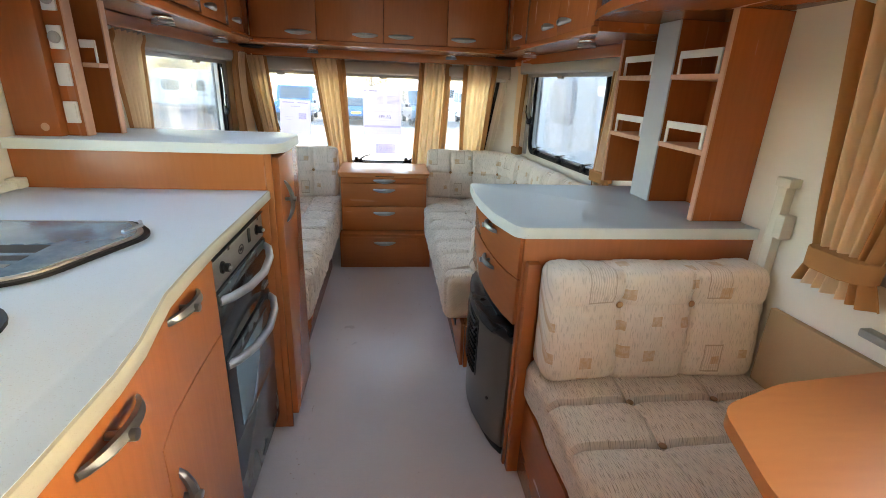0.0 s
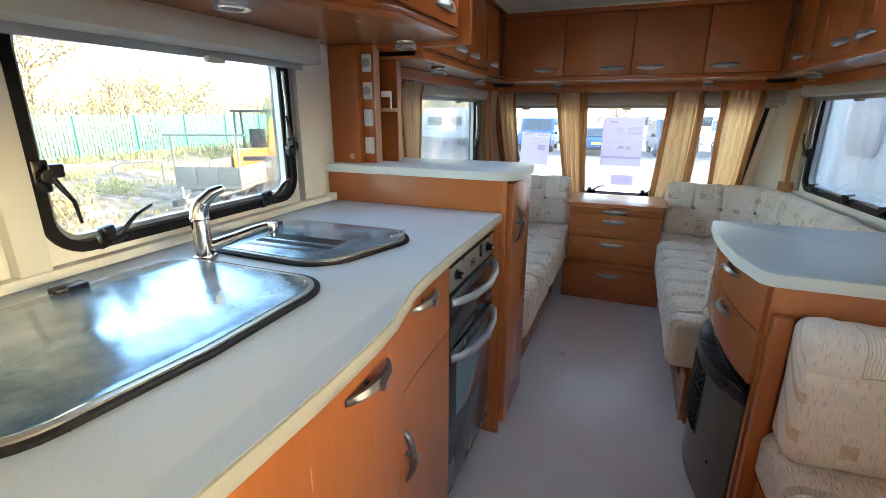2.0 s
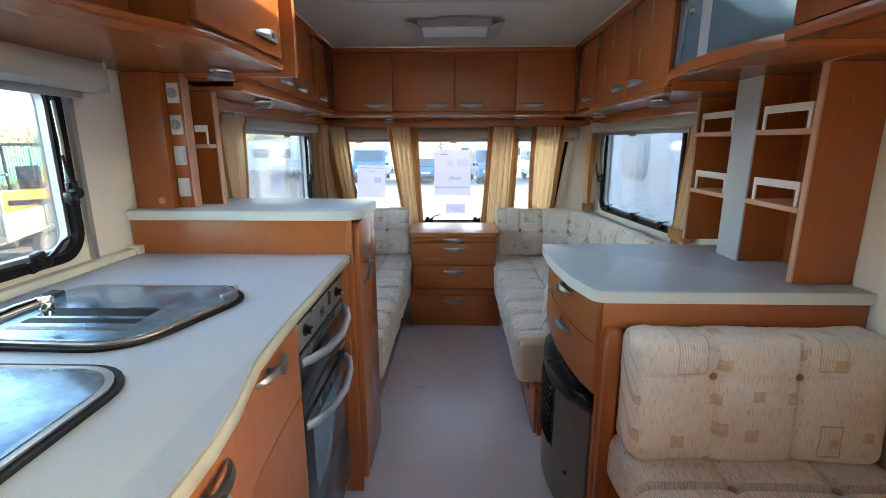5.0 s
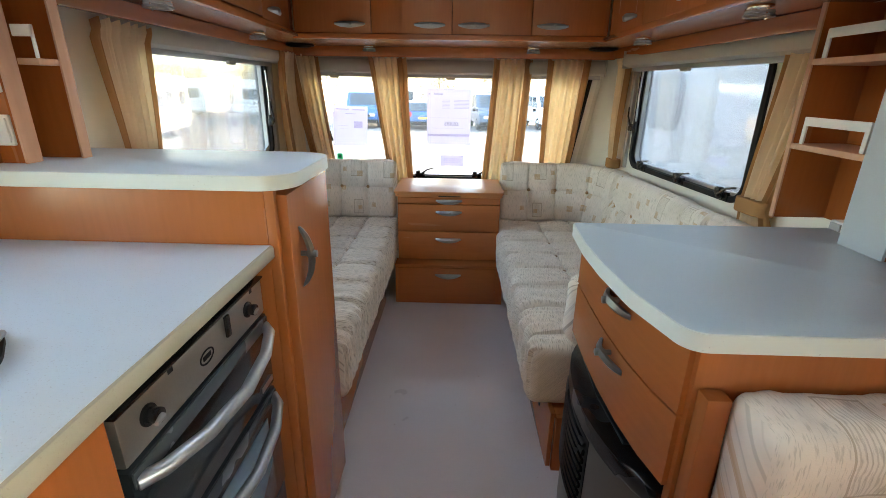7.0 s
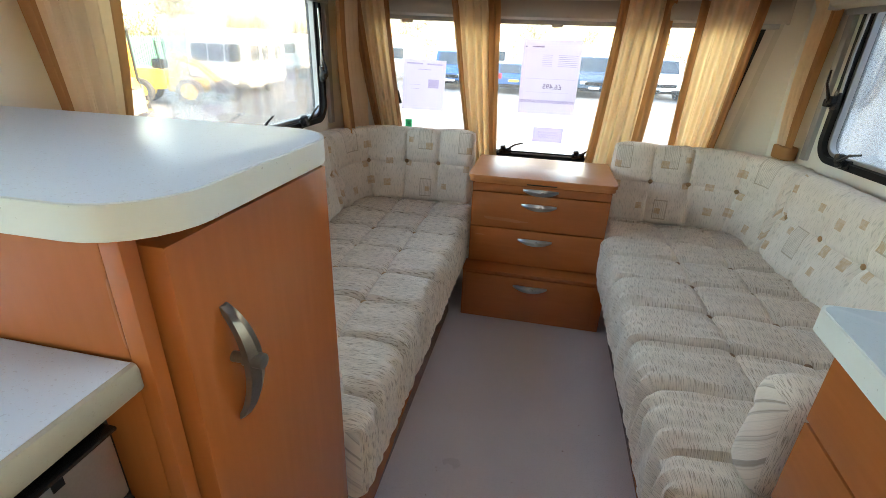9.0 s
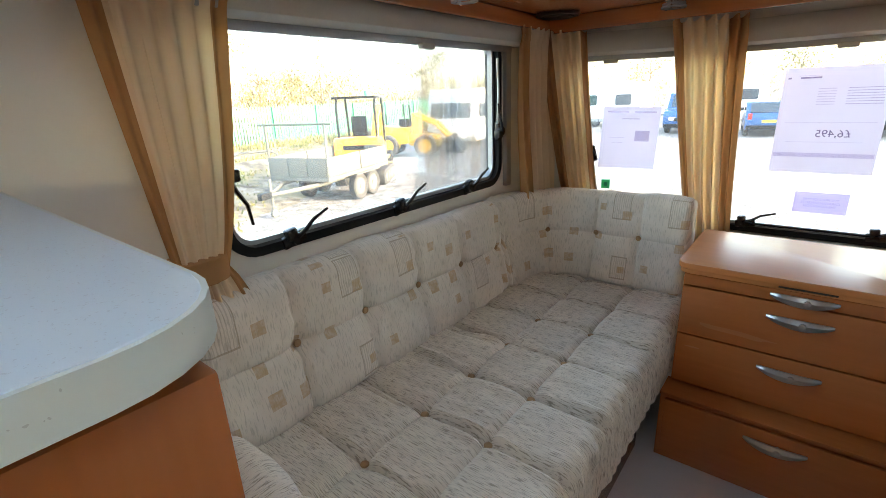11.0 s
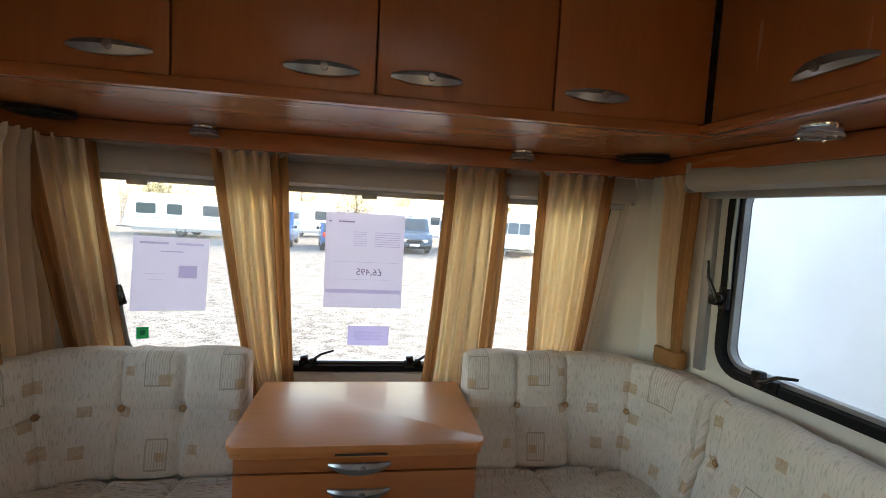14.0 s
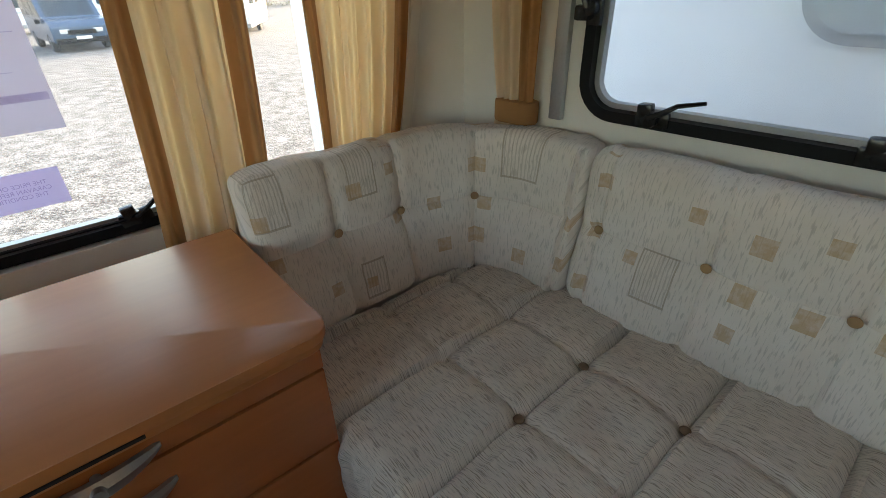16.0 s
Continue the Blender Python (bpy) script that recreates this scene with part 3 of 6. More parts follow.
def blind(m, u0, u1, v0, v1, deep, tab, group="blinds"):
    """A rolled-up blind: a round-fronted case with its bottom bar and pull tab."""
    o = m @ Vector(((u0 + u1) / 2, v0, 0))
    t = thing("roller_blind", o, "beige roller blind case with the blind rolled up", "blind", group)
    h = v1 - v0
    prof = [(0.0, v0), (deep * 0.62, v0), (deep * 0.9, v0 + h * 0.12), (deep, v0 + h * 0.4), (deep * 0.92, v0 + h * 0.75), (deep * 0.6, v1), (0.0, v1)]
    swap = Matrix(((0, 0, 1, 0), (0, 1, 0, 0), (1, 0, 0, 0), (0, 0, 0, 1)))
    case = moved(moved(prism(prof, u0, u1, "z", 0.003), swap), m)
    part("case", case, BLIND, t)
    part("bottom_bar", moved(slab(u0 + 0.03, u1 - 0.03, v0 - 0.022, v0 + 0.002, 0.008, 0.022, 0.004), m), ALU, t, "grey bottom bar")
    part("pull_tab", moved(slab(tab - 0.03, tab + 0.03, v0 - 0.034, v0 - 0.016, 0.02, 0.042, 0.005), m), BLIND, t)
    for u in (u0 + 0.004, u1 - 0.004):
        part("end_cap", moved(slab(u - 0.006, u + 0.006, v0 - 0.004, v1 + 0.004, 0.0, deep * 0.95, 0.004), m), BLIND, t)
    return t


kb = blind(L1, 2.18, 3.15, 1.455, 1.55, 0.085, 2.72)
part("side_rail", moved(slab(2.155, 2.215, 0.965, 1.555, 0.0, 0.035, 0.004), L1), CREAM_PLASTIC, kb, "cream side rail")
part("side_rail", moved(slab(3.066, 3.084, 0.965, 1.455, 0.0, 0.018, 0.004), L1), ALU, kb, "grey side rail")
lb = blind(L2, 0.34, 1.62, 1.375, 1.46, 0.075, 1.07)
part("side_rail", moved(slab(1.555, 1.59, 0.83, 1.375, 0.0, 0.02, 0.004), L2), ALU, lb, "grey side rail")
rb = blind(R2, 0.04, 1.44, 1.375, 1.46, 0.075, 0.62)
part("side_rail", moved(slab(0.088, 0.12, 0.82, 1.375, 0.0, 0.02, 0.004), R2), ALU, rb, "grey side rail")
blind(F1, 0.06, 0.67, 1.335, 1.425, 0.07, 0.29)
blind(F2, 0.01, 0.79, 1.335, 1.425, 0.07, 0.40)
fb = blind(F3, 0.01, 0.62, 1.335, 1.425, 0.07, 0.30)
part("side_rail", moved(prism([(0.475, 0.66), (0.50, 0.66), (0.605, 1.335), (0.58, 1.335)], 0.0, 0.02, "z"), F3), CREAM_PLASTIC, fb, "cream side rail")
db = blind(R1, 1.1, 2.70, 1.42, 1.51, 0.085, 1.6)
part("side_rail", moved(slab(1.125, 1.155, 0.90, 1.42, 0.0, 0.02, 0.004), R1), ALU, db, "grey side rail")
part("rail_foot", moved(slab(1.115, 1.20, 0.885, 0.905, 0.0, 0.028, 0.004), R1), ALU, db, "grey rail foot")


# ---------------------------------------------------------------- curtains
def curtain(m, top, bottom, v0, v1, pleats, amp, tie=None, seed=0, bands=(0.2, 0.2), h=0.05, group="curtains"):
    """A gathered curtain on a wall's plane: cream cloth with tan bands down its edges, and a tie-back."""
    rnd = random.Random(seed)
    o = m @ Vector(((bottom[0] + bottom[1]) / 2, v0, h))
    t = thing("curtain", o, "cream gathered curtain with tan edge bands" + (", held by a tan tie-back" if tie else ""), "curtain", group)
    ph = [rnd.uniform(-0.5, 0.5) for _ in range(60)]
    nv = 26

    def at(s, k):
        f = k / nv
        z = v0 + (v1 - v0) * f
        e = f ** 0.8 if not tie else None
        if tie:
            g = min(1.0, abs(z - tie) / (v1 - tie)) if z > tie else min(1.0, (tie - z) / max(0.01, tie - v0)) * 0.25
            e = g ** 0.75
        a, b = bottom[0] + (top[0] - bottom[0]) * e, bottom[1] + (top[1] - bottom[1]) * e
        i = s * pleats
        j = int(i)
        wob = ph[j % 60] * (1 - (i - j)) + ph[(j + 1) % 60] * (i - j)
        q = math.sin(2 * math.pi * (i + 0.25 * wob + 0.08 * math.sin(3 * f + j)))
        wave = 1.25 * (math.sqrt(abs(q)) * (1 if q > 0 else -1) * 0.45 + 0.55 * q) * (0.75 + 0.6 * abs(wob))
        u = a + (b - a) * (s + 0.012 * wob * math.sin(5 * f + wob * 6))
        d = h + amp * wave * (0.55 + 0.45 * (1 - f)) + 0.012 * wob + 0.01 * math.sin(4 * f + seed)
        if tie:
            d = h + (d - h) * (0.3 + 0.7 * e)
        if f > 0.96:
            d = h + amp * 0.7 * wave
            z += 0.006 * wave
        return m @ Vector((u, z, d))

    def sheet(s0, s1):
        n = max(6, int(pleats * 16 * (s1 - s0)))
        bm = bmesh.new()
        g = [[bm.verts.new(at(s0 + (s1 - s0) * i / n, k)) for i in range(n + 1)] for k in range(nv + 1)]
        for k in range(nv):
            for i in range(n):
                bm.faces.new((g[k][i], g[k][i + 1], g[k + 1][i + 1], g[k + 1][i]))
        return bm

    a, b = bands
    part("cloth", sheet(a, 1 - b), CURTAIN, t)
    if a:
        part("edge_band", sheet(0, a), CURTAIN_TRIM, t, "tan edge band")
    if b:
        part("edge_band", sheet(1 - b, 1), CURTAIN_TRIM, t, "tan edge band")
    if tie:
        u0, u1 = bottom
        wrap = Matrix(((1, 0, 0, 0), (0, 0, 1, 0), (0, 1, 0, 0), (0, 0, 0, 1)))
        d1 = h + amp + 0.01
        part("tie_back", moved(fill(rrect(u0 - 0.008, u1 + 0.008, 0.003, d1, min(d1 - 0.003, u1 - u0) * 0.45), tie - 0.026, tie + 0.026, 0.006), m @ wrap), CURTAIN_TRIM, t, "tan tie-back")
    return t


curtain(L2, (0.165, 0.42), (0.215, 0.315), 0.80, 1.428, 6, 0.018, 0.875, 1, (0.14, 0.14), 0.083)
curtain(L2, (1.555, 1.86), (1.575, 1.85), 0.74, 1.435, 6, 0.022, None, 2, (0.2, 0.0), 0.075)
curtain(F1, (0.0, 0.19), (0.135, 0.275), 0.70, 1.43, 5, 0.026, None, 3, (0.26, 0.14), 0.10)
curtain(F1, (0.50, 0.745), (0.66, 0.80), 0.53, 1.435, 6, 0.026, None, 4, (0.15, 0.22), 0.12)
curtain(F2, (0.68, 0.935), (0.615, 0.89), 0.53, 1.435, 6, 0.026, None, 5, (0.16, 0.2), 0.12)
curtain(F3, (0.27, 0.535), (0.265, 0.455), 0.72, 1.43, 6, 0.026, None, 6, (0.13, 0.15), 0.10)
curtain(R2, (-0.10, 0.065), (-0.045, 0.055), 0.76, 1.435, 5, 0.016, 0.83, 7, (0.0, 0.38), 0.04)
curtain(R2, (1.22, 1.45), (1.17, 1.31), 0.79, 1.435, 6, 0.02, 0.865, 8, (0.1, 0.3), 0.045)
curtain(R1, (0.91, 1.25), (1.0, 1.15), 0.83, 1.50, 7, 0.03, 0.91, 9, (0.14, 0.3), 0.06)


# ---------------------------------------------------------------- handles
def leaf_handle_mesh(length=0.155, tall=0.029, deep=0.023, blunt=0.25):
    """A leaf-shaped bow handle with a round button; lies along x, stands out along z."""
    bm = bmesh.new()
    n, rows = 18, []
    for i in range(n + 1):
        s = -1 + 2 * i / n
        x = s * length / 2
        w = tall / 2 * max(blunt, (1 - (1 - blunt) * abs(s) ** 2.2))
        c = deep * (1 - s * s) ** 0.8
        y0 = -0.004 * (1 - s * s)
        rows.append([bm.verts.new(v) for v in ((x, y0 + w, c * 0.82 + 0.002), (x, y0 + w * 0.2, c + 0.004), (x, y0 - w, c * 0.9 + 0.002), (x, y0 - w, max(0.0, c * 0.9 - 0.005)), (x, y0 + w, max(0.0, c * 0.82 - 0.005)))])
    for a, b in zip(rows, rows[1:]):
        for j in range(5):
            bm.faces.new((a[j], a[(j + 1) % 5], b[(j + 1) % 5], b[j]))
    bm.faces.new(rows[0][::-1])
    bm.faces.new(rows[-1])
    return join(bm, disc((0.008, -0.002, deep * 0.5), (0, 0, 1), 0.0085, deep * 0.5 + 0.009, 16, 0.002), disc((0.008, -0.002, 0.0), (0, 0, 1), 0.006, deep, 12))


LEAF = finish(leaf_handle_mesh(), PEWTER, "handle")
BOW = finish(leaf_handle_mesh(0.145, 0.021, 0.028, 0.5), BOW_METAL, "bow_handle")


def handle_pose(place, u, n):
    """A handle at a place, lying along u on a face whose normal is n."""
    u, n = Vector(u).normalized(), Vector(n).normalized()
    m = Matrix((u, n.cross(u), n)).transposed().to_4x4()
    m.translation = Vector(place)
    return m


# ---------------------------------------------------------------- overhead lockers
DOOR_LO, DOOR_HI = 1.506, 1.862


def locker(u0, u1, side, hand, group):
    """One overhead locker: carcass, door and handle. side: west, east or north."""
    if side == "north":
        cx, y = (u0 + u1) / 2, 3.475
        t = thing("overhead_locker", (cx, y + 0.2, DOOR_LO), "cherry overhead locker with a closed flap door and satin handle", "locker", group)
        part("carcass", box(u0 + 0.001, u1 - 0.001, y + 0.02, 4.02, DOOR_LO - 0.018, DOOR_HI + 0.03), WOOD_X, t)
        d = part("door", box(u0 + 0.002, u1 - 0.002, y, y + 0.018, DOOR_LO, DOOR_HI, 0.003), WOOD_V, t)
        shared("handle", LEAF, handle_pose((hand, y, DOOR_LO + 0.042), (1, 0, 0), (0, -1, 0)), d, "satin metal handle")
    else:
        k = -1 if side == "west" else 1
        x, back = 0.783 * k, (1.03 if side == "west" else 1.04) * k
        t = thing("overhead_locker", ((x + back) / 2, (u0 + u1) / 2, DOOR_LO), "cherry overhead locker with a closed flap door and satin handle", "locker", group)
        part("carcass", box(x + 0.02 * k, back, u0 + 0.001, u1 - 0.001, DOOR_LO - 0.018, DOOR_HI + 0.03), WOOD_Y, t)
        d = part("door", box(x, x + 0.018 * k, u0 + 0.002, u1 - 0.002, DOOR_LO, DOOR_HI, 0.003), WOOD_V, t)
        shared("handle", LEAF, handle_pose((x, hand, DOOR_LO + 0.042), (0, 1 * k, 0), (-k, 0, 0)), d, "satin metal handle")
    return t


for a, b, hd in ((-0.783, -0.392, -0.50), (-0.392, 0.012, -0.10), (0.012, 0.407, 0.12), (0.407, 0.785, 0.51)):
    locker(a, b, "north", hd, "front lockers")
for a, b, hd in ((2.005, 2.20, 2.12), (2.20, 2.616, 2.50), (2.616, 3.029, 2.73), (3.029, 3.455, 3.17)):
    ob = locker(a, b, "west", hd, "west lockers")
    # this run stands slightly askew, further into the room towards the kitchen
    mid = (a + b) / 2 - 2.2
    ob.location += Vector((0.06 - 0.046 * mid, 0, 0.026 - 0.016 * mid))
    ob.rotation_euler.z = radians(2.63)
for a, b, hd in ((2.115, 2.52, 2.43), (2.52, 3.03, 2.64), (3.03, 3.455, 3.17)):
    locker(a, b, "east", hd, "east lockers")

# rails under the doors, soffits, pelmets and cornices
trim = thing("locker_trim", (0, 3.9, SOFFIT), "cherry rails, soffit boards and pelmets round the lockers", "trim", kind="structure")
part("rail", box(-0.787, 0.789, 3.462, 3.494, 1.478, 1.504, 0.005), WOOD_X, trim)
part("rail", prism([(-0.745, 2.0), (-0.710, 2.0), (-0.772, 3.462), (-0.802, 3.462)], 1.484, 1.512, "z", 0.005), WOOD_Y, trim)
part("rail", box(0.772, 0.802, 2.115, 3.462, 1.478, 1.504, 0.005), WOOD_Y, trim)
part("soffit", prism([(-0.77, 3.495), (0.77, 3.495), (1.00, 4.045), (0.38, 4.22), (-0.38, 4.22), (-1.00, 4.045)], SOFFIT, SOFFIT + 0.012), WOOD_X, trim)
part("soffit", prism([(-1.045, 2.0), (-0.74, 2.0), (-0.76, 3.495), (-0.97, 4.04), (-1.03, 4.04)], SOFFIT + 0.001, SOFFIT + 0.013), WOOD_Y, trim)
part("soffit", prism([(1.17, 2.1), (0.80, 2.1), (0.76, 3.495), (0.97, 4.04), (1.03, 4.04)], SOFFIT + 0.001, SOFFIT + 0.013), WOOD_Y, trim)
part("pelmet", prism([(-0.995, 3.985), (0.995, 3.985), (0.98, 4.005), (-0.98, 4.005)], 1.425, SOFFIT - 0.001, "z", 0.004), WOOD_X, trim)
part("pelmet", prism([(-0.955, 2.05), (-0.935, 2.05), (-0.965, 3.98), (-0.985, 3.98)], 1.435, SOFFIT - 0.001, "z", 0.004), WOOD_Y, trim)
part("pelmet", prism([(1.085, 2.36), (1.065, 2.36), (0.985, 3.98), (1.005, 3.98)], 1.43, SOFFIT - 0.001, "z", 0.004), WOOD_Y, trim)
part("cornice", box(-0.80, 0.80, 3.452, 3.474, DOOR_HI + 0.003, CEIL_Z - 0.001, 0.004), WOOD_X, trim)
part("cornice", prism([(-0.74, 2.0), (-0.695, 2.0), (-0.762, 3.452), (-0.80, 3.452)], DOOR_HI + 0.018, CEIL_Z - 0.001, "z", 0.003), WOOD_Y, trim)
part("cornice", box(0.765, 0.80, 2.1, 3.452, DOOR_HI + 0.003, CEIL_Z - 0.001, 0.004), WOOD_Y, trim)
part("piping", tube([(-0.69, 2.02, CEIL_Z - 0.006), (-0.757, 3.447, CEIL_Z - 0.006), (0.76, 3.447, CEIL_Z - 0.006), (0.76, 2.12, CEIL_Z - 0.006)], 0.005, 6), CREAM_PLASTIC, trim, "cream ceiling piping")
for x in (-0.893, 0.893):
    ob = solo("speaker", join(disc((x, 3.90, SOFFIT - 0.012), (0, 0, 1), 0.082, 0.012, 28, 0.004), disc((x, 3.90, SOFFIT - 0.016), (0, 0, 1), 0.062, 0.006, 24, 0.002)), BLACK, "round black loudspeaker grille under the locker", "speaker", "speakers")


def spot(x, y, z):
    """A small halogen lamp: chrome base, clear rings on pins."""
    t = thing("spot_lamp", (x, y, z), "small round lamp with clear plastic rings, unlit", "lamp", "spot lamps")
    part("base", disc((x, y, z - 0.010), (0, 0, 1), 0.034, 0.010, 22, 0.003), CHROME, t)
    for dz, r in ((0.018, 0.037), (0.028, 0.040)):
        outer = [(x + r * math.cos(a), y + r * math.sin(a)) for a in (2 * math.pi * i / 24 for i in range(24))]
        inner = [(x + (r - 0.014) * math.cos(a), y + (r - 0.014) * math.sin(a)) for a in (2 * math.pi * i / 24 for i in range(24))]
        part("ring", ring(outer, inner, z - dz - 0.003, z - dz + 0.003), CLEAR_PLASTIC, t, "clear plastic ring")
    for a in (0.5, 2.6, 4.7):
        part("pin", tube([(x + 0.034 * math.cos(a), y + 0.034 * math.sin(a), z - 0.008), (x + 0.034 * math.cos(a), y + 0.034 * math.sin(a), z - 0.034)], 0.003, 6), CHROME, t)


for x, y in ((-0.49, 3.95), (0.495, 3.95), (-0.89, 3.28), (0.89, 3.28), (-0.80, 2.37), (0.88, 2.4)):
    spot(x, y, SOFFIT)
for x, y in ((-0.77, 1.12), (-0.72, 1.87)):
    spot(x, y, KSOFFIT)


# ---------------------------------------------------------------- over the kitchen
kl = thing("kitchen_locker", (-0.87, 0.6, 1.55), "cherry locker over the kitchen window with two flap doors", "locker")
part("carcass", box(-1.076, -0.685, -0.5, 1.40, 1.556, CEIL_Z - 0.001), WOOD_Y, kl)
for a, b, hd in ((0.20, 0.86, 0.78), (0.865, 1.385, 0.955)):
    d = part("door", box(-0.683, -0.664, a, b, 1.565, 1.885, 0.003), WOOD_V, kl)
    shared("handle", LEAF, handle_pose((-0.664, hd, 1.60), (0, -1, 0), (1, 0, 0)) @ Matrix.Diagonal((1.25, 1.25, 1.1, 1)), d, "satin metal handle")
d = part("door", box(-0.683, -0.664, -0.48, 0.196, 1.565, 1.885, 0.003), WOOD_V, kl)
# the soffit's front edge swings out round the tall cupboard
edge = [(-0.645, -0.5), (-0.645, 1.16), (-0.635, 1.24), (-0.60, 1.32), (-0.555, 1.38), (-0.53, 1.45), (-0.528, 1.6), (-0.53, 1.90), (-0.56, 1.965)]
ks = thing("kitchen_soffit", (-0.8, 0.7, KSOFFIT), "cherry soffit board with a curved front edge", "shelf")
part("board", prism([(-1.076, -0.5), *edge, (-1.076, 1.965)], KSOFFIT, 1.554, "z", 0.006, 2), WOOD_Y, ks)
part("edge_band", prism([*edge[:-1], *[(x + 0.003, y) for x, y in edge[:-1][::-1]]], KSOFFIT + 0.006, 1.548, "z"), WOOD_Y, ks)
hood = thing("extractor", (-0.86, 0.66, KSOFFIT - 0.03), "dark grey flat extractor panel under the soffit", "extractor")
part("panel", prism([(-1.0, 0.30), (-0.70, 0.30), (-0.70, 0.90), (-0.735, 0.985), (-1.0, 0.985)], KSOFFIT - 0.022, KSOFFIT - 0.0005, "z", 0.004), BLACK, hood)
part("front_strip", box(-0.70, -0.688, 0.30, 0.93, KSOFFIT - 0.022, KSOFFIT - 0.001, 0.003), BLACK, hood)
cup = thing("wall_cupboard", (-0.8, 1.65, 1.556), "cherry cupboard with a dark open side and one door", "cupboard")
part("carcass", box(-1.076, -0.562, 1.415, 1.945, 1.556, CEIL_Z - 0.001), WOOD_V, cup)
d = part("door", box(-0.560, -0.543, 1.43, 1.935, 1.572, 1.885, 0.003), WOOD_V, cup)
shared("handle", LEAF, handle_pose((-0.543, 1.81, 1.615), (0, -1, 0), (1, 0, 0)), d, "satin metal handle")
for z in (1.63, 1.83):
    part("hinge", box(-0.566, -0.552, 1.405, 1.43, z - 0.02, z + 0.02, 0.003), BLACK, cup, "black hinge")
part("end_board", box(-1.07, -0.505, 1.948, 1.972, 1.52, CEIL_Z - 0.002, 0.003), WOOD_V, cup)
part("cornice", box(-0.58, -0.535, 1.41, 1.945, 1.887, CEIL_Z - 0.0015, 0.004), WOOD_Y, cup)

# ---------------------------------------------------------------- tower with switches on the upper counter
tower = thing("switch_tower", (-0.98, 1.95, 1.087), "cherry upright with sockets, switches and an open recess", "shelf unit")
part("post", box(-1.076, -0.945, 1.90, 1.965, 1.087, KSOFFIT - 0.001, 0.003), WOOD_V, tower)
part("switch_board", box(-0.945, -0.888, 1.932, 1.965, 1.087, KSOFFIT - 0.001, 0.003), WOOD_V, tower)
part("edge_strip", box(-0.888, -0.883, 1.925, 1.967, 1.087, KSOFFIT - 0.001, 0.002), EDGE_WOOD, tower)
part("back", box(-1.076, -0.836, 2.03, 2.045, 1.087, SOFFIT - 0.001), WOOD_V, tower)
part("edge_strip", box(-0.836, -0.831, 2.018, 2.046, 1.087, SOFFIT - 0.001, 0.001), EDGE_WOOD, tower)
part("shelf", box(-0.883, -0.836, 1.967, 2.029, 1.29, 1.303, 0.002), EDGE_WOOD, tower)
part("shelf_rail", join(box(-0.882, -0.837, 1.969, 1.975, 1.345, 1.368, 0.002), box(-0.843, -0.837, 1.969, 1.975, 1.303, 1.368, 0.002)), WHITE_PLASTIC, tower, "white rail")
for z, r in ((1.47, 1), (1.368, 1), (1.266, 0), (1.158, 0)):
    sw = thing("switch", (-0.918, 1.925, z), "white round dial on a wall plate" if r else "white square rocker switch", "switch", "switches")
    part("plate", box(-0.937, -0.898, 1.9235, 1.932, z - 0.032, z + 0.032, 0.003), WHITE_PLASTIC, sw)
    if r:
        part("dial", join(disc((-0.918, 1.9235, z), (0, -1, 0), 0.017, 0.006, 20, 0.002), disc((-0.918, 1.9175, z), (0, -1, 0), 0.011, 0.004, 16, 0.001)), GREY_PLASTIC, sw, "grey dial")
    else:
        part("rocker", box(-0.934, -0.901, 1.918, 1.9235, z - 0.026, z + 0.026, 0.003), WHITE_PLASTIC, sw)
part("cover_cap", disc((-0.985, 1.90, 1.115), (0, -1, 0), 0.012, 0.002, 16), EDGE_WOOD, tower)

# ---------------------------------------------------------------- glass locker and shelves on the east side
gl = thing("glass_locker", (0.95, 1.8, 1.52), "cherry locker with smoked glass doors and a curved shelf", "locker")
part("carcass", box(0.83, 1.19, 1.53, 2.10, 1.556, CEIL_Z - 0.001), WOOD_V, gl)
arc = [(0.80 - 0.045 * math.sin(math.pi * i / 10), 2.11 - 0.61 * i / 10) for i in range(11)]
part("shelf_board", prism([(1.19, 2.112), *[(x - 0.02, y) for x, y in arc], (1.19, 1.5)], 1.520, 1.552, "z", 0.005), WOOD_Y, gl)


def arc_panel(i0, i1, z0, z1, th):
    out = [(x, y) for x, y in arc[i0:i1 + 1]]
    return prism([*out, *[(x + th, y) for x, y in out[::-1]]], z0, z1)


d = part("glass_door", arc_panel(0, 4, 1.556, 1.875, 0.008), SMOKED, gl, "smoked glass door")
part("knob", disc((arc[3][0] - 0.0, arc[3][1] - 0.02, 1.70), (-1, 0, 0.0), 0.013, 0.02, 16, 0.003), CHROME, d, "chrome knob")
part("divider", arc_panel(4, 5, 1.556, 1.885, 0.02), GREY_STRIP, gl, "grey strip")
d = part("glass_door", arc_panel(5, 10, 1.556, 1.875, 0.008), SMOKED, gl, "smoked glass door")
part("knob", disc((arc[9][0], arc[9][1] + 0.03, 1.70), (-1, 0, 0.0), 0.015, 0.02, 16, 0.003), CHROME, d, "chrome knob")
nl = thing("overhead_locker", (0.95, 1.1, 1.53), "cherry overhead locker beside the glass locker", "locker", "east lockers")
part("carcass", box(0.80, 1.19, 0.3, 1.495, 1.535, CEIL_Z - 0.001), WOOD_Y, nl)
part("door", box(0.781, 0.799, 0.9, 1.49, 1.562, 1.88, 0.003), WOOD_V, nl)
part("rail", box(0.768, 0.80, 0.3, 1.495, 1.530, 1.556, 0.005), WOOD_Y, nl)

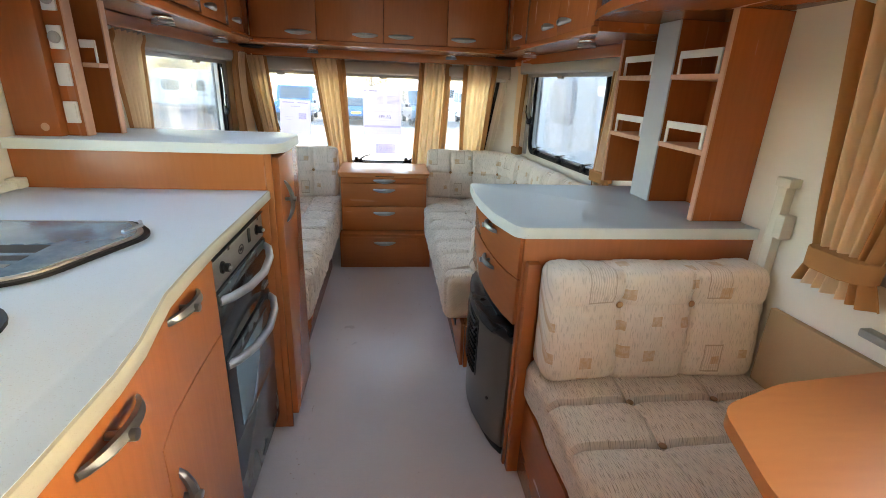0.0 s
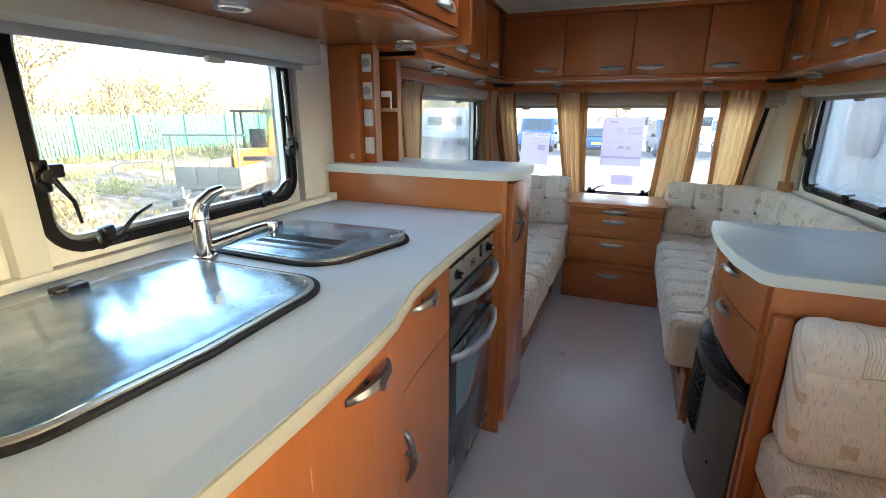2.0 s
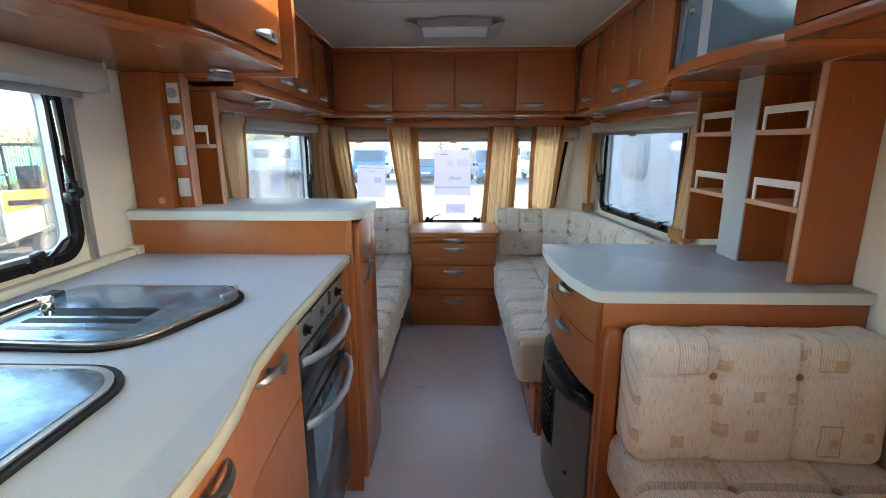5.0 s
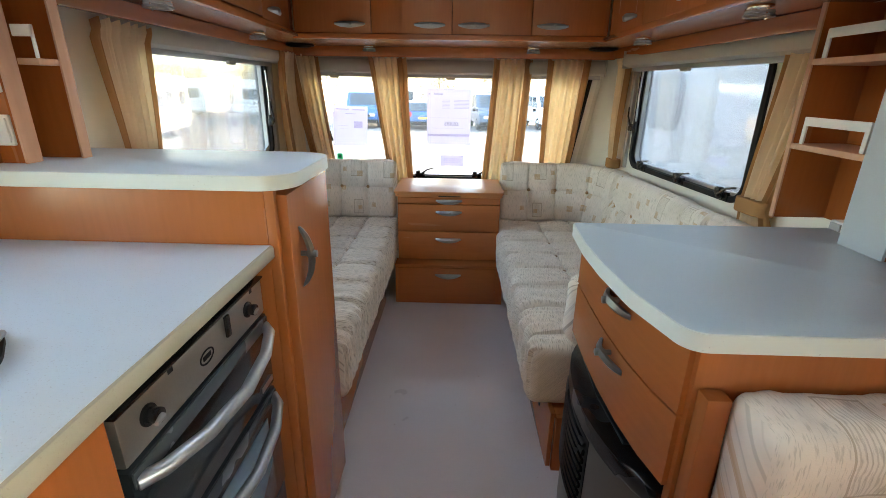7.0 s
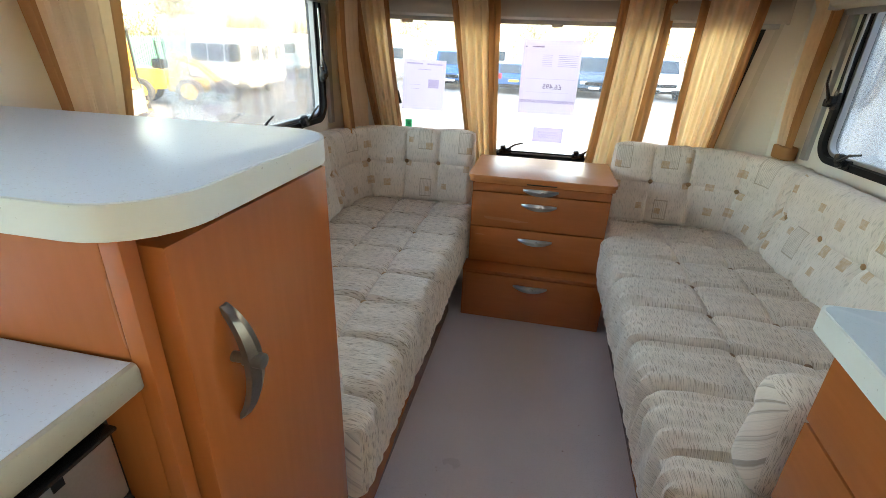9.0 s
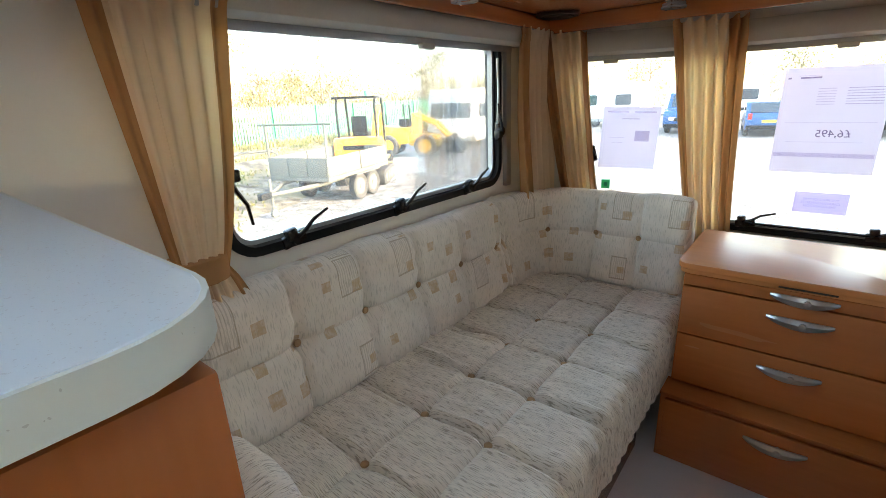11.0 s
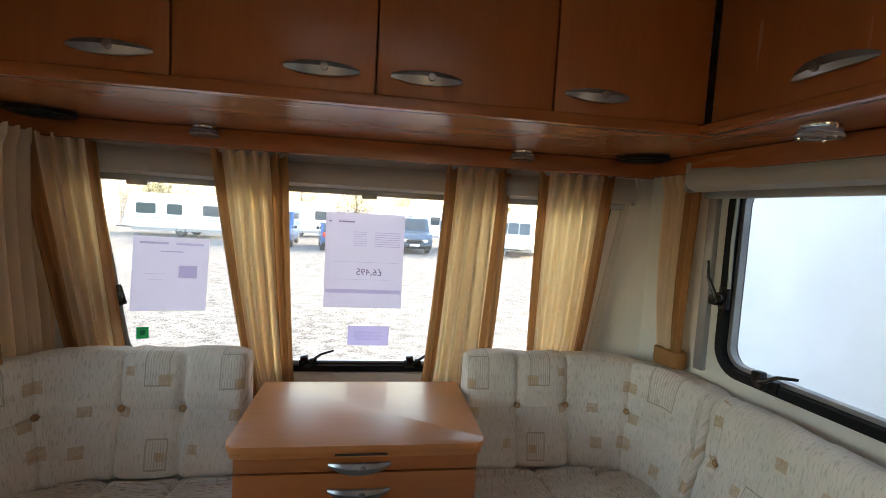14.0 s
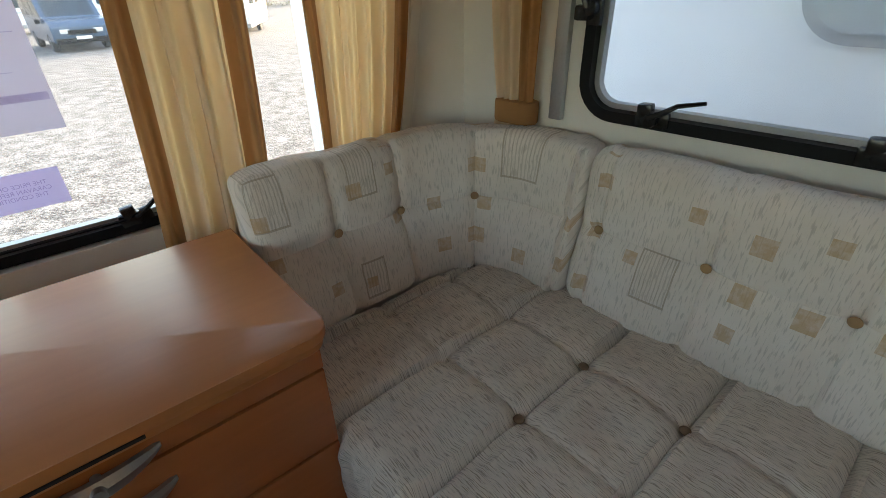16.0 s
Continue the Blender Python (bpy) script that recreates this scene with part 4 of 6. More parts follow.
SX = 1.025
sh = thing("shelf_unit", (1.1, 2.02, 0.897), "cherry open shelf unit with white rails and a grey centre strip", "shelf unit")
part("end_panel", box(SX, 1.198, 1.685, 1.705, 0.897, 1.519, 0.002), WOOD_V, sh)
part("edge_strip", box(SX - 0.006, SX, 1.684, 1.706, 0.897, 1.519, 0.002), EDGE_WOOD, sh)
part("back", box(1.178, 1.198, 1.705, 2.36, 0.897, 1.519), WOOD_V, sh)
part("upright", box(SX, 1.178, 1.958, 1.972, 0.897, 1.519), WOOD_V, sh)
part("upright", box(SX, 1.178, 2.068, 2.082, 0.897, 1.519), WOOD_V, sh)
part("centre_strip", box(SX - 0.008, SX, 1.955, 2.085, 0.897, 1.519, 0.002), GREY_STRIP, sh, "pale grey centre strip")
part("end_panel", box(SX, 1.178, 2.345, 2.36, 0.897, 1.519, 0.002), WOOD_V, sh)
part("edge_strip", box(SX - 0.006, SX, 2.344, 2.361, 0.897, 1.519, 0.002), EDGE_WOOD, sh)
for y0, y1 in ((1.705, 1.958), (2.082, 2.345)):
    for z in (1.112, 1.338):
        s = part("shelf", box(SX - 0.006, 1.178, y0 + 0.001, y1 - 0.001, z - 0.008, z + 0.008, 0.002), EDGE_WOOD, sh)
        part("shelf_rail", join(box(SX + 0.002, SX + 0.008, y0 + 0.02, y1 - 0.02, z + 0.058, z + 0.082, 0.002), box(SX + 0.002, SX + 0.008, y0 + 0.02, y0 + 0.034, z + 0.008, z + 0.06, 0.002),
                                box(SX + 0.002, SX + 0.008, y1 - 0.034, y1 - 0.02, z + 0.008, z + 0.06, 0.002), box(SX + 0.008, SX + 0.06, y0 + 0.014, y0 + 0.020, z + 0.062, z + 0.078, 0.002)), WHITE_PLASTIC, s, "white rail")
for y in (2.13, 2.20):
    so = thing("socket", (1.15, y, 0.897), "small white socket on the dresser", "socket", "sockets")
    part("plate", box(1.10, 1.17, y - 0.024, y + 0.024, 0.897, 0.925, 0.004), WHITE_PLASTIC, so)
    part("flap", box(1.094, 1.10, y - 0.018, y + 0.018, 0.90, 0.92, 0.002), GREY_PLASTIC, so, "grey flap")


# ---------------------------------------------------------------- kitchen
FRONT = [(-0.337, 1.852), (-0.332, 1.33), (-0.327, 1.20), (-0.319, 1.08), (-0.303, 1.00), (-0.288, 0.93), (-0.279, 0.85), (-0.275, 0.70), (-0.279, 0.45), (-0.30, 0.1), (-0.33, -0.3)]
wt = thing("worktop", (-0.65, 0.8, 0.90), "pale grey laminate kitchen worktop with a curved cream edge", "worktop")
part("top", prism([(-1.077, -0.3), *[(x - 0.003, y) for x, y in FRONT[::-1]], (-1.077, 1.852)], 0.911, 0.940, "z", 0.003), WORKTOP, wt)
strip = bmesh.new()
prof = [(0.0, 0.9395), (0.004, 0.938), (0.006, 0.933), (0.006, 0.914), (0.003, 0.910), (-0.004, 0.910)]
rows = [[strip.verts.new((x - 0.003 + px, y, pz)) for px, pz in prof] for x, y in FRONT]
for a, b in zip(rows, rows[1:]):
    for i in range(len(prof) - 1):
        strip.faces.new((a[i], a[i + 1], b[i + 1], b[i]))
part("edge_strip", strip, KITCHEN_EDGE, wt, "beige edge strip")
us = solo("upstand", box(-1.078, -1.045, -0.3, 1.85, 0.941, 0.965, 0.005), CREAM_PLASTIC, "cream strip between worktop and wall", "trim")
solo("upstand_end", box(-1.078, -1.035, 1.815, 1.85, 0.941, 0.972, 0.006), CREAM_PLASTIC, "cream end cap of the worktop strip", "trim")


def bulge_panel(y0, y1, z0, z1, back, th=0.018, worn=0.002):
    pts = [p for p in FRONT if y0 < p[1] < y1]

    def xat(y):
        for (xa, ya), (xb, yb) in zip(FRONT, FRONT[1:]):
            if yb <= y <= ya:
                return xa + (xb - xa) * (ya - y) / (ya - yb)
        return FRONT[-1][0]

    line = [(xat(y1), y1), *pts, (xat(y0), y0)]
    out = [(x - back, y) for x, y in line]
    return prism([*out, *[(x - th, y) for x, y in out[::-1]]], z0, z1, "z", worn)


base = thing("kitchen_unit", (-0.7, 0.7, 0.0), "cherry kitchen base unit with a bowed front, drawer and doors", "kitchen unit")
# carcass is near-black so the seams between the fronts look shaded
part("carcass", prism([(-1.075, -0.3), (-0.40, -0.3), (-0.345, 0.2), (-0.315, 0.5), (-0.315, 0.85), (-0.352, 1.02), (-0.372, 1.10), (-0.378, 1.372), (-1.075, 1.372)], 0.06, 0.910), GAP_SHADE, base, "near-black fill painting the shade in the gaps")
part("plinth", prism([(-1.07, -0.3), (-0.44, -0.3), (-0.37, 0.5), (-0.395, 1.37), (-1.07, 1.37)], 0.0, 0.058), WOOD_Y, base)
front_panel = part("front_panel", join(bulge_panel(0.30, 0.9885, 0.062, 0.904, 0.022, worn=0), bulge_panel(0.9885, 1.370, 0.698, 0.904, 0.022, worn=0)), WOOD_V, base)
d = front_panel
shared("handle", BOW, handle_pose((-0.348, 1.185, 0.862), (0, -1, 0), (1, 0, 0)), d, "satin bow handle")
d = part("door", bulge_panel(0.992, 1.370, 0.062, 0.694, 0.022), WOOD_V, base)
shared("handle", BOW, handle_pose((-0.338, 1.045, 0.53), (0, 0, 1), (1, 0, 0)), d, "satin bow handle")
d = front_panel
shared("handle", BOW, handle_pose((-0.301, 0.85, 0.855), (0.02, -1, 0), (1, 0.05, 0)), d, "satin bow handle")
part("door", bulge_panel(-0.29, 0.296, 0.062, 0.904, 0.022), WOOD_V, base)

# oven
ov = thing("oven", (-0.6, 1.61, 0.06), "built-in oven and grill with steel controls and dark glass doors", "oven")
OX = -0.370
part("body", box(-1.07, OX - 0.012, 1.376, 1.846, 0.06, 0.903), BLACK, ov)
part("control_panel", box(OX - 0.012, OX + 0.008, 1.392, 1.832, 0.795, 0.872, 0.004), STEEL, ov, "worn brushed steel control panel")
part("top_lip", box(OX - 0.012, OX + 0.012, 1.388, 1.836, 0.8725, 0.877, 0.002), BLACK_GLOSS, ov, "black top lip")
for y, b in ((1.445, 1), (1.755, 0)):
    k = part("knob", join(disc((OX + 0.008, y, 0.838), (1, 0, 0), 0.016, 0.005, 20, 0.002), disc((OX + 0.013, y, 0.838), (1, 0, 0), 0.011, 0.015, 18, 0.002)), BLACK_GLOSS, ov, "black knob")
    part("pointer", tube([(OX + 0.03, y, 0.838), (OX + 0.034, y - 0.02, 0.840)], 0.005, 8, 0.003), STEEL, k)
part("rocker", box(OX + 0.008, OX + 0.014, 1.665, 1.68, 0.826, 0.868, 0.003), BLACK_GLOSS, ov, "black rocker switch")
badge_loop = [(1.60 + 0.022 * math.cos(a), 0.83 + 0.013 * math.sin(a)) for a in (2 * math.pi * q / 24 for q in range(24))]
badge_mesh = moved(ring(badge_loop, inset(badge_loop, 0.003), 0.0, 0.001), Matrix(((0, 0, 1, OX + 0.008), (1, 0, 0, 0), (0, 1, 0, 0), (0, 0, 0, 1))))
part("badge", join(badge_mesh, box(OX + 0.008, OX + 0.009, 1.588, 1.612, 0.826, 0.834)), BLACK, ov, "dark oval badge")
part("symbol", box(OX + 0.008, OX + 0.0088, 1.50, 1.512, 0.862, 0.874), BLACK, ov)
part("symbol", box(OX + 0.008, OX + 0.0088, 1.775, 1.785, 0.862, 0.874), BLACK, ov)
for z0, z1, hz, name in ((0.615, 0.79, 0.765, "grill_door"), (0.335, 0.605, 0.585, "oven_door")):
    d = part(name, box(OX - 0.012, OX + 0.010, 1.390, 1.834, z0, z1, 0.004), OVEN_GLASS, ov, "dark glass door")
    part("handle", tube([(OX + 0.008, 1.402, hz), (OX + 0.030, 1.43, hz), (OX + 0.052, 1.50, hz - 0.004), (OX + 0.062, 1.61, hz - 0.008), (OX + 0.052, 1.72, hz - 0.004), (OX + 0.030, 1.795, hz), (OX + 0.008, 1.822, hz)], 0.0115, 12), ALU, d, "silver bow handle")
    part("top_strip", box(OX + 0.008, OX + 0.013, 1.394, 1.83, z1 - 0.03, z1 - 0.004, 0.002), OVEN_GREY, d)
part("lower_panel", box(OX - 0.012, OX + 0.006, 1.390, 1.834, 0.085, 0.328, 0.004), OVEN_GREY, ov, "grey lower panel")
part("window", box(OX + 0.0098, OX + 0.0115, 1.45, 1.775, 0.355, 0.56, 0.001), SMOKED, ov, "oven window")
part("badge_strip", box(OX + 0.010, OX + 0.0115, 1.77, 1.825, 0.628, 0.640), STEEL, ov)


def lid(name, loop, label, category):
    t = thing(name, (sum(p[0] for p in loop) / len(loop), sum(p[1] for p in loop) / len(loop), 0.9405), label, category)
    part("rim", ring(loop, inset(loop, 0.030), 0.9405, 0.947), BLACK, t, "black rubber rim")
    part("steel_band", ring(inset(loop, 0.012), inset(loop, 0.026), 0.945, 0.9505), STEEL, t, "steel band")
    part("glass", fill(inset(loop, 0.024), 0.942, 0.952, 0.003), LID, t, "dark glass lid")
    return t


l1 = lid("sink_lid", rounded([(-0.955, 0.42), (-0.50, 0.42), (-0.472, 0.70), (-0.478, 1.035), (-0.955, 1.035)], [0.09, 0.1, 0, 0.10, 0.09]), "dark glass sink lid with a black and steel rim, steamed over, sky reflection in its colour", "sink lid")
l2 = lid("hob_lid", rounded([(-0.955, 1.10), (-0.56, 1.085), (-0.468, 1.38), (-0.55, 1.475), (-0.955, 1.475)], [0.07, 0.12, 0.09, 0.08, 0.06]), "dark glass hob lid with printed bars", "hob lid")
for y0, y1, mtl in ((1.24, 1.285, BLACK), (1.20, 1.225, BLACK), (1.165, 1.180, OVEN_GREY)):
    part("printed_bar", box(-0.86, -0.62, y0, y1, 0.952, 0.9526), mtl, l2)
for t, x, y in ((l1, -0.945, 0.78), (l1, -0.945, 0.55), (l2, -0.945, 1.36), (l2, -0.945, 1.22)):
    part("hinge", box(x - 0.012, x + 0.02, y - 0.03, y + 0.03, 0.945, 0.960, 0.004), BLACK_GLOSS, t, "black hinge")
part("finger_recess", tube([(-0.53, 1.37, 0.953), (-0.515, 1.42, 0.953), (-0.535, 1.455, 0.9515)], 0.0045, 8), ALU, l2)

tap = thing("tap", (-0.89, 1.06, 0.9405), "chrome mixer tap with a swivel spout and lever", "tap")
part("body", join(disc((-0.89, 1.06, 0.9405), (0, 0, 1), 0.028, 0.008, 24, 0.002), tube([(-0.89, 1.06, 0.945), (-0.89, 1.06, 1.0), (-0.89, 1.06, 1.04)], 0.022, 20, 0.020)), CHROME, tap)
part("collar", disc((-0.89, 1.06, 1.036), (0, 0, 1), 0.0225, 0.01, 20, 0.002), CHROME, tap)
part("lever", join(tube([(-0.89, 1.06, 1.045), (-0.888, 1.062, 1.065), (-0.880, 1.067, 1.082)], 0.022, 18, 0.020), tube([(-0.882, 1.066, 1.078), (-0.862, 1.083, 1.102), (-0.842, 1.10, 1.112)], 0.018, 14, 0.010)), CHROME, tap)
part("spout", tube([(-0.885, 1.07, 0.966), (-0.845, 1.105, 0.982), (-0.80, 1.145, 1.0), (-0.775, 1.165, 1.008)], 0.0145, 14, 0.0115), CHROME, tap)
part("outlet", join(disc((-0.768, 1.17, 0.990), (0, 0, 1), 0.0135, 0.027, 16, 0.003), disc((-0.768, 1.17, 0.982), (0, 0, 1), 0.010, 0.01, 14)), CHROME, tap)

# ---------------------------------------------------------------- tall unit with the upper counter
tu = thing("tall_unit", (-0.68, 2.03, 0.0), "cherry tall unit between kitchen and seat, with a closed door", "cupboard")
part("carcass", box(-1.077, -0.345, 1.856, 2.182, 0.0, 1.055, 0.002), WOOD_V, tu)
part("stile", box(-0.344, -0.324, 1.855, 1.872, 0.0, 1.055, 0.002), WOOD_V, tu)
# solid near-black strip stands for the shade between stile and door
part("gap", box(-0.344, -0.334, 1.8725, 1.8775, 0.0, 1.054), GAP_SHADE, tu, "near-black fill painting the shade in the gaps")
d = part("door", box(-0.344, -0.305, 1.878, 2.180, 0.045, 1.042, 0.003), WOOD_V, tu)
shared("handle", BOW, handle_pose((-0.305, 1.932, 0.885), (0, 0, 1), (1, 0, 0)), d, "satin bow handle")
uc = thing("upper_counter", (-0.68, 2.02, 1.046), "pale laminate counter with a cream edge on the tall unit", "worktop")
outer = rounded([(-1.077, 1.842), (-0.285, 1.842), (-0.285, 2.205), (-1.077, 2.205)], [0, 0.075, 0.085, 0])
part("top", fill(inset(outer, 0.004), 1.057, 1.087, 0.002), WORKTOP, uc)
part("edge_strip", ring(outer, inset(outer, 0.005), 1.056, 1.0862), TOP_EDGE, uc, "cream edge strip")

# ---------------------------------------------------------------- dresser on the east side
dr = thing("dresser", (0.8, 1.92, 0.0), "cherry dresser unit with two bowed drawers", "drawer unit")
part("side_panel", box(0.452, 1.198, 1.612, 1.634, 0.0, 0.860, 0.002), WOOD_V, dr)
part("carcass", box(0.47, 1.15, 1.636, 2.215, 0.56, 0.860), WOOD_V, dr)
part("back_panel", box(0.50, 1.15, 2.195, 2.215, 0.0, 0.559), WOOD_V, dr)
part("inner_panel", box(0.62, 0.64, 1.636, 2.193, 0.0, 0.559), WOOD_V, dr)
BOWED = [(0.442, 1.625), (0.425, 1.70), (0.412, 1.80), (0.406, 1.92), (0.407, 2.05), (0.413, 2.205)]


def bowed(z0, z1, th=0.018):
    return prism([*BOWED, *[(x + th, y) for x, y in BOWED[::-1]]], z0, z1, "z", 0.002)


for z0, z1, hz in ((0.722, 0.856, 0.822), (0.562, 0.717, 0.690)):
    d = part("drawer_front", bowed(z0, z1), WOOD_Y, dr)
    shared("handle", BOW, handle_pose((0.409, 1.865, hz), (0.02, 1, 0), (-1, 0.03, 0)), d, "satin bow handle")
dt = thing("worktop", (0.8, 1.92, 0.862), "blue-grey laminate dresser top with a cream edge", "worktop")
outer = rounded([(0.425, 1.600), (1.198, 1.600), (1.165, 2.235), (0.385, 2.235), (0.372, 2.05), (0.373, 1.92), (0.385, 1.76)], [0.045, 0, 0, 0.02, 0.2, 0.3, 0.25])
part("top", fill(inset(outer, 0.004), 0.8625, 0.8965, 0.002), DRESSER_TOP, dt)
part("edge_strip", ring(outer, inset(outer, 0.005), 0.862, 0.8955), TOP_EDGE, dt, "cream edge strip")


def heater():
    t = thing("gas_heater", (0.47, 1.94, 0.0), "dark grey gas fire with a black top and curved slats", "heater")

    def line(bow, y0=1.66, y1=2.23, n=14):
        return [(0.452 - bow * math.sin(math.pi * i / n) ** 0.7, y0 + (y1 - y0) * i / n) for i in range(n + 1)]

    def shell(bow, z0, z1, bev=0.004, back=0.60, y0=1.66, y1=2.23):
        return prism([*line(bow, y0, y1), (back, y1), (back, y0)], z0, z1, "z", bev)

    part("body", shell(0.075, 0.03, 0.47), HEATER, t)
    part("foot", shell(0.055, 0.0, 0.029), BLACK, t)
    part("hood", shell(0.083, 0.47, 0.515, 0.014, 0.605, 1.65, 2.24), BLACK_GLOSS, t, "black plastic hood")
    top = part("top_recess", prism([(0.43, 1.78), (0.42, 1.95), (0.43, 2.12), (0.52, 2.12), (0.52, 1.78)], 0.512, 0.519, "z", 0.003), BLACK, t)
    for y in (1.83, 2.07):
        part("button", disc((0.475, y, 0.517), (0, 0, 1), 0.018, 0.008, 18, 0.002), BLACK_GLOSS, t)
    for i in range(9):
        z = 0.225 + i * 0.026
        a = [(0.452 - 0.080 * math.sin(math.pi * (0.36 + 0.5 * j / 8)) ** 0.7, 1.66 + 0.57 * (0.36 + 0.5 * j / 8), z) for j in range(9)]
        part("slat", tube(a, 0.0075, 6), BLACK_GLOSS, t)
    part("grille_recess", prism([*[(0.452 - 0.077 * math.sin(math.pi * (0.34 + 0.54 * j / 8)) ** 0.7, 1.66 + 0.57 * (0.34 + 0.54 * j / 8)) for j in range(9)], (0.46, 2.16), (0.46, 1.85)], 0.21, 0.452, "z"), BLACK, t)
    part("knob", disc((0.415, 1.745, 0.19), (-1, -0.4, 0), 0.006, 0.01, 10), BLACK_GLOSS, t)


heater()

# ---------------------------------------------------------------- front chest of drawers
ch = thing("chest_of_drawers", (0.01, 3.9, 0.0), "cherry chest of drawers between the seats, drawers closed", "chest")
part("carcass", box(-0.292, 0.314, 3.605, 3.985, 0.0, 0.646), WOOD_V, ch)
part("lower_box", box(-0.302, 0.345, 3.515, 3.606, 0.0, 0.246, 0.003), WOOD_X, ch)
part("ledge", box(-0.302, 0.345, 3.500, 3.606, 0.247, 0.258, 0.003), WOOD_X, ch)
d = part("flap_door", box(-0.285, 0.30, 3.500, 3.514, 0.03, 0.235, 0.003), WOOD_X, ch)
shared("handle", LEAF, handle_pose((0.015, 3.500, 0.195), (1, 0, 0), (0, -1, 0)), d, "satin metal handle")
for z0, z1, hz in ((0.262, 0.436, 0.392), (0.441, 0.604, 0.560), (0.609, 0.645, 0.628)):
    d = part("drawer_front", box(-0.290, 0.312, 3.587, 3.604, z0, z1, 0.003), WOOD_X, ch)
    shared("handle", LEAF, handle_pose((0.012, 3.587, hz), (1, 0, 0), (0, -1, 0)), d, "satin metal handle")
outer = rounded([(-0.312, 3.575), (0.332, 3.575), (0.332, 4.005), (-0.312, 4.005)], [0.035, 0.035, 0, 0])
part("top", fill(outer, 0.664, 0.682, 0.004), TABLE_WOOD, ch)
part("pull_out_leaf", fill(inset(outer, 0.006), 0.648, 0.662, 0.003), TABLE_WOOD, ch)
# near-black strip on the leaf's edge, shade of a finger groove
part("groove_shade", box(-0.05, 0.08, 3.5785, 3.582, 0.653, 0.658, 0.001), GAP_SHADE, ch)
solo("rear_shelf", box(-0.31, 0.33, 4.01, 4.265, 0.515, 0.53, 0.003), CREAM_PLASTIC, "cream shelf behind the chest of drawers", "shelf")
part("shelf_leg", box(-0.29, 0.31, 4.20, 4.22, 0.0, 0.5145), WOOD_X, bpy.data.objects["rear_shelf"])


# ---------------------------------------------------------------- cushions
def gauss(d, w):
    return math.exp(-(d / w) ** 2)


def cushion(size, step, r, place, dent, swapuv=False):
    """A soft block. size: (length, depth, height); place(s, d, z) gives the world point; dent(s, d, z, n) how far it is drawn in."""
    ls, ld, lz = size
    bm = bmesh.new()
    uvl = bm.loops.layers.uv.new("UVMap")
    cache, where = {}, {}

    def vert(s, d, z):
        key = (round(s, 5), round(d, 5), round(z, 5))
        if key not in cache:
            p = Vector((s, d, z))
            q = Vector((min(max(s, r), ls - r), min(max(d, r), ld - r), min(max(z, r), lz - r)))
            n = p - q
            n = n.normalized() if n.length > 1e-9 else Vector((0, 0, 1))
            p = q + n * r - n * dent(s, d, z, n)
            v = bm.verts.new(place(*p))
            cache[key] = v
            where[v] = (s, d, z)
        return cache[key]

    def even(n_, l):
        return [l * i / n_ for i in range(n_ + 1)]

    gs, gd, gz = (even(max(2, round(l / step)), l) for l in size)

    def sheet(ga, gb, put):
        for a0, a1 in zip(ga, ga[1:]):
            for b0, b1 in zip(gb, gb[1:]):
                f = bm.faces.new([vert(*put(a, b)) for a, b in ((a0, b0), (a1, b0), (a1, b1), (a0, b1))])
                for lp in f.loops:
                    s, d, z = where[lp.vert]
                    lp[uvl].uv = (s, z - d) if not swapuv else (z - d, s)

    sheet(gs, gd, lambda a, b: (a, b, 0.0))
    sheet(gs, gd, lambda a, b: (a, b, lz))
    sheet(gs, gz, lambda a, b: (a, 0.0, b))
    sheet(gs, gz, lambda a, b: (a, ld, b))
    sheet(gd, gz, lambda a, b: (0.0, a, b))
    sheet(gd, gz, lambda a, b: (ls, a, b))
    return bm


def button_mesh():
    bm = bmesh.new()
    bmesh.ops.create_uvsphere(bm, u_segments=14, v_segments=8, radius=0.0105)
    bm.transform(Matrix.Diagonal((1, 1, 0.5, 1)))
    return bm


BTN = finish(button_mesh(), BUTTON, "button")
BTN_D = finish(button_mesh(), DARK_BUTTON, "button")


def back_dent(cols, mid, length):
    """Tufting of an upright cushion: seams at each button and a seam across; d = 0 is the face."""
    def f(s, d, z, n):
        e = 0.0
        face = max(0.0, -n.y)
        up = max(0.0, n.z)
        near = min(abs(s - c) for c in cols)
        e += (0.013 * face + 0.003 * up) * gauss(near, 0.008)
        e += 0.006 * face * gauss(z - mid, 0.007)
        e -= face * 0.006 * math.sin(min(abs(z - mid) / 0.15, 1) * math.pi / 2)
        e += 0.012 * face * gauss(math.hypot(near, z - mid), 0.024)
        e -= 0.007 * face * math.cos(min(near / 0.11, 1) * math.pi / 2 - math.pi / 2) * (0.6 + 0.4 * abs(z - mid) / 0.18)
        e -= 0.006 * noise.noise(Vector((s * 9, z * 9, d * 9 + 3)))
        pull = gauss(near, 0.07) * gauss(z - mid, 0.14)
        e += 0.0028 * face * pull * math.sin(70 * (abs(z - mid) + 0.5 * near) + 5 * noise.noise(Vector((s * 11, z * 11, 1))))
        e += 0.0022 * (face + up) * noise.noise(Vector((s * 30, z * 30, d * 30)))
        e -= 0.004 * up * math.sin(s * 90 + 6 * noise.noise(Vector((s * 5, 0, 0)))) * abs(noise.noise(Vector((s * 7, 1, 0))))
        return e
    return f


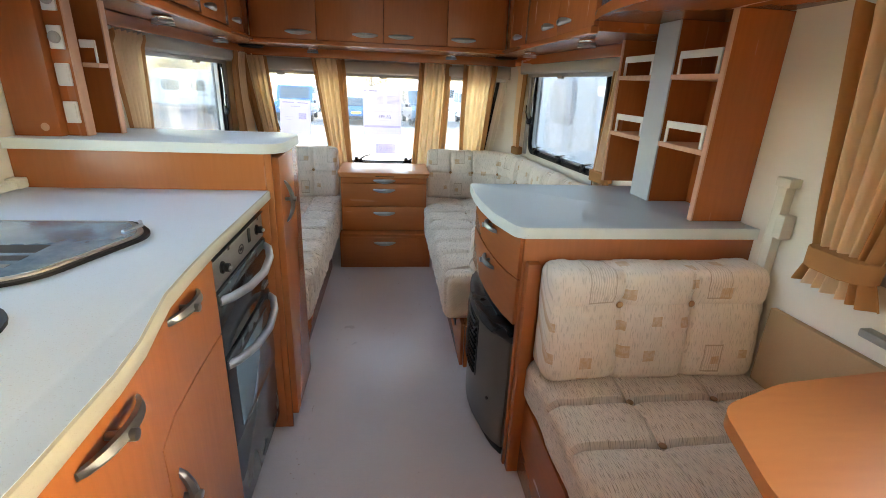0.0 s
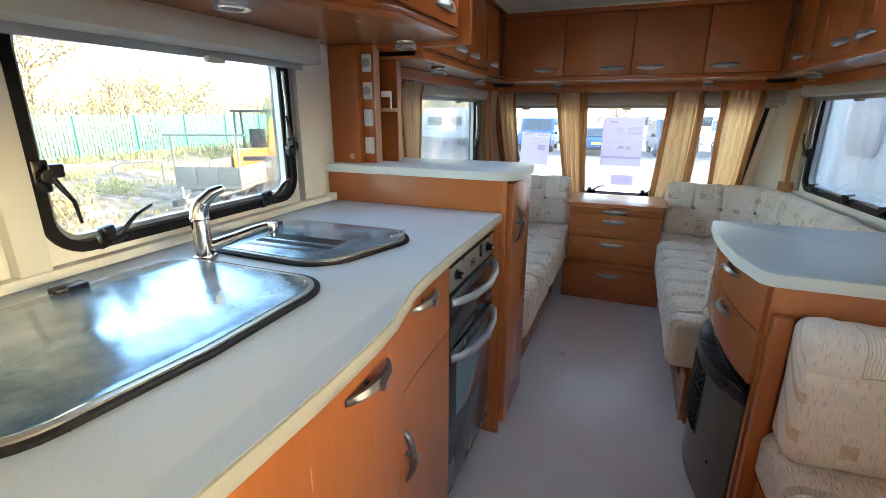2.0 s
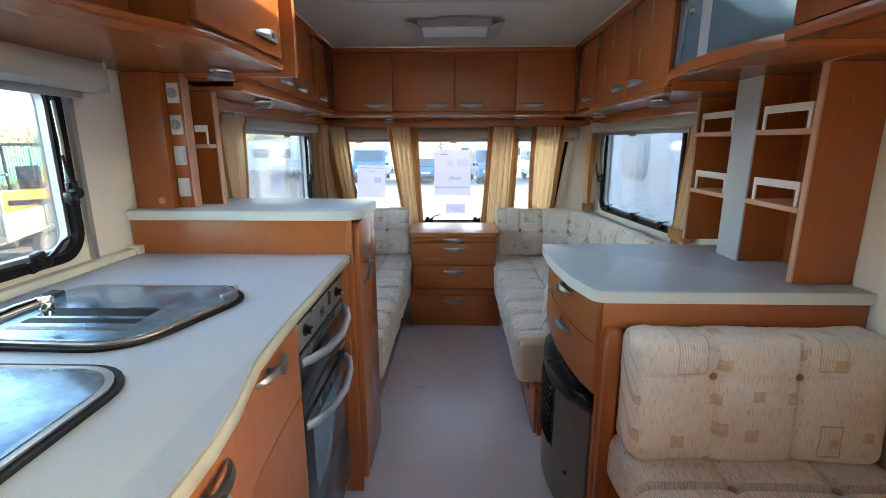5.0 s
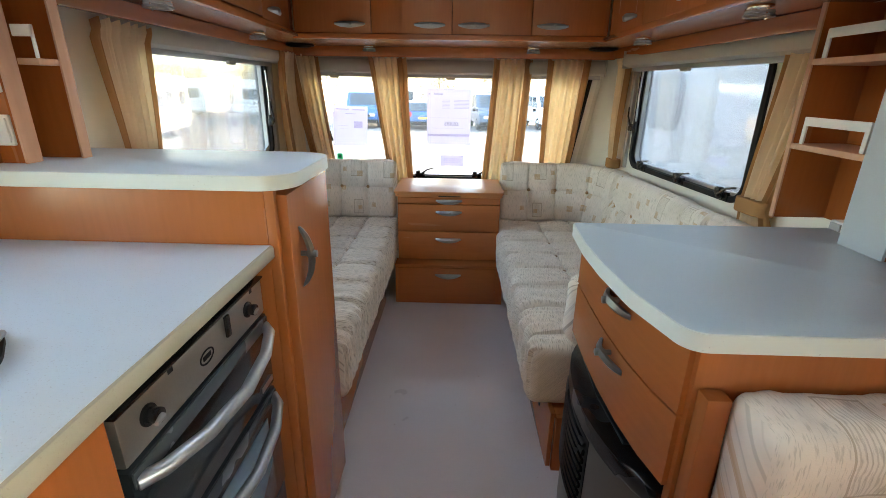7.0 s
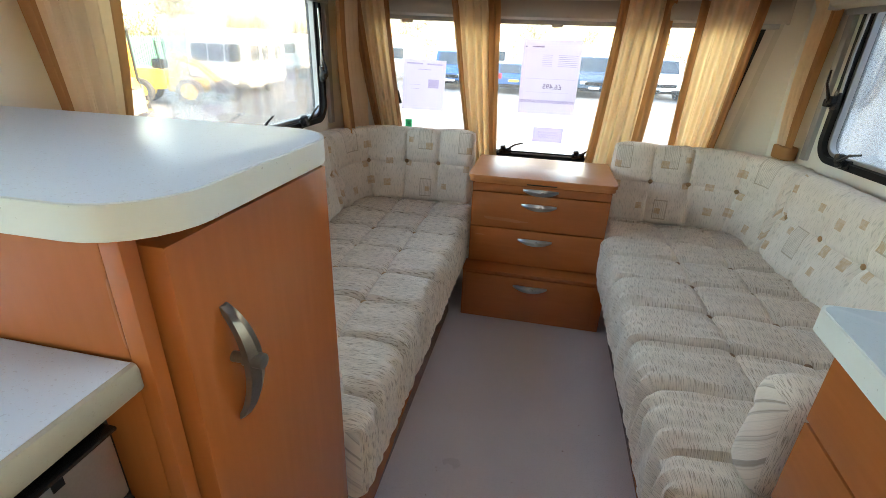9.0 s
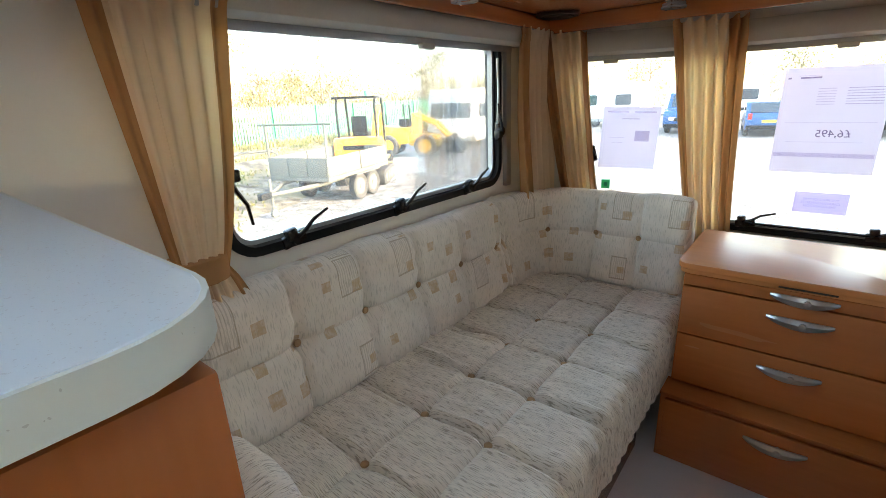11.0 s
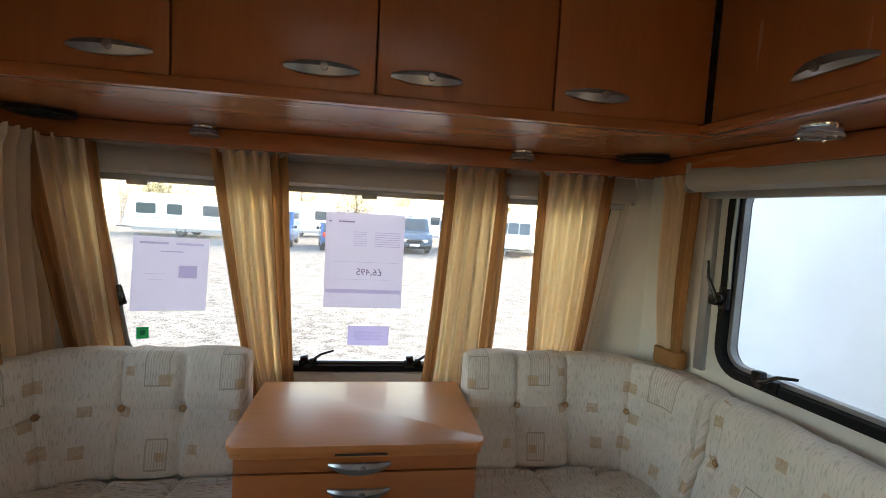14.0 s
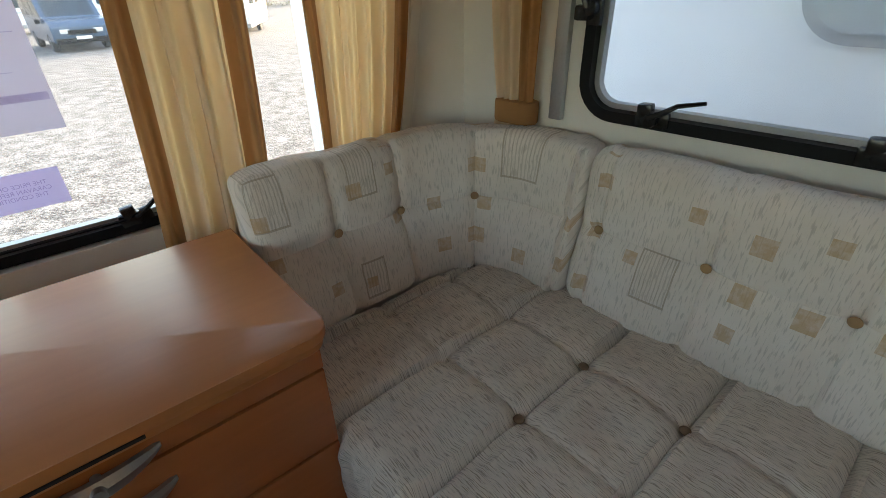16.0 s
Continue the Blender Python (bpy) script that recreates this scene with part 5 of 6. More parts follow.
def seat_dent(rows, cols, gather=1.0):
    """Tufting of a seat: seams through the buttons both ways, gathers down the front; d = 0 is the front."""
    def f(s, d, z, n):
        up, fr = max(0.0, n.z), max(0.0, -n.y)
        ns, nd = min(abs(s - c) for c in rows), min(abs(d - c) for c in cols)
        e = 0.021 * up * gauss(ns, 0.0075)
        e += 0.011 * up * gauss(nd, 0.008)
        e += 0.012 * up * gauss(math.hypot(ns, nd), 0.024)
        e -= 0.007 * up * math.sin(min(ns / 0.1, 1) * math.pi / 2)
        low = min(1.0, 0.25 + z / 0.15)
        e += 0.012 * gather * (fr * low + up * gauss(d, 0.14)) * gauss(ns, 0.011)
        e += gather * fr * low * 0.005 * noise.noise(Vector((s * 26, z * 6, 2))) + gather * fr * low * 0.005 * math.sin(s * 120 + 8 * noise.noise(Vector((s * 6, z * 5, 0))))
        e -= 0.006 * noise.noise(Vector((s * 8, d * 8, 5)))
        fold = noise.noise(Vector((s * 46, d * 7 + z * 7, 4)))
        e += gather * (0.010 * up + 0.012 * fr * low) * fold * (0.35 + gauss(ns, 0.05))
        return e
    return f


GROUND_SEAT, SEAT_TOP = 0.225, 0.452
for k, side in ((-1, "west"), (1, "east")):
    y0 = 2.26 if k < 0 else 2.27
    # plinth
    bx = 0.362 if k < 0 else 0.385
    pl = thing("lounge_bench", (0.7 * k, 2.9, 0.0), "cherry plinth bench under the lounge seat", "bench", "lounge benches")
    part("front_board", box(bx * k, (bx + 0.016) * k, 2.20 if k < 0 else 2.24, 3.513, 0.0, GROUND_SEAT - 0.002, 0.002), WOOD_Y, pl)
    part("deck", box((bx + 0.017) * k, 1.02 * k, 2.24, 3.95, GROUND_SEAT - 0.02, GROUND_SEAT - 0.002), WOOD_Y, pl)
    part("end_board", box((bx + 0.017) * k, 1.02 * k, 2.22, 2.238, 0.0, GROUND_SEAT - 0.002), WOOD_Y, pl)
    if k > 0:
        part("latch", box(bx - 0.012, bx, 3.05, 3.11, 0.12, 0.15, 0.003), BLACK, pl, "black latch")
        part("vent_grille", box(bx - 0.006, bx, 2.40, 2.50, 0.13, 0.16, 0.002), BLACK, pl, "black vent")
    # seat
    ln = 3.87 - y0
    rows = [2.385 + 0.2055 * i - y0 for i in range(8)]
    cols = [0.205, 0.395] if k < 0 else [0.27, 0.465]

    def put_seat(s, d, z, k=k, y0=y0):
        edge = 0.305
        return Vector(((edge + d) * k, y0 + s, GROUND_SEAT + z))

    st = thing("seat_cushion", (0.65 * k, 3.0, GROUND_SEAT), "oatmeal streaked buttoned lounge seat cushion with a gathered front", "cushion", "lounge seats")
    part("cover", cushion((ln, 0.70, SEAT_TOP - GROUND_SEAT), 0.0085, 0.042, put_seat, seat_dent(rows, cols)), SEAT_CLOTH_B if k < 0 else SEAT_CLOTH, st)
    for ys in rows[1:6]:
        for c in cols:
            shared("button", BTN if k < 0 else BTN_D, Matrix.Translation(put_seat(ys, c, SEAT_TOP - GROUND_SEAT - 0.015)), st, "tan cloth button")

    # long back cushion, leaning to the wall
    def put_back(s, d, z, k=k):
        y = 2.30 + s
        xin = 0.985 - 0.072 * (y - 2.3) / 1.3 + (0.02 if k > 0 and y < 2.7 else 0)
        if k < 0:
            xin, d = 0.925 - 0.018 * (y - 2.3) / 1.3, d * (1.42 - 0.42 * (y - 2.3) / 1.3)
        lean = 0.06 * (z / 0.4)
        return Vector(((xin + d + lean * (1 - d / 0.13 * 0.35)) * k, y, 0.437 + z))

    cols_b = [2.41 + 0.225 * i - 2.30 for i in range(6)]
    lc = thing("back_cushion", (0.98 * k, 2.95, 0.437), "cream buttoned backrest cushion with tan squares along the side wall", "cushion", "backrests")
    part("cover", cushion((1.285, 0.10, 0.375), 0.009, 0.045, put_back, back_dent(cols_b, 0.195, 1.285)), PATCH_CLOTH, lc)
    for c in cols_b:
        p = put_back(c, 0.014, 0.195)
        shared("button", BTN, Matrix.Translation(p) @ pose(0, 0, 0, 0, 90, 0), lc, "tan cloth button")

    # corner cushion, bent round to the chest
    def corner(s):
        """Inner face: along the side, round the bend, along the front."""
        a = 0.10
        rad = 0.17
        bend = rad * math.pi / 2
        if s < a:
            return Vector((0.905, 3.59 + s, 0)), Vector((1, 0, 0))
        if s < a + bend:
            th = (s - a) / rad
            c = Vector((0.905 - rad, 3.69, 0))
            return c + Vector((math.cos(th), math.sin(th), 0)) * rad, Vector((math.cos(th), math.sin(th), 0))
        return Vector((0.905 - rad - (s - a - bend), 3.86, 0)), Vector((0, 1, 0))

    def put_corner(s, d, z, k=k):
        p, nrm = corner(s)
        p = p + nrm * (d + 0.07 * z / 0.4 * (1 - d / 0.13 * 0.3))
        return Vector((p.x * k, p.y, 0.437 + z))

    clen = 0.10 + 0.17 * math.pi / 2 + 0.395
    cols_c = [0.02, 0.24, 0.41, 0.58]
    cc = thing("corner_cushion", (0.62 * k, 3.95, 0.437), "cream curved corner backrest with tan squares and buttons", "cushion", "corner backrests")
    part("cover", cushion((clen, 0.11, 0.365), 0.0105, 0.034, put_corner, back_dent(cols_c, 0.20, clen)), PATCH_CLOTH, cc)
    for c in cols_c[1:]:
        p, nrm = corner(c)
        shared("button", BTN, Matrix.Translation(put_corner(c, 0.012, 0.20)) @ Vector((-nrm.x * k, -nrm.y, 0)).to_track_quat("Z", "Y").to_matrix().to_4x4(), cc, "tan cloth button")

    # bolster against the unit at the near end
    def put_bol(s, d, z, k=k):
        return Vector(((0.375 + s + (0.05 if k > 0 else 0)) * k, 2.355 - d + (0.035 if k > 0 else 0.0), 0.448 + z))

    bo = thing("end_cushion", (0.68 * k, 2.3, 0.448), "oatmeal backrest cushion standing on the end of the seat", "cushion", "end cushions")
    part("cover", cushion((0.55, 0.115, 0.24), 0.02, 0.05, put_bol, back_dent([0.15, 0.36], 0.16, 0.55)), SEAT_CLOTH_B, bo)

# ---------------------------------------------------------------- dinette
ds = thing("dinette_bench", (0.85, 1.2, 0.0), "cherry plinth bench of the dinette", "bench")
part("side_board", box(0.497, 0.515, 0.72, 1.608, 0.0, 0.30, 0.002), WOOD_Y, ds)
part("deck", box(0.516, 1.195, 0.72, 1.608, 0.28, 0.30), WOOD_Y, ds)
part("back_post", box(0.458, 0.50, 1.575, 1.610, 0.0, 0.79, 0.006), WOOD_V, ds)
dc = thing("seat_cushion", (0.85, 1.2, 0.302), "oatmeal streaked buttoned dinette seat cushion", "cushion")
drow, dcol = [0.12, 0.375, 0.63], [0.245, 0.505]


def put_din(s, d, z):
    return Vector((0.488 + d, 0.75 + s, 0.302 + z))


part("cover", cushion((0.855, 0.705, 0.155), 0.0105, 0.045, put_din, seat_dent([0.24, 0.45, 0.62], dcol, 0.2)), SEAT_CLOTH, dc)
for s in (0.45, 0.62):
    for c in dcol:
        shared("button", BTN, Matrix.Translation(put_din(s, c, 0.145)), dc, "tan cloth button")
dbk = thing("back_cushion", (0.83, 1.54, 0.455), "cream buttoned dinette backrest with tan squares", "cushion")


def put_dback(s, d, z):
    return Vector((0.502 + s, 1.462 + d + 0.02 * z / 0.35, 0.452 + z))


dcols = [0.215, 0.44]
part("cover", cushion((0.68, 0.13, 0.352), 0.0105, 0.038, put_dback, back_dent(dcols, 0.245, 0.68)), PATCH_CLOTH, dbk)
for c in dcols:
    shared("button", BTN, Matrix.Translation(put_dback(c, 0.014, 0.245)) @ pose(0, 0, 0, 90, 0, 0), dbk, "tan cloth button")
wp = solo("wall_panel", prism([(0.2, 0.45), (1.46, 0.45), (1.46, 0.695), (0.2, 0.735)], 1.176, 1.198, "x", 0.004), TAN_PANEL, "tan padded panel along the dinette wall", "panel")
tb = thing("dinette_table", (0.9, 0.62, 0.0), "orange cherry laminate table with rounded corners", "table")
part("tabletop", fill(rounded([(0.605, 0.20), (1.196, 0.20), (1.196, 1.085), (0.83, 1.045), (0.66, 0.985), (0.605, 0.80)], [0.06, 0, 0, 0.3, 0.075, 0.2]), 0.715, 0.742, 0.006), TABLE_WOOD, tb)
part("leg", tube([(0.78, 0.62, 0.0), (0.78, 0.62, 0.714)], 0.025, 16), ALU, tb, "metal leg")
part("wall_rail", box(1.165, 1.197, 0.9, 1.20, 0.755, 0.775, 0.004), ALU, tb, "metal wall rail")
rl = thing("bed_rail", (1.185, 1.52, 0.78), "cream upright metal bracket on the wall beside the dinette", "bracket")
part("channel", box(1.168, 1.198, 1.515, 1.548, 0.70, 1.07, 0.004), CREAM_PLASTIC, rl)
part("top_clip", box(1.160, 1.198, 1.500, 1.552, 1.045, 1.072, 0.004), CREAM_PLASTIC, rl)
part("side_clip", box(1.160, 1.198, 1.485, 1.515, 0.90, 0.97, 0.004), CREAM_PLASTIC, rl)


# ---------------------------------------------------------------- papers on the front windows
def text_mesh(words, size):
    cu = bpy.data.curves.new("text", "FONT")
    cu.body, cu.size, cu.align_x, cu.align_y = words, size, "CENTER", "CENTER"
    cu.extrude = 0.0002
    ob = bpy.data.objects.new("text", cu)
    scene.collection.objects.link(ob)
    me = bpy.data.meshes.new_from_object(ob.evaluated_get(bpy.context.evaluated_depsgraph_get()))
    bpy.data.objects.remove(ob)
    return me


def sheet_of_paper(m, u0, u1, v0, v1, label, bars, material=PAPER, words=None, tilt=0.0, size=0.10, at=(0.02, 0.38)):
    t = thing("paper_sheet", m @ Vector(((u0 + u1) / 2, v0, -0.028)), label, "notice", "window notices")
    mm = m @ Matrix.Translation(((u0 + u1) / 2, (v0 + v1) / 2, 0)) @ pose(0, 0, 0, 0, 0, tilt) @ Matrix.Translation((-(u0 + u1) / 2, -(v0 + v1) / 2, 0))
    part("sheet", moved(slab(u0, u1, v0, v1, -0.0295, -0.0288), mm), material, t)
    w, h = u1 - u0, v1 - v0
    for a, b, c, d, mt in bars:
        part("print", moved(slab(u0 + a * w, u0 + b * w, v0 + c * h, v0 + d * h, -0.0288, -0.0284), mm), mt, t)
    if words:
        me = text_mesh(words, h * size)
        me.materials.append(INK if size == 0.10 else PALE_INK)
        shared("print", me, mm @ Matrix.Translation(((u0 + u1) / 2 + at[0], v0 + at[1] * h, -0.0283)) @ Matrix.Diagonal((-1, 1, 1, 1)), t, "printed words")
    return t


lines = [(0.62, 0.95, 0.80 - 0.024 * i, 0.807 - 0.024 * i, PALE_INK) for i in range(7)]
lines += [(0.35, 0.52, 0.80 - 0.024 * i, 0.807 - 0.024 * i, PALE_INK) for i in range(7)]
lines += [(0.08, 0.94, 0.485, 0.489, PALE_INK), (0.12, 0.85, 0.30, 0.303, PALE_INK), (0.02, 0.98, 0.155, 0.195, PALE_INK), (0.16, 0.36, 0.90, 0.915, INK), (0.14, 0.36, 0.925, 0.928, PALE_INK), (0.04, 0.07, 0.90, 0.915, INK)]
sheet_of_paper(F2, 0.235, 0.545, 0.865, 1.245, "white price sheet taped to the window, print showing through", lines, PAPER, "£6,495")
sheet_of_paper(F2, 0.335, 0.50, 0.71, 0.79, "small lilac notice taped to the window", [], PAPER_LILAC, "THE PRICE OF THIS\nCARAVAN REFLECTS\nTHE CONDITION", 0.0, 0.16, (0.0, 0.5))
sheet_of_paper(F1, 0.27, 0.505, 0.86, 1.125, "white printed sheet taped to the corner window", [(0.08, 0.45, 0.90, 0.93, PALE_INK), (0.55, 0.92, 0.90, 0.93, PALE_INK), (0.35, 0.65, 0.80, 0.815, PALE_INK), (0.15, 0.42, 0.5, 0.505, PALE_INK), (0.6, 0.85, 0.45, 0.62, PALE_INK), (0.2, 0.4, 0.42, 0.425, PALE_INK)], PAPER, None, -2.5)
sheet_of_paper(F1, 0.285, 0.322, 0.765, 0.807, "small green sticker on the corner window", [(0.3, 0.7, 0.3, 0.7, INK)], STICKER)


# ---------------------------------------------------------------- outside: the sales yard
GZ = -1.05


def gravel():
    k = Nodes("pale_gravel", 0.95)
    v = k.coord()
    big, mid, fine = k.noise(v, 0.12, 5), k.noise(v, 4, 4), k.noise(v, 26, 3)
    c = k.ramp(k.math("ADD", k.math("MULTIPLY", mid, 0.4), k.math("MULTIPLY", fine, 0.6)), [(0.40, (0.06, 0.055, 0.05)), (0.5, (0.17, 0.16, 0.15)), (0.62, (0.33, 0.315, 0.295))])
    c = k.mix(k.math("MULTIPLY", k.ramp(big, [(0.45, (0, 0, 0)), (0.62, (1, 1, 1))]), 0.3), c, (0.26, 0.24, 0.22))
    k.color(c)
    k.bump(fine, 0.8, 0.03)
    return k.m


def earth():
    k = Nodes("rubble_bank", 0.95)
    v = k.coord()
    big, mid, fine = k.noise(v, 0.5, 4), k.noise(v, 3, 4), k.noise(v, 18, 3)
    c = k.ramp(mid, [(0.35, (0.07, 0.055, 0.036)), (0.5, (0.155, 0.125, 0.085)), (0.65, (0.27, 0.235, 0.185))])
    c = k.mix(k.ramp(big, [(0.45, (0, 0, 0)), (0.6, (1, 1, 1))]), c, (0.20, 0.165, 0.07))
    k.color(c)
    k.bump(fine, 0.9, 0.05)
    return k.m


GRAVEL, EARTH = gravel(), earth()
FENCE_GREEN = plain("green_painted_steel", (0.03, 0.23, 0.135), 0.45, 0, 0.15)
GALV = plain("galvanised_sheet", (0.095, 0.095, 0.085), 0.6, 0.0, 0.15, 8)
YELLOW = plain("machine_yellow", (0.75, 0.42, 0.02), 0.4, 0, 0.12)
ORANGE = plain("machine_orange", (0.80, 0.26, 0.02), 0.4, 0, 0.12)
TYRE = plain("tyre_rubber", (0.03, 0.03, 0.032), 0.8, 0, 0.2)
BLUE_CAR = plain("blue_car_paint", (0.03, 0.10, 0.26), 0.2, 0.2, 0.05)
DARK_CAR = plain("dark_car_paint", (0.06, 0.10, 0.16), 0.2, 0.2, 0.05)
CAR_GLASS = plain("car_glass", (0.03, 0.045, 0.06), 0.06, 0, 0.05, 10, 0)
LAMP_RED = plain("red_lamp_glass", (0.45, 0.02, 0.02), 0.2)
LAMP_CLEAR = plain("clear_lamp_glass", (0.6, 0.62, 0.64), 0.12, 0.3)
PLATE_Y = plain("yellow_plate", (0.7, 0.5, 0.05), 0.5)
BARK = plain("bark", (0.17, 0.125, 0.09), 0.9, 0, 0.3, 20, 0.3)


def leafy(name, a, b):
    k = Nodes(name, 0.8)
    g = k.add("ShaderNodeNewGeometry")
    k.color(k.ramp(g.outputs["Random Per Island"], [(0.0, a), (1.0, b)]))
    return k.m


GOLD_LEAF = leafy("autumn_leaves", (0.10, 0.075, 0.028), (0.27, 0.20, 0.075))
GREEN_LEAF = leafy("dull_green_leaves", (0.05, 0.075, 0.02), (0.16, 0.17, 0.05))
DRY_GRASS = leafy("dry_grass_blades", (0.10, 0.10, 0.03), (0.28, 0.23, 0.08))

ground = part("ground", box(-900, 900, -900, 900, GZ - 0.5, GZ), GRAVEL)
tagged(ground, "pale gravel yard reaching to the horizon", "ground", kind="structure")

# rubble bank along the fence
bank = bmesh.new()
nx_, ny_ = 70, 80
grid = []
for j in range(ny_ + 1):
    y = -6 + 52 * j / ny_
    row = []
    for i in range(nx_ + 1):
        x = -27 + 21.0 * i / nx_
        edge_x = -7.8 - max(0, y - 6.3) * 0.9 + 0.6 * math.sin(y * 0.9)
        f = min(1, max(0, (edge_x - x) / 3.0))
        z = GZ - 0.06 + f * (0.35 + 0.25 * noise.noise(Vector((x * 0.5, y * 0.5, 0)))) + 0.10 * f * noise.noise(Vector((x * 2.3, y * 2.3, 3)))
        row.append(bank.verts.new((x, y, z)))
    grid.append(row)
for j in range(ny_):
    for i in range(nx_):
        bank.faces.new((grid[j][i], grid[j][i + 1], grid[j + 1][i + 1], grid[j + 1][i]))
bk = part("bank", bank, EARTH)
tagged(bk, "rubble and earth bank with dry grass", "bank", kind="structure")


def scatter(name, material, n, area, size, label, category, seed, lean=0.5, zf=None):
    """Loose blades or leaves as one object."""
    rnd = random.Random(seed)
    vs, fs = [], []
    for _ in range(n):
        x, y, z = area(rnd)
        s = size * rnd.uniform(0.5, 1.4)
        a = rnd.uniform(0, 6.28)
        t = Vector((rnd.uniform(-lean, lean), rnd.uniform(-lean, lean), 1)).normalized()
        u = Vector((math.cos(a), math.sin(a), 0)) * s * 0.22
        i = len(vs)
        p = Vector((x, y, z))
        vs += [tuple(p - u), tuple(p + u), tuple(p + u * 0.5 + t * s), tuple(p - u * 0.3 + t * s * 0.9)]
        fs.append((i, i + 1, i + 2, i + 3))
    me = bpy.data.meshes.new(name)
    me.from_pydata(vs, [], fs)
    me.materials.append(material)
    return tagged(new(name, me), label, category, kind="stuff")


def bank_spot(rnd):
    y = rnd.uniform(-2, 26)
    ex = -8.2 - max(0, y - 6.3) * 0.9
    x = rnd.uniform(-25, ex)
    f = min(1, max(0, (ex + 0.3 - x) / 3.0))
    return x, y, GZ - 0.12 + f * 0.32


def fence_foot(rnd):
    return rnd.uniform(-24, -19.5), rnd.uniform(-4, 32), GZ + 0.1 + rnd.uniform(0, 0.3)


def shrub_spot(rnd):
    c = rnd.choice(((-11.8, 7.9), (-12.2, 7.3), (-12.9, 8.6), (-18.5, 15.0), (-17.6, 16.5), (-14, 5.4)))
    r, a = rnd.uniform(0, 0.55), rnd.uniform(0, 6.28)
    return c[0] + r * math.cos(a), c[1] + r * math.sin(a), GZ + 0.15 + rnd.uniform(0, 0.45) * (1 - r)


scatter("grass", DRY_GRASS, 16000, bank_spot, 0.15, "dry yellow-green grass on the rubble bank", "grass", 11)
scatter("weeds", DRY_GRASS, 7000, fence_foot, 0.20, "tall yellow weeds along the fence", "weeds", 12)
scatter("shrubs", GREEN_LEAF, 1500, shrub_spot, 0.09, "low scrubby bushes on the bank", "shrub", 13, 1.0)
scatter("red_weeds", GOLD_LEAF, 2500, lambda r: (-11.3 + r.gauss(0, 0.8), 5.2 + r.gauss(0, 0.6), GZ + 0.3 + r.uniform(0, 0.25)), 0.12, "rusty dry weeds on the bank", "weeds", 14, 1.0)

# palisade fence
FX = -22.5
fence = thing("palisade_fence", (FX, 14, GZ), "green steel palisade fence", "fence")
pale_me = finish(prism([(-0.05, 0.0), (0.05, 0.0), (0.05, 2.0), (0.016, 2.12), (0.0, 2.06), (-0.016, 2.12), (-0.05, 2.0)], -0.006, 0.006, "x"), FENCE_GREEN, "pale", False)
post_me = finish(box(-0.05, 0.05, -0.06, 0.06, 0, 2.3, 0.006), FENCE_GREEN, "post", False)
npale = 0
for i in range(16):
    y = -3 + i * 2.75
    shared("post", post_me, Matrix.Translation((FX + 0.06, y, GZ - 0.2)), fence)
    for j in range(17):
        if npale < 272:
            shared("pale", pale_me, Matrix.Translation((FX, y + 0.16 * (j + 0.6), GZ + 0.05)), fence)
            npale += 1
for z in (0.35, 1.75):
    part("rail", box(FX + 0.008, FX + 0.04, -3, 41, GZ + z, GZ + z + 0.05), FENCE_GREEN, fence)


# ---------------------------------------------------------------- trees
def tree(name, at, height, spread, leaves, leafmat, seed, leafsize=0.16, label="bare autumn tree with thin yellow leaves"):
    rnd = random.Random(seed)
    t = thing(name, at, label, "tree", "trees behind the fence")
    o = Vector(at)
    wood_bm = tube([o, o + Vector((0.1, 0.05, height * 0.3)), o + Vector((0.0, 0.2, height * 0.62)), o + Vector((0.15, 0.1, height * 0.95))], 0.16 * height / 7, 8, 0.03)
    tips = []
    for i in range(11):
        a, h = rnd.uniform(0, 6.28), height * rnd.uniform(0.2, 0.75)
        l = spread * rnd.uniform(0.5, 1.0)
        d = Vector((math.cos(a), math.sin(a), rnd.uniform(0.4, 1.1)))
        p0 = o + Vector((0.05, 0.1, h))
        p1, p2 = p0 + d * l * 0.5, p0 + Vector((d.x, d.y, d.z * 1.3)) * l
        limb = tube([p0, p1, p2], 0.06 * height / 7, 6, 0.012)
        wood_bm = join(wood_bm, limb)
        tips += [p1, p2]
        for _ in range(4):
            q = p1 + (p2 - p1) * rnd.random()
            e = q + Vector((rnd.uniform(-1, 1), rnd.uniform(-1, 1), rnd.uniform(0.1, 1))) * spread * 0.4
            wood_bm = join(wood_bm, tube([q, (q + e) / 2 + Vector((0, 0, 0.06)), e], 0.022, 5, 0.006))
            tips += [e, (q + e) / 2]
    part("trunk", wood_bm, BARK, t, "grey-brown trunk and limbs")
    vs, fs = [], []
    for _ in range(leaves):
        c = rnd.choice(tips) + Vector((rnd.gauss(0, 1), rnd.gauss(0, 1), rnd.gauss(0, 0.8))) * spread * 0.17
        u = Vector((rnd.gauss(0, 1), rnd.gauss(0, 1), rnd.gauss(0, 1))).normalized()
        w = u.cross(Vector((rnd.gauss(0, 1), rnd.gauss(0, 1), rnd.gauss(0, 1)))).normalized()
        s = leafsize * rnd.uniform(0.5, 1.3)
        i = len(vs)
        vs += [tuple(c - u * s), tuple(c + w * s * 0.5), tuple(c + u * s), tuple(c - w * s * 0.5)]
        fs.append((i, i + 1, i + 2, i + 3))
    me = bpy.data.meshes.new("crown")
    me.from_pydata([tuple(Vector(v) - o) for v in vs], [], fs)
    me.materials.append(leafmat)
    cr = new("crown", me)
    cr.parent = t
    cr["label"] = "thin uneven crown of small leaves"
    return t


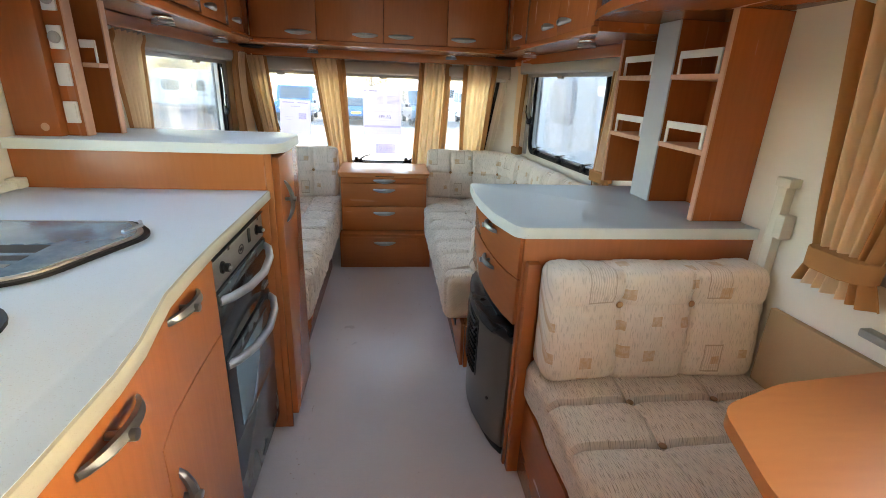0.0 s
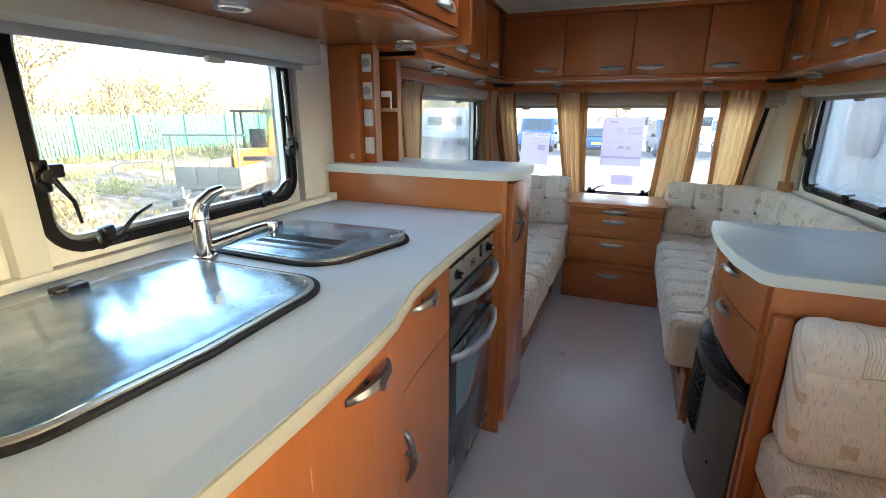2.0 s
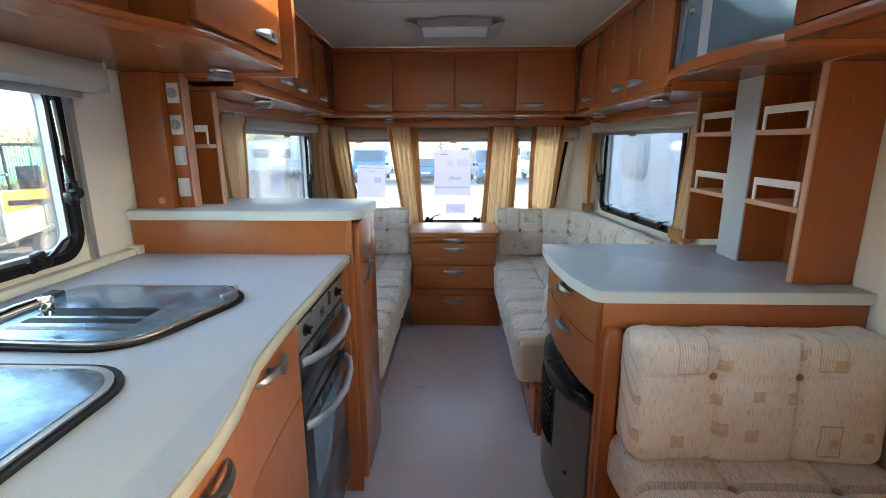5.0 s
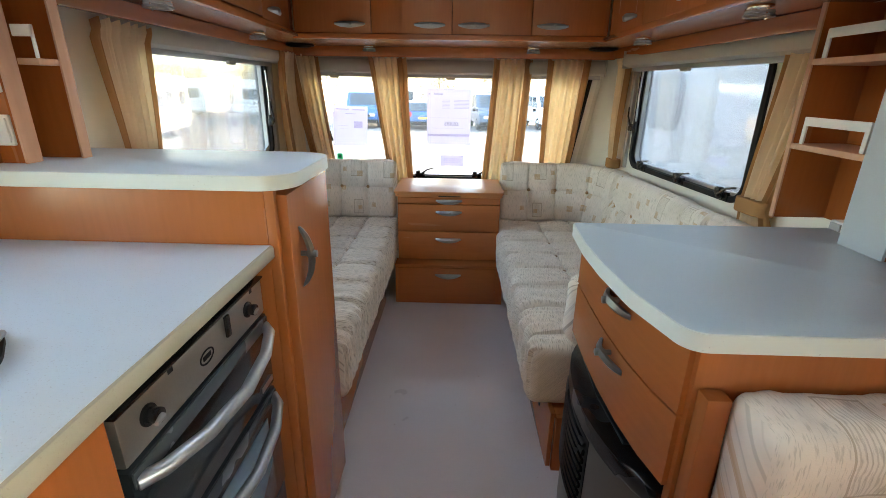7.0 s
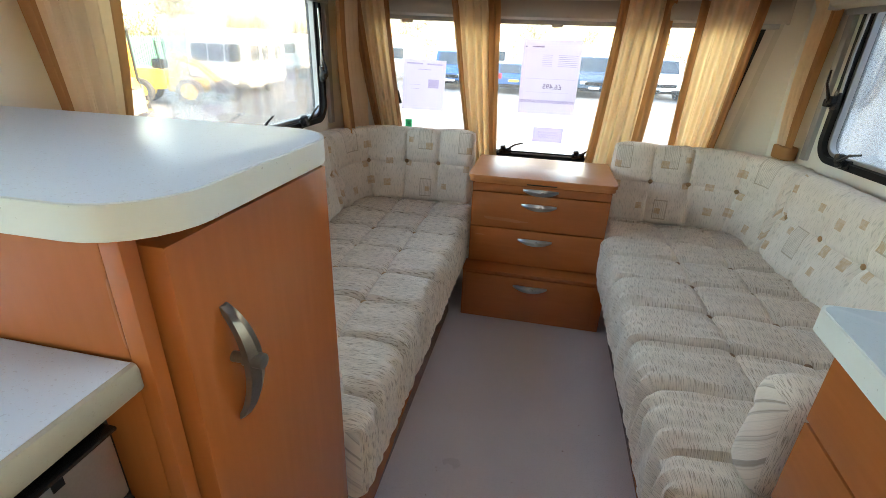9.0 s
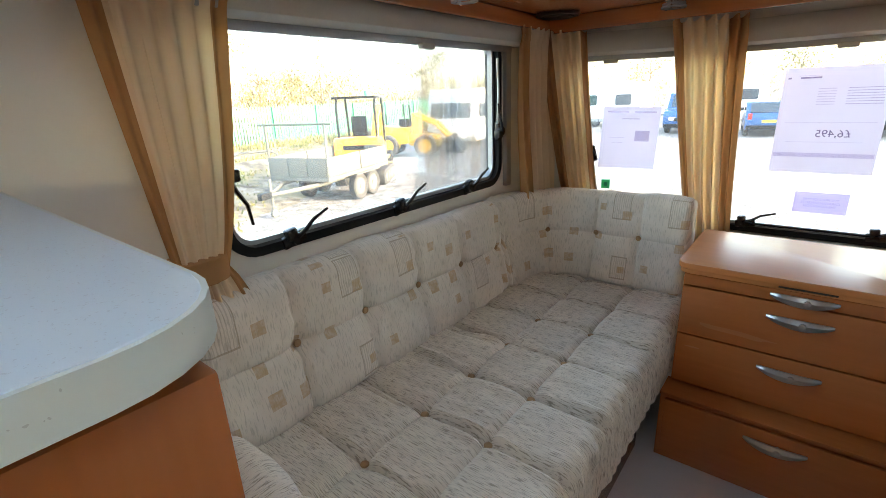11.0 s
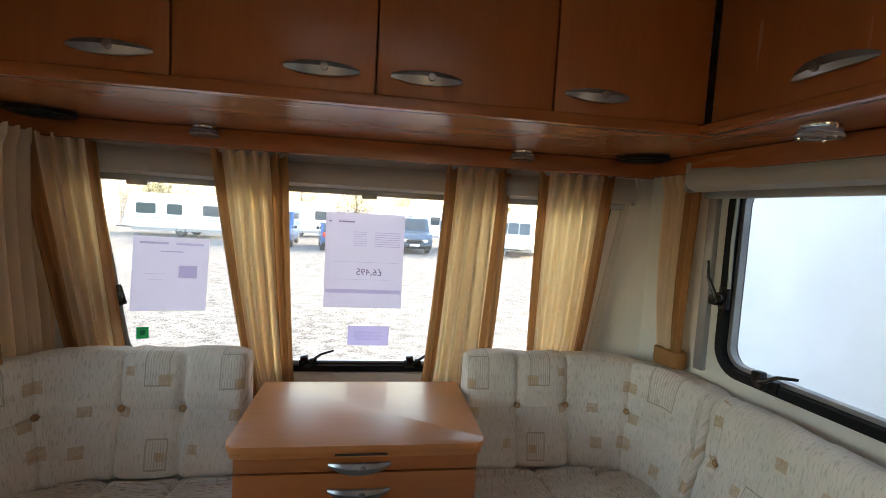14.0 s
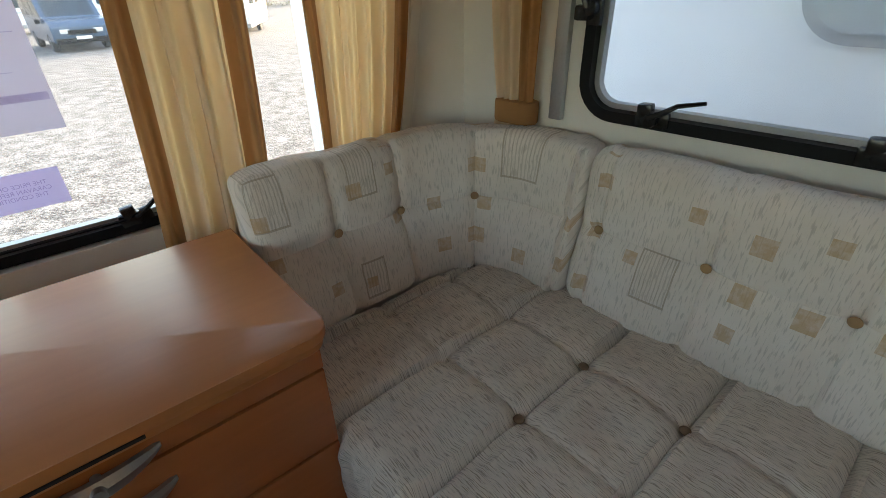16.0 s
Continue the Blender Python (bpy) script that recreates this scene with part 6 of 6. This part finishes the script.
base_trees = [tree("tree", (-29, 6, GZ), 5.8, 2.6, 1500, GOLD_LEAF, 1, 0.10), tree("tree", (-31, 16, GZ), 6.8, 2.9, 1000, GOLD_LEAF, 2, 0.09), tree("tree", (-28.5, 24, GZ), 4.8, 2.5, 1200, GREEN_LEAF, 3, 0.10, "half-bare tree with dull green leaves")]
rnd = random.Random(5)
for i in range(22):
    x, y = (-27.5 - rnd.uniform(0, 12), -4 + i * 3.4) if i < 13 else (-26 + (i - 13) * 6 + rnd.uniform(-1, 1), 52 + rnd.uniform(0, 8))
    copy_thing(base_trees[i % 3], Matrix.Translation((x, y, GZ)) @ pose(0, 0, 0, 0, 0, rnd.uniform(0, 360)) @ Matrix.Scale(rnd.uniform(0.75, 1.25), 4))


def thicket(rnd):
    if rnd.random() < 0.62:
        return -25.5 - abs(rnd.gauss(0, 3)), rnd.uniform(-10, 52), GZ + rnd.uniform(0, 4.8) * rnd.uniform(0.4, 1)
    return rnd.uniform(-40, 40), 56 + rnd.uniform(0, 6), GZ + rnd.uniform(0, 4.6) * rnd.uniform(0.5, 1)


scatter("thicket", GOLD_LEAF, 95000, thicket, 0.16, "tangled golden thicket of brambles and saplings behind the fence", "thicket", 21, 1.0)
scatter("hedge", GREEN_LEAF, 6000, thicket, 0.18, "dull green scrub among the saplings", "thicket", 22, 1.0)


# ---------------------------------------------------------------- vehicles
def wheel(parent, m, r, w, rimmat=None):
    """A tyre with a rim, its axle along local x."""
    prof = [(w * 0.42, r * 0.62), (w * 0.5, r * 0.75), (w * 0.5, r * 0.92), (w * 0.36, r), (-w * 0.36, r), (-w * 0.5, r * 0.92), (-w * 0.5, r * 0.75), (-w * 0.42, r * 0.62)]
    bm = bmesh.new()
    n = 28
    rings = [[bm.verts.new((x, q * math.cos(a), q * math.sin(a))) for x, q in prof] for a in (2 * math.pi * i / n for i in range(n))]
    for i in range(n):
        a, b = rings[i], rings[(i + 1) % n]
        for j in range(len(prof) - 1):
            bm.faces.new((a[j], a[j + 1], b[j + 1], b[j]))
    wh = part("wheel", moved(bm, m), TYRE, parent, "black tyre")
    part("rim", moved(join(disc((-w * 0.40, 0, 0), (1, 0, 0), r * 0.64, w * 0.8, 24, 0.01), disc((-w * 0.5, 0, 0), (1, 0, 0), r * 0.2, w, 12)), m), rimmat or GALV, wh, "pale rim")


def at_pose(x, y, turn):
    return pose(x, y, GZ, 0, 0, turn)


def trailer():
    m = at_pose(-9.2, 9.3, 197)     # local +y points along the drawbar
    t = thing("trailer", m.translation, "grey twin-axle drop-side trailer with a ladder rack", "trailer")

    def p(name, bm, mat, label=""):
        return part(name, moved(bm, m), mat, t, label)

    p("bed", box(-0.78, 0.78, -1.35, 1.35, 0.62, 0.70, 0.008), GALV)
    for x in (-0.78, 0.74):
        for y0, y1 in ((-1.34, -0.02), (0.02, 1.34)):
            p("side_board", box(x, x + 0.04, y0, y1, 0.71, 1.12, 0.006), GALV)
    for y in (-1.35, 1.31):
        for x0, x1 in ((-0.73, -0.26), (-0.24, 0.24), (0.26, 0.73)):
            p("end_board", box(x0, x1, y, y + 0.04, 0.71, 1.12, 0.006), GALV)
    for x in (-0.78, 0.76):
        for y in (-1.3, 1.3):
            p("post", tube([(x + 0.01, y, 0.6), (x + 0.01, y, 1.85 if y > 0 else 1.2)], 0.028, 8), GALV)
    p("rack_bar", tube([(-0.95, 1.3, 1.82), (0.95, 1.3, 1.82)], 0.025, 8), GALV)
    for x in (-0.5, 0.5):
        p("chassis_rail", tube([(x, -1.3, 0.55), (x, 1.3, 0.55), (0, 2.35, 0.5)], 0.045, 6), GALV)
    p("coupling", box(-0.06, 0.06, 2.3, 2.6, 0.45, 0.58, 0.02), BLACK)
    p("jockey_wheel", join(tube([(0.1, 2.15, 0.05), (0.1, 2.15, 0.8)], 0.03, 8), disc((0.06, 2.15, 0.09), (1, 0, 0), 0.09, 0.06, 16)), GALV)
    for x in (-0.72, 0.72):
        p("mudguard", box(x - 0.14, x + 0.14, -0.75, 0.35, 0.60, 0.63, 0.01), GALV)
        for y in (-0.5, 0.1):
            wheel(t, m @ Matrix.Translation((x, y, 0.31)), 0.31, 0.17)


def excavator():
    m = at_pose(-10.2, 11.25, 35)
    t = thing("mini_excavator", m.translation, "orange and yellow mini excavator with a roll cage", "excavator")

    def p(name, bm, mat, label=""):
        return part(name, moved(bm, m), mat, t, label)

    for x in (-0.55, 0.55):
        tr = p("track", prism(rounded([(-0.9, 0.0), (0.9, 0.0), (0.9, 0.42), (-0.9, 0.42)], 0.2), x - 0.15, x + 0.15, "x", 0.02), TYRE, "black rubber track")
        for y in (-0.6, -0.2, 0.2, 0.6):
            part("roller", moved(disc((x - 0.16, y, 0.2), (1, 0, 0), 0.13, 0.32, 16), m), GALV, tr)
    p("undercarriage", box(-0.4, 0.4, -0.5, 0.5, 0.2, 0.55, 0.03), BLACK)
    p("engine_cover", prism(rounded([(-0.95, 0.6), (0.2, 0.6), (0.2, 1.05), (-0.3, 1.3), (-0.95, 1.3)], [0.15, 0.03, 0.05, 0.1, 0.15]), -0.6, 0.6, "x", 0.04), ORANGE, "orange engine cover")
    p("name_strip", box(-0.35, 0.35, -0.965, -0.955, 1.0, 1.12), BLACK, "dark lettered strip")
    p("deck", box(-0.6, 0.6, 0.15, 0.8, 0.58, 0.66, 0.02), YELLOW)
    p("seat", join(box(-0.22, 0.22, -0.25, 0.2, 1.3, 1.42, 0.04), box(-0.22, 0.22, -0.35, -0.25, 1.4, 1.85, 0.04)), BLACK, "black seat")
    for x in (-0.52, 0.52):
        p("cage_post", tube([(x, -0.6, 1.28), (x, -0.62, 2.1), (x, -0.5, 2.3)], 0.035, 8), BLACK)
        p("cage_post", tube([(x, 0.55, 0.66), (x, 0.5, 1.6), (x, 0.42, 2.3)], 0.035, 8), BLACK)
    p("canopy", prism(rounded([(-0.62, -0.72), (0.62, -0.72), (0.62, 0.6), (-0.62, 0.6)], 0.1), 2.3, 2.36, "z", 0.02), BLACK, "dark canopy")
    p("beacon", disc((0.3, -0.5, 2.36), (0, 0, 1), 0.06, 0.14, 14, 0.02), FENCE_GREEN, "green beacon")
    boom = [(0.15, 0.75, 0.8), (0.15, 1.3, 1.75), (0.15, 2.0, 2.05)]
    p("boom", tube(boom, 0.12, 8, 0.09), YELLOW, "yellow boom")
    p("dipper", tube([(0.15, 2.0, 2.05), (0.15, 2.35, 1.2), (0.15, 2.3, 0.7)], 0.09, 8, 0.07), YELLOW)
    p("bucket", prism(rounded([(1.95, 0.15), (2.45, 0.1), (2.5, 0.6), (2.15, 0.65)], 0.08), -0.1, 0.4, "x", 0.02), BLACK)
    p("ram", tube([(0.15, 0.9, 0.75), (0.15, 1.3, 1.55)], 0.045, 8), GALV)
    p("blade", box(-0.65, 0.65, 1.05, 1.12, 0.05, 0.4, 0.02), YELLOW)


def loader():
    m = at_pose(-13.1, 16.6, -62) @ Matrix.Scale(0.84, 4)
    t = thing("loader", m.translation, "yellow site loader with big wheels and a raised arm", "loader")

    def p(name, bm, mat, label=""):
        return part(name, moved(bm, m), mat, t, label)

    p("rear_body", prism(rounded([(-1.7, 0.6), (-0.1, 0.6), (-0.1, 1.35), (-1.6, 1.45)], 0.1), -0.62, 0.62, "x", 0.05), YELLOW)
    p("front_frame", prism(rounded([(-0.1, 0.5), (1.4, 0.45), (1.3, 0.95), (-0.1, 1.05)], 0.06), -0.45, 0.45, "x", 0.04), YELLOW)
    p("seat", box(-0.25, 0.25, -0.6, -0.15, 1.35, 1.75, 0.05), BLACK, "black seat")
    for x in (-0.55, 0.55):
        p("roll_bar", tube([(x, -0.2, 1.3), (x, -0.25, 2.4)], 0.04, 8), BLACK)
        p("lift_arm", tube([(x * 0.8, 0.2, 1.9), (x * 0.8, 1.2, 1.5), (x * 0.8, 1.9, 0.8)], 0.08, 8), YELLOW)
    p("roll_bar", tube([(-0.55, -0.25, 2.4), (0.55, -0.25, 2.4)], 0.04, 8), BLACK)
    p("tower", box(-0.35, 0.35, 0.05, 0.4, 1.0, 2.0, 0.04), YELLOW)
    p("bucket", prism(rounded([(1.75, 0.2), (2.6, 0.15), (2.3, 0.55), (2.0, 0.95), (1.8, 0.9)], 0.05), -0.9, 0.9, "x", 0.02), BLACK)
    p("exhaust", tube([(0.3, -1.2, 1.4), (0.3, -1.2, 2.0)], 0.04, 8), BLACK)
    for x in (-0.72, 0.72):
        for y in (-1.1, 0.75):
            wheel(t, m @ Matrix.Translation((x, y, 0.52)), 0.52, 0.36, YELLOW)


def car(name, x, y, turn, paint, prof, width, glasses, label, front=False):
    """A road vehicle: body from its side outline, panes, lamps, plate and wheels. Local +y is its nose."""
    m = at_pose(x, y, turn)
    t = thing(name, m.translation, label, "van" if "van" in name else "car", "parked vehicles")

    def p(nm, bm, mat, lab=""):
        return part(nm, moved(bm, m), mat, t, lab)

    w = width / 2
    p("body", prism(rounded(prof, 0.09, 4), -w, w, "x", 0.07, 3), paint)
    for (y0, z0), (y1, z1), inset_, depth in glasses["ends"]:
        d = Vector((y1 - y0, z1 - z0)).normalized()
        n = Vector((d.y, -d.x)) * depth
        quad = [(y0 + n.x, z0 + n.y), (y1 + n.x, z1 + n.y), (y1 - n.x, z1 - n.y), (y0 - n.x, z0 - n.y)]
        p("windscreen", prism(quad, -w + inset_, w - inset_, "x"), CAR_GLASS, "dark glass")
    for a in glasses["sides"]:
        for s in (-1, 1):
            p("side_window", prism(rounded(a, 0.05, 3), s * (w - 0.01), s * (w + 0.012), "x"), CAR_GLASS, "dark glass")
    y_front, y_rear = max(q[0] for q in prof), min(q[0] for q in prof)
    for s in (-1, 1):
        p("headlamp", box(s * (w - 0.42) - 0.16, s * (w - 0.42) + 0.16, y_front - 0.10, y_front + 0.012, 0.66, 0.82, 0.03), LAMP_CLEAR, "clear headlamp")
        p("tail_lamp", box(s * (w - 0.16) - 0.08, s * (w - 0.16) + 0.08, y_rear - 0.012, y_rear + 0.1, 0.75, 1.0, 0.02), LAMP_RED, "red tail lamp")
        p("mirror", box(s * (w + 0.10) - 0.08, s * (w + 0.10) + 0.08, y_front - 1.4, y_front - 1.3, 1.0, 1.16, 0.03), BLACK)
    p("bumper", box(-w + 0.05, w - 0.05, y_front - 0.03, y_front + 0.03, 0.32, 0.5, 0.02), BLACK)
    p("grille", box(-w + 0.5, w - 0.5, y_front - 0.02, y_front + 0.016, 0.62, 0.78, 0.01), BLACK)
    p("bumper", box(-w + 0.05, w - 0.05, y_rear - 0.03, y_rear + 0.03, 0.32, 0.5, 0.02), BLACK)
    p("number_plate", box(-0.26, 0.26, y_rear - 0.022, y_rear, 0.62, 0.73), PLATE_Y, "yellow number plate")
    p("number_plate", box(-0.26, 0.26, y_front + 0.02, y_front + 0.04, 0.45, 0.56), WHITE_PLASTIC, "white number plate")
    length = y_front - y_rear
    for s in (-1, 1):
        for yy in (y_front - length * 0.19, y_rear + length * 0.20):
            wheel(t, m @ Matrix.Translation((s * (w - 0.10), yy, 0.33)), 0.33, 0.22)
    return t


HATCH = [(-2.1, 0.3), (2.1, 0.3), (2.15, 0.72), (1.95, 0.86), (1.05, 0.98), (0.35, 1.42), (-1.5, 1.46), (-2.0, 1.0), (-2.12, 0.85)]
HATCH_G = {"ends": [((1.0, 1.0), (0.4, 1.38), 0.15, 0.02), ((-1.56, 1.42), (-1.98, 1.03), 0.15, 0.02)], "sides": [[(0.8, 1.0), (0.3, 1.36), (-0.3, 1.38), (-0.3, 1.0)], [(-0.4, 1.0), (-0.4, 1.38), (-1.4, 1.38), (-1.7, 1.02)]]}
VAN = [(-2.4, 0.35), (2.4, 0.35), (2.45, 0.9), (2.2, 1.1), (1.55, 1.2), (0.95, 1.93), (-2.3, 1.97), (-2.42, 1.5)]
VAN_G = {"ends": [((1.5, 1.24), (1.0, 1.85), 0.16, 0.02), ((-2.40, 1.62), (-2.43, 1.15), 0.2, 0.02)], "sides": [[(1.35, 1.22), (0.9, 1.8), (0.2, 1.82), (0.2, 1.22)], [(0.1, 1.25), (0.1, 1.82), (-1.0, 1.84), (-1.0, 1.25)], [(-1.1, 1.25), (-1.1, 1.84), (-2.2, 1.84), (-2.2, 1.25)]]}
car("blue_hatchback", -2.05, 29.0, 8, BLUE_CAR, HATCH, 1.75, HATCH_G, "dark blue hatchback parked with its tail to the caravan")
car("camper_van", -5.4, 30.2, 183, BLUE_CAR, VAN, 1.95, VAN_G, "dark blue van parked facing the caravan")
car("panel_van", 2.0, 29.6, 186, DARK_CAR, VAN, 1.95, VAN_G, "dark metallic van parked facing the caravan")
car("motorhome_van", 5.6, 30.6, 186, OUTSIDE, VAN, 2.0, VAN_G, "white van parked beside the dark van")


def caravan(x, y, turn, length, label, h=2.0):
    """A touring caravan: rounded body, windows at its sides and ends, wheels and drawbar. Local +y is its front."""
    m = at_pose(x, y, turn)
    t = thing("touring_caravan", m.translation, label, "caravan", "white caravans")

    def p(nm, bm, mat, lab=""):
        return part(nm, moved(bm, m), mat, t, lab)

    l = length / 2
    p("body", prism(rounded([(-l, 0.5), (l - 0.1, 0.5), (l + 0.1, 1.1), (l - 0.25, 2.55), (-l + 0.1, 2.6), (-l - 0.02, 1.4)], [0.12, 0.15, 0.5, 0.35, 0.25, 0.3], 6), -1.12, 1.12, "x", 0.06, 3), OUTSIDE, "white body")
    p("skirt", box(-1.08, 1.08, -l + 0.2, l - 0.3, 0.32, 0.52, 0.02), GREY_PLASTIC)
    for s in (-1, 1):
        for y0, y1 in ((l - 1.75, l - 0.6), (-0.3, 0.6), (-l + 0.5, -l + 1.5)):
            wnd = p("window", moved(fill(rrect(y0, y1, 1.32, 1.95, 0.1), 0, 0.02), Matrix(((0, 0, s, s * 1.115), (1, 0, 0, 0), (0, 1, 0, 0), (0, 0, 0, 1)))), CAR_GLASS, "dark window")
        wheel(t, m @ Matrix.Translation((s * 0.98, -0.2, 0.33)), 0.33, 0.2)
        p("stripe", box(s * 1.119 - 0.003, s * 1.119 + 0.003, -l + 0.3, l - 0.4, 1.05, 1.12), GREY_STRIP)
    for x0, x1 in ((-0.95, -0.35), (-0.30, 0.30), (0.35, 0.95)):
        p("front_window", moved(fill(rrect(x0, x1, -0.33, 0.33, 0.08), 0, 0.03), Matrix.Translation((0, l - 0.015, 1.65)) @ pose(0, 0, 0, 80, 0, 180)), CAR_GLASS, "dark window")
    p("drawbar", tube([(-0.4, l, 0.45), (0, l + 1.2, 0.42)], 0.05, 8), GALV)
    p("drawbar", tube([(0.4, l, 0.45), (0, l + 1.2, 0.42)], 0.05, 8), GALV)
    p("gas_locker", box(-0.75, 0.75, l - 0.05, l + 0.45, 0.5, 0.95, 0.08), OUTSIDE)
    return t


caravan(-13.6, 21.6, 194, 5.4, "white touring caravan parked by the yard machines")
caravan(-11.6, 33.5, 85, 6.0, "white touring caravan in the far row")
caravan(-5.6, 38.0, 95, 5.6, "white touring caravan in the far row")
caravan(2.9, 40.0, 88, 6.2, "white touring caravan in the far row")
caravan(9.4, 30.5, 150, 5.8, "white touring caravan parked at the side of the yard")
caravan(-20.0, 36.0, 75, 6.0, "white touring caravan in the far row")
trailer()
excavator()
loader()

# hoop barrier beside the fence
solo("hoop_barrier", tube([(-14.0, 9.3, GZ), (-14.0, 9.3, GZ + 0.75), (-13.9, 9.5, GZ + 0.85), (-13.6, 10.3, GZ + 0.85), (-13.5, 10.5, GZ + 0.75), (-13.5, 10.5, GZ)], 0.04, 8), GALV, "white tubular hoop barrier on the bank", "barrier")


# ---------------------------------------------------------------- the next caravan, close alongside
def neighbour():
    t = thing("neighbour_caravan", (3.4, 2.4, GZ), "white caravan standing close alongside", "caravan")
    NX = 1.80
    pr = rounded([(NX, -0.5), (NX + 2.2, -0.5), (NX + 2.2, 2.12), (NX, 2.12)], [0.05, 0.05, 0.18, 0.18])
    part("body", prism(pr, 1.25, 6.8, "y", 0.05, 3), OUTSIDE, t, "white body")
    part("skirt", box(NX + 0.03, NX + 2.17, 1.4, 6.6, GZ + 0.2, -0.51, 0.02), GREY_PLASTIC, t)
    side = Matrix(((0, 0, -1, NX), (1, 0, 0, 0), (0, 1, 0, 0), (0, 0, 0, 1)))
    for y0, y1 in ((2.50, 3.52), (4.75, 5.40)):
        lp = rrect(y0, y1, 0.94, 1.40, 0.14)
        w = part("window", moved(fill(inset(lp, 0.03), 0.0, 0.03), side), NEIGHBOUR_PANE, t, "pale acrylic window")
        part("seal", moved(ring(lp, inset(lp, 0.035), -0.005, 0.02), side), GREY_PLASTIC, w, "grey rubber seal")
    part("awning_rail", box(NX - 0.012, NX, 1.5, 6.5, 1.80, 1.83, 0.003), GALV, t)
    for y in (3.0, 4.0):
        wheel(t, pose(NX + 0.13, y, GZ + 0.33), 0.33, 0.2)


neighbour()


# ---------------------------------------------------------------- crumbs and grit on the floor
rnd = random.Random(8)
crumbs = bmesh.new()
for i in range(70):
    x, y = rnd.uniform(-0.29, 0.42), rnd.uniform(0.5, 3.4)
    if i % 2:
        x = -0.30 + abs(rnd.gauss(0, 0.05))
        y = rnd.uniform(1.2, 2.0)
    s = rnd.uniform(0.0008, 0.0024)
    b = bmesh.ops.create_icosphere(crumbs, subdivisions=1, radius=s)
    bmesh.ops.translate(crumbs, verts=b["verts"], vec=(x, y, s * 0.6))
grit = part("grit", crumbs, DARK_BUTTON)
tagged(grit, "tiny dark crumbs scattered on the vinyl floor", "crumbs", kind="stuff")
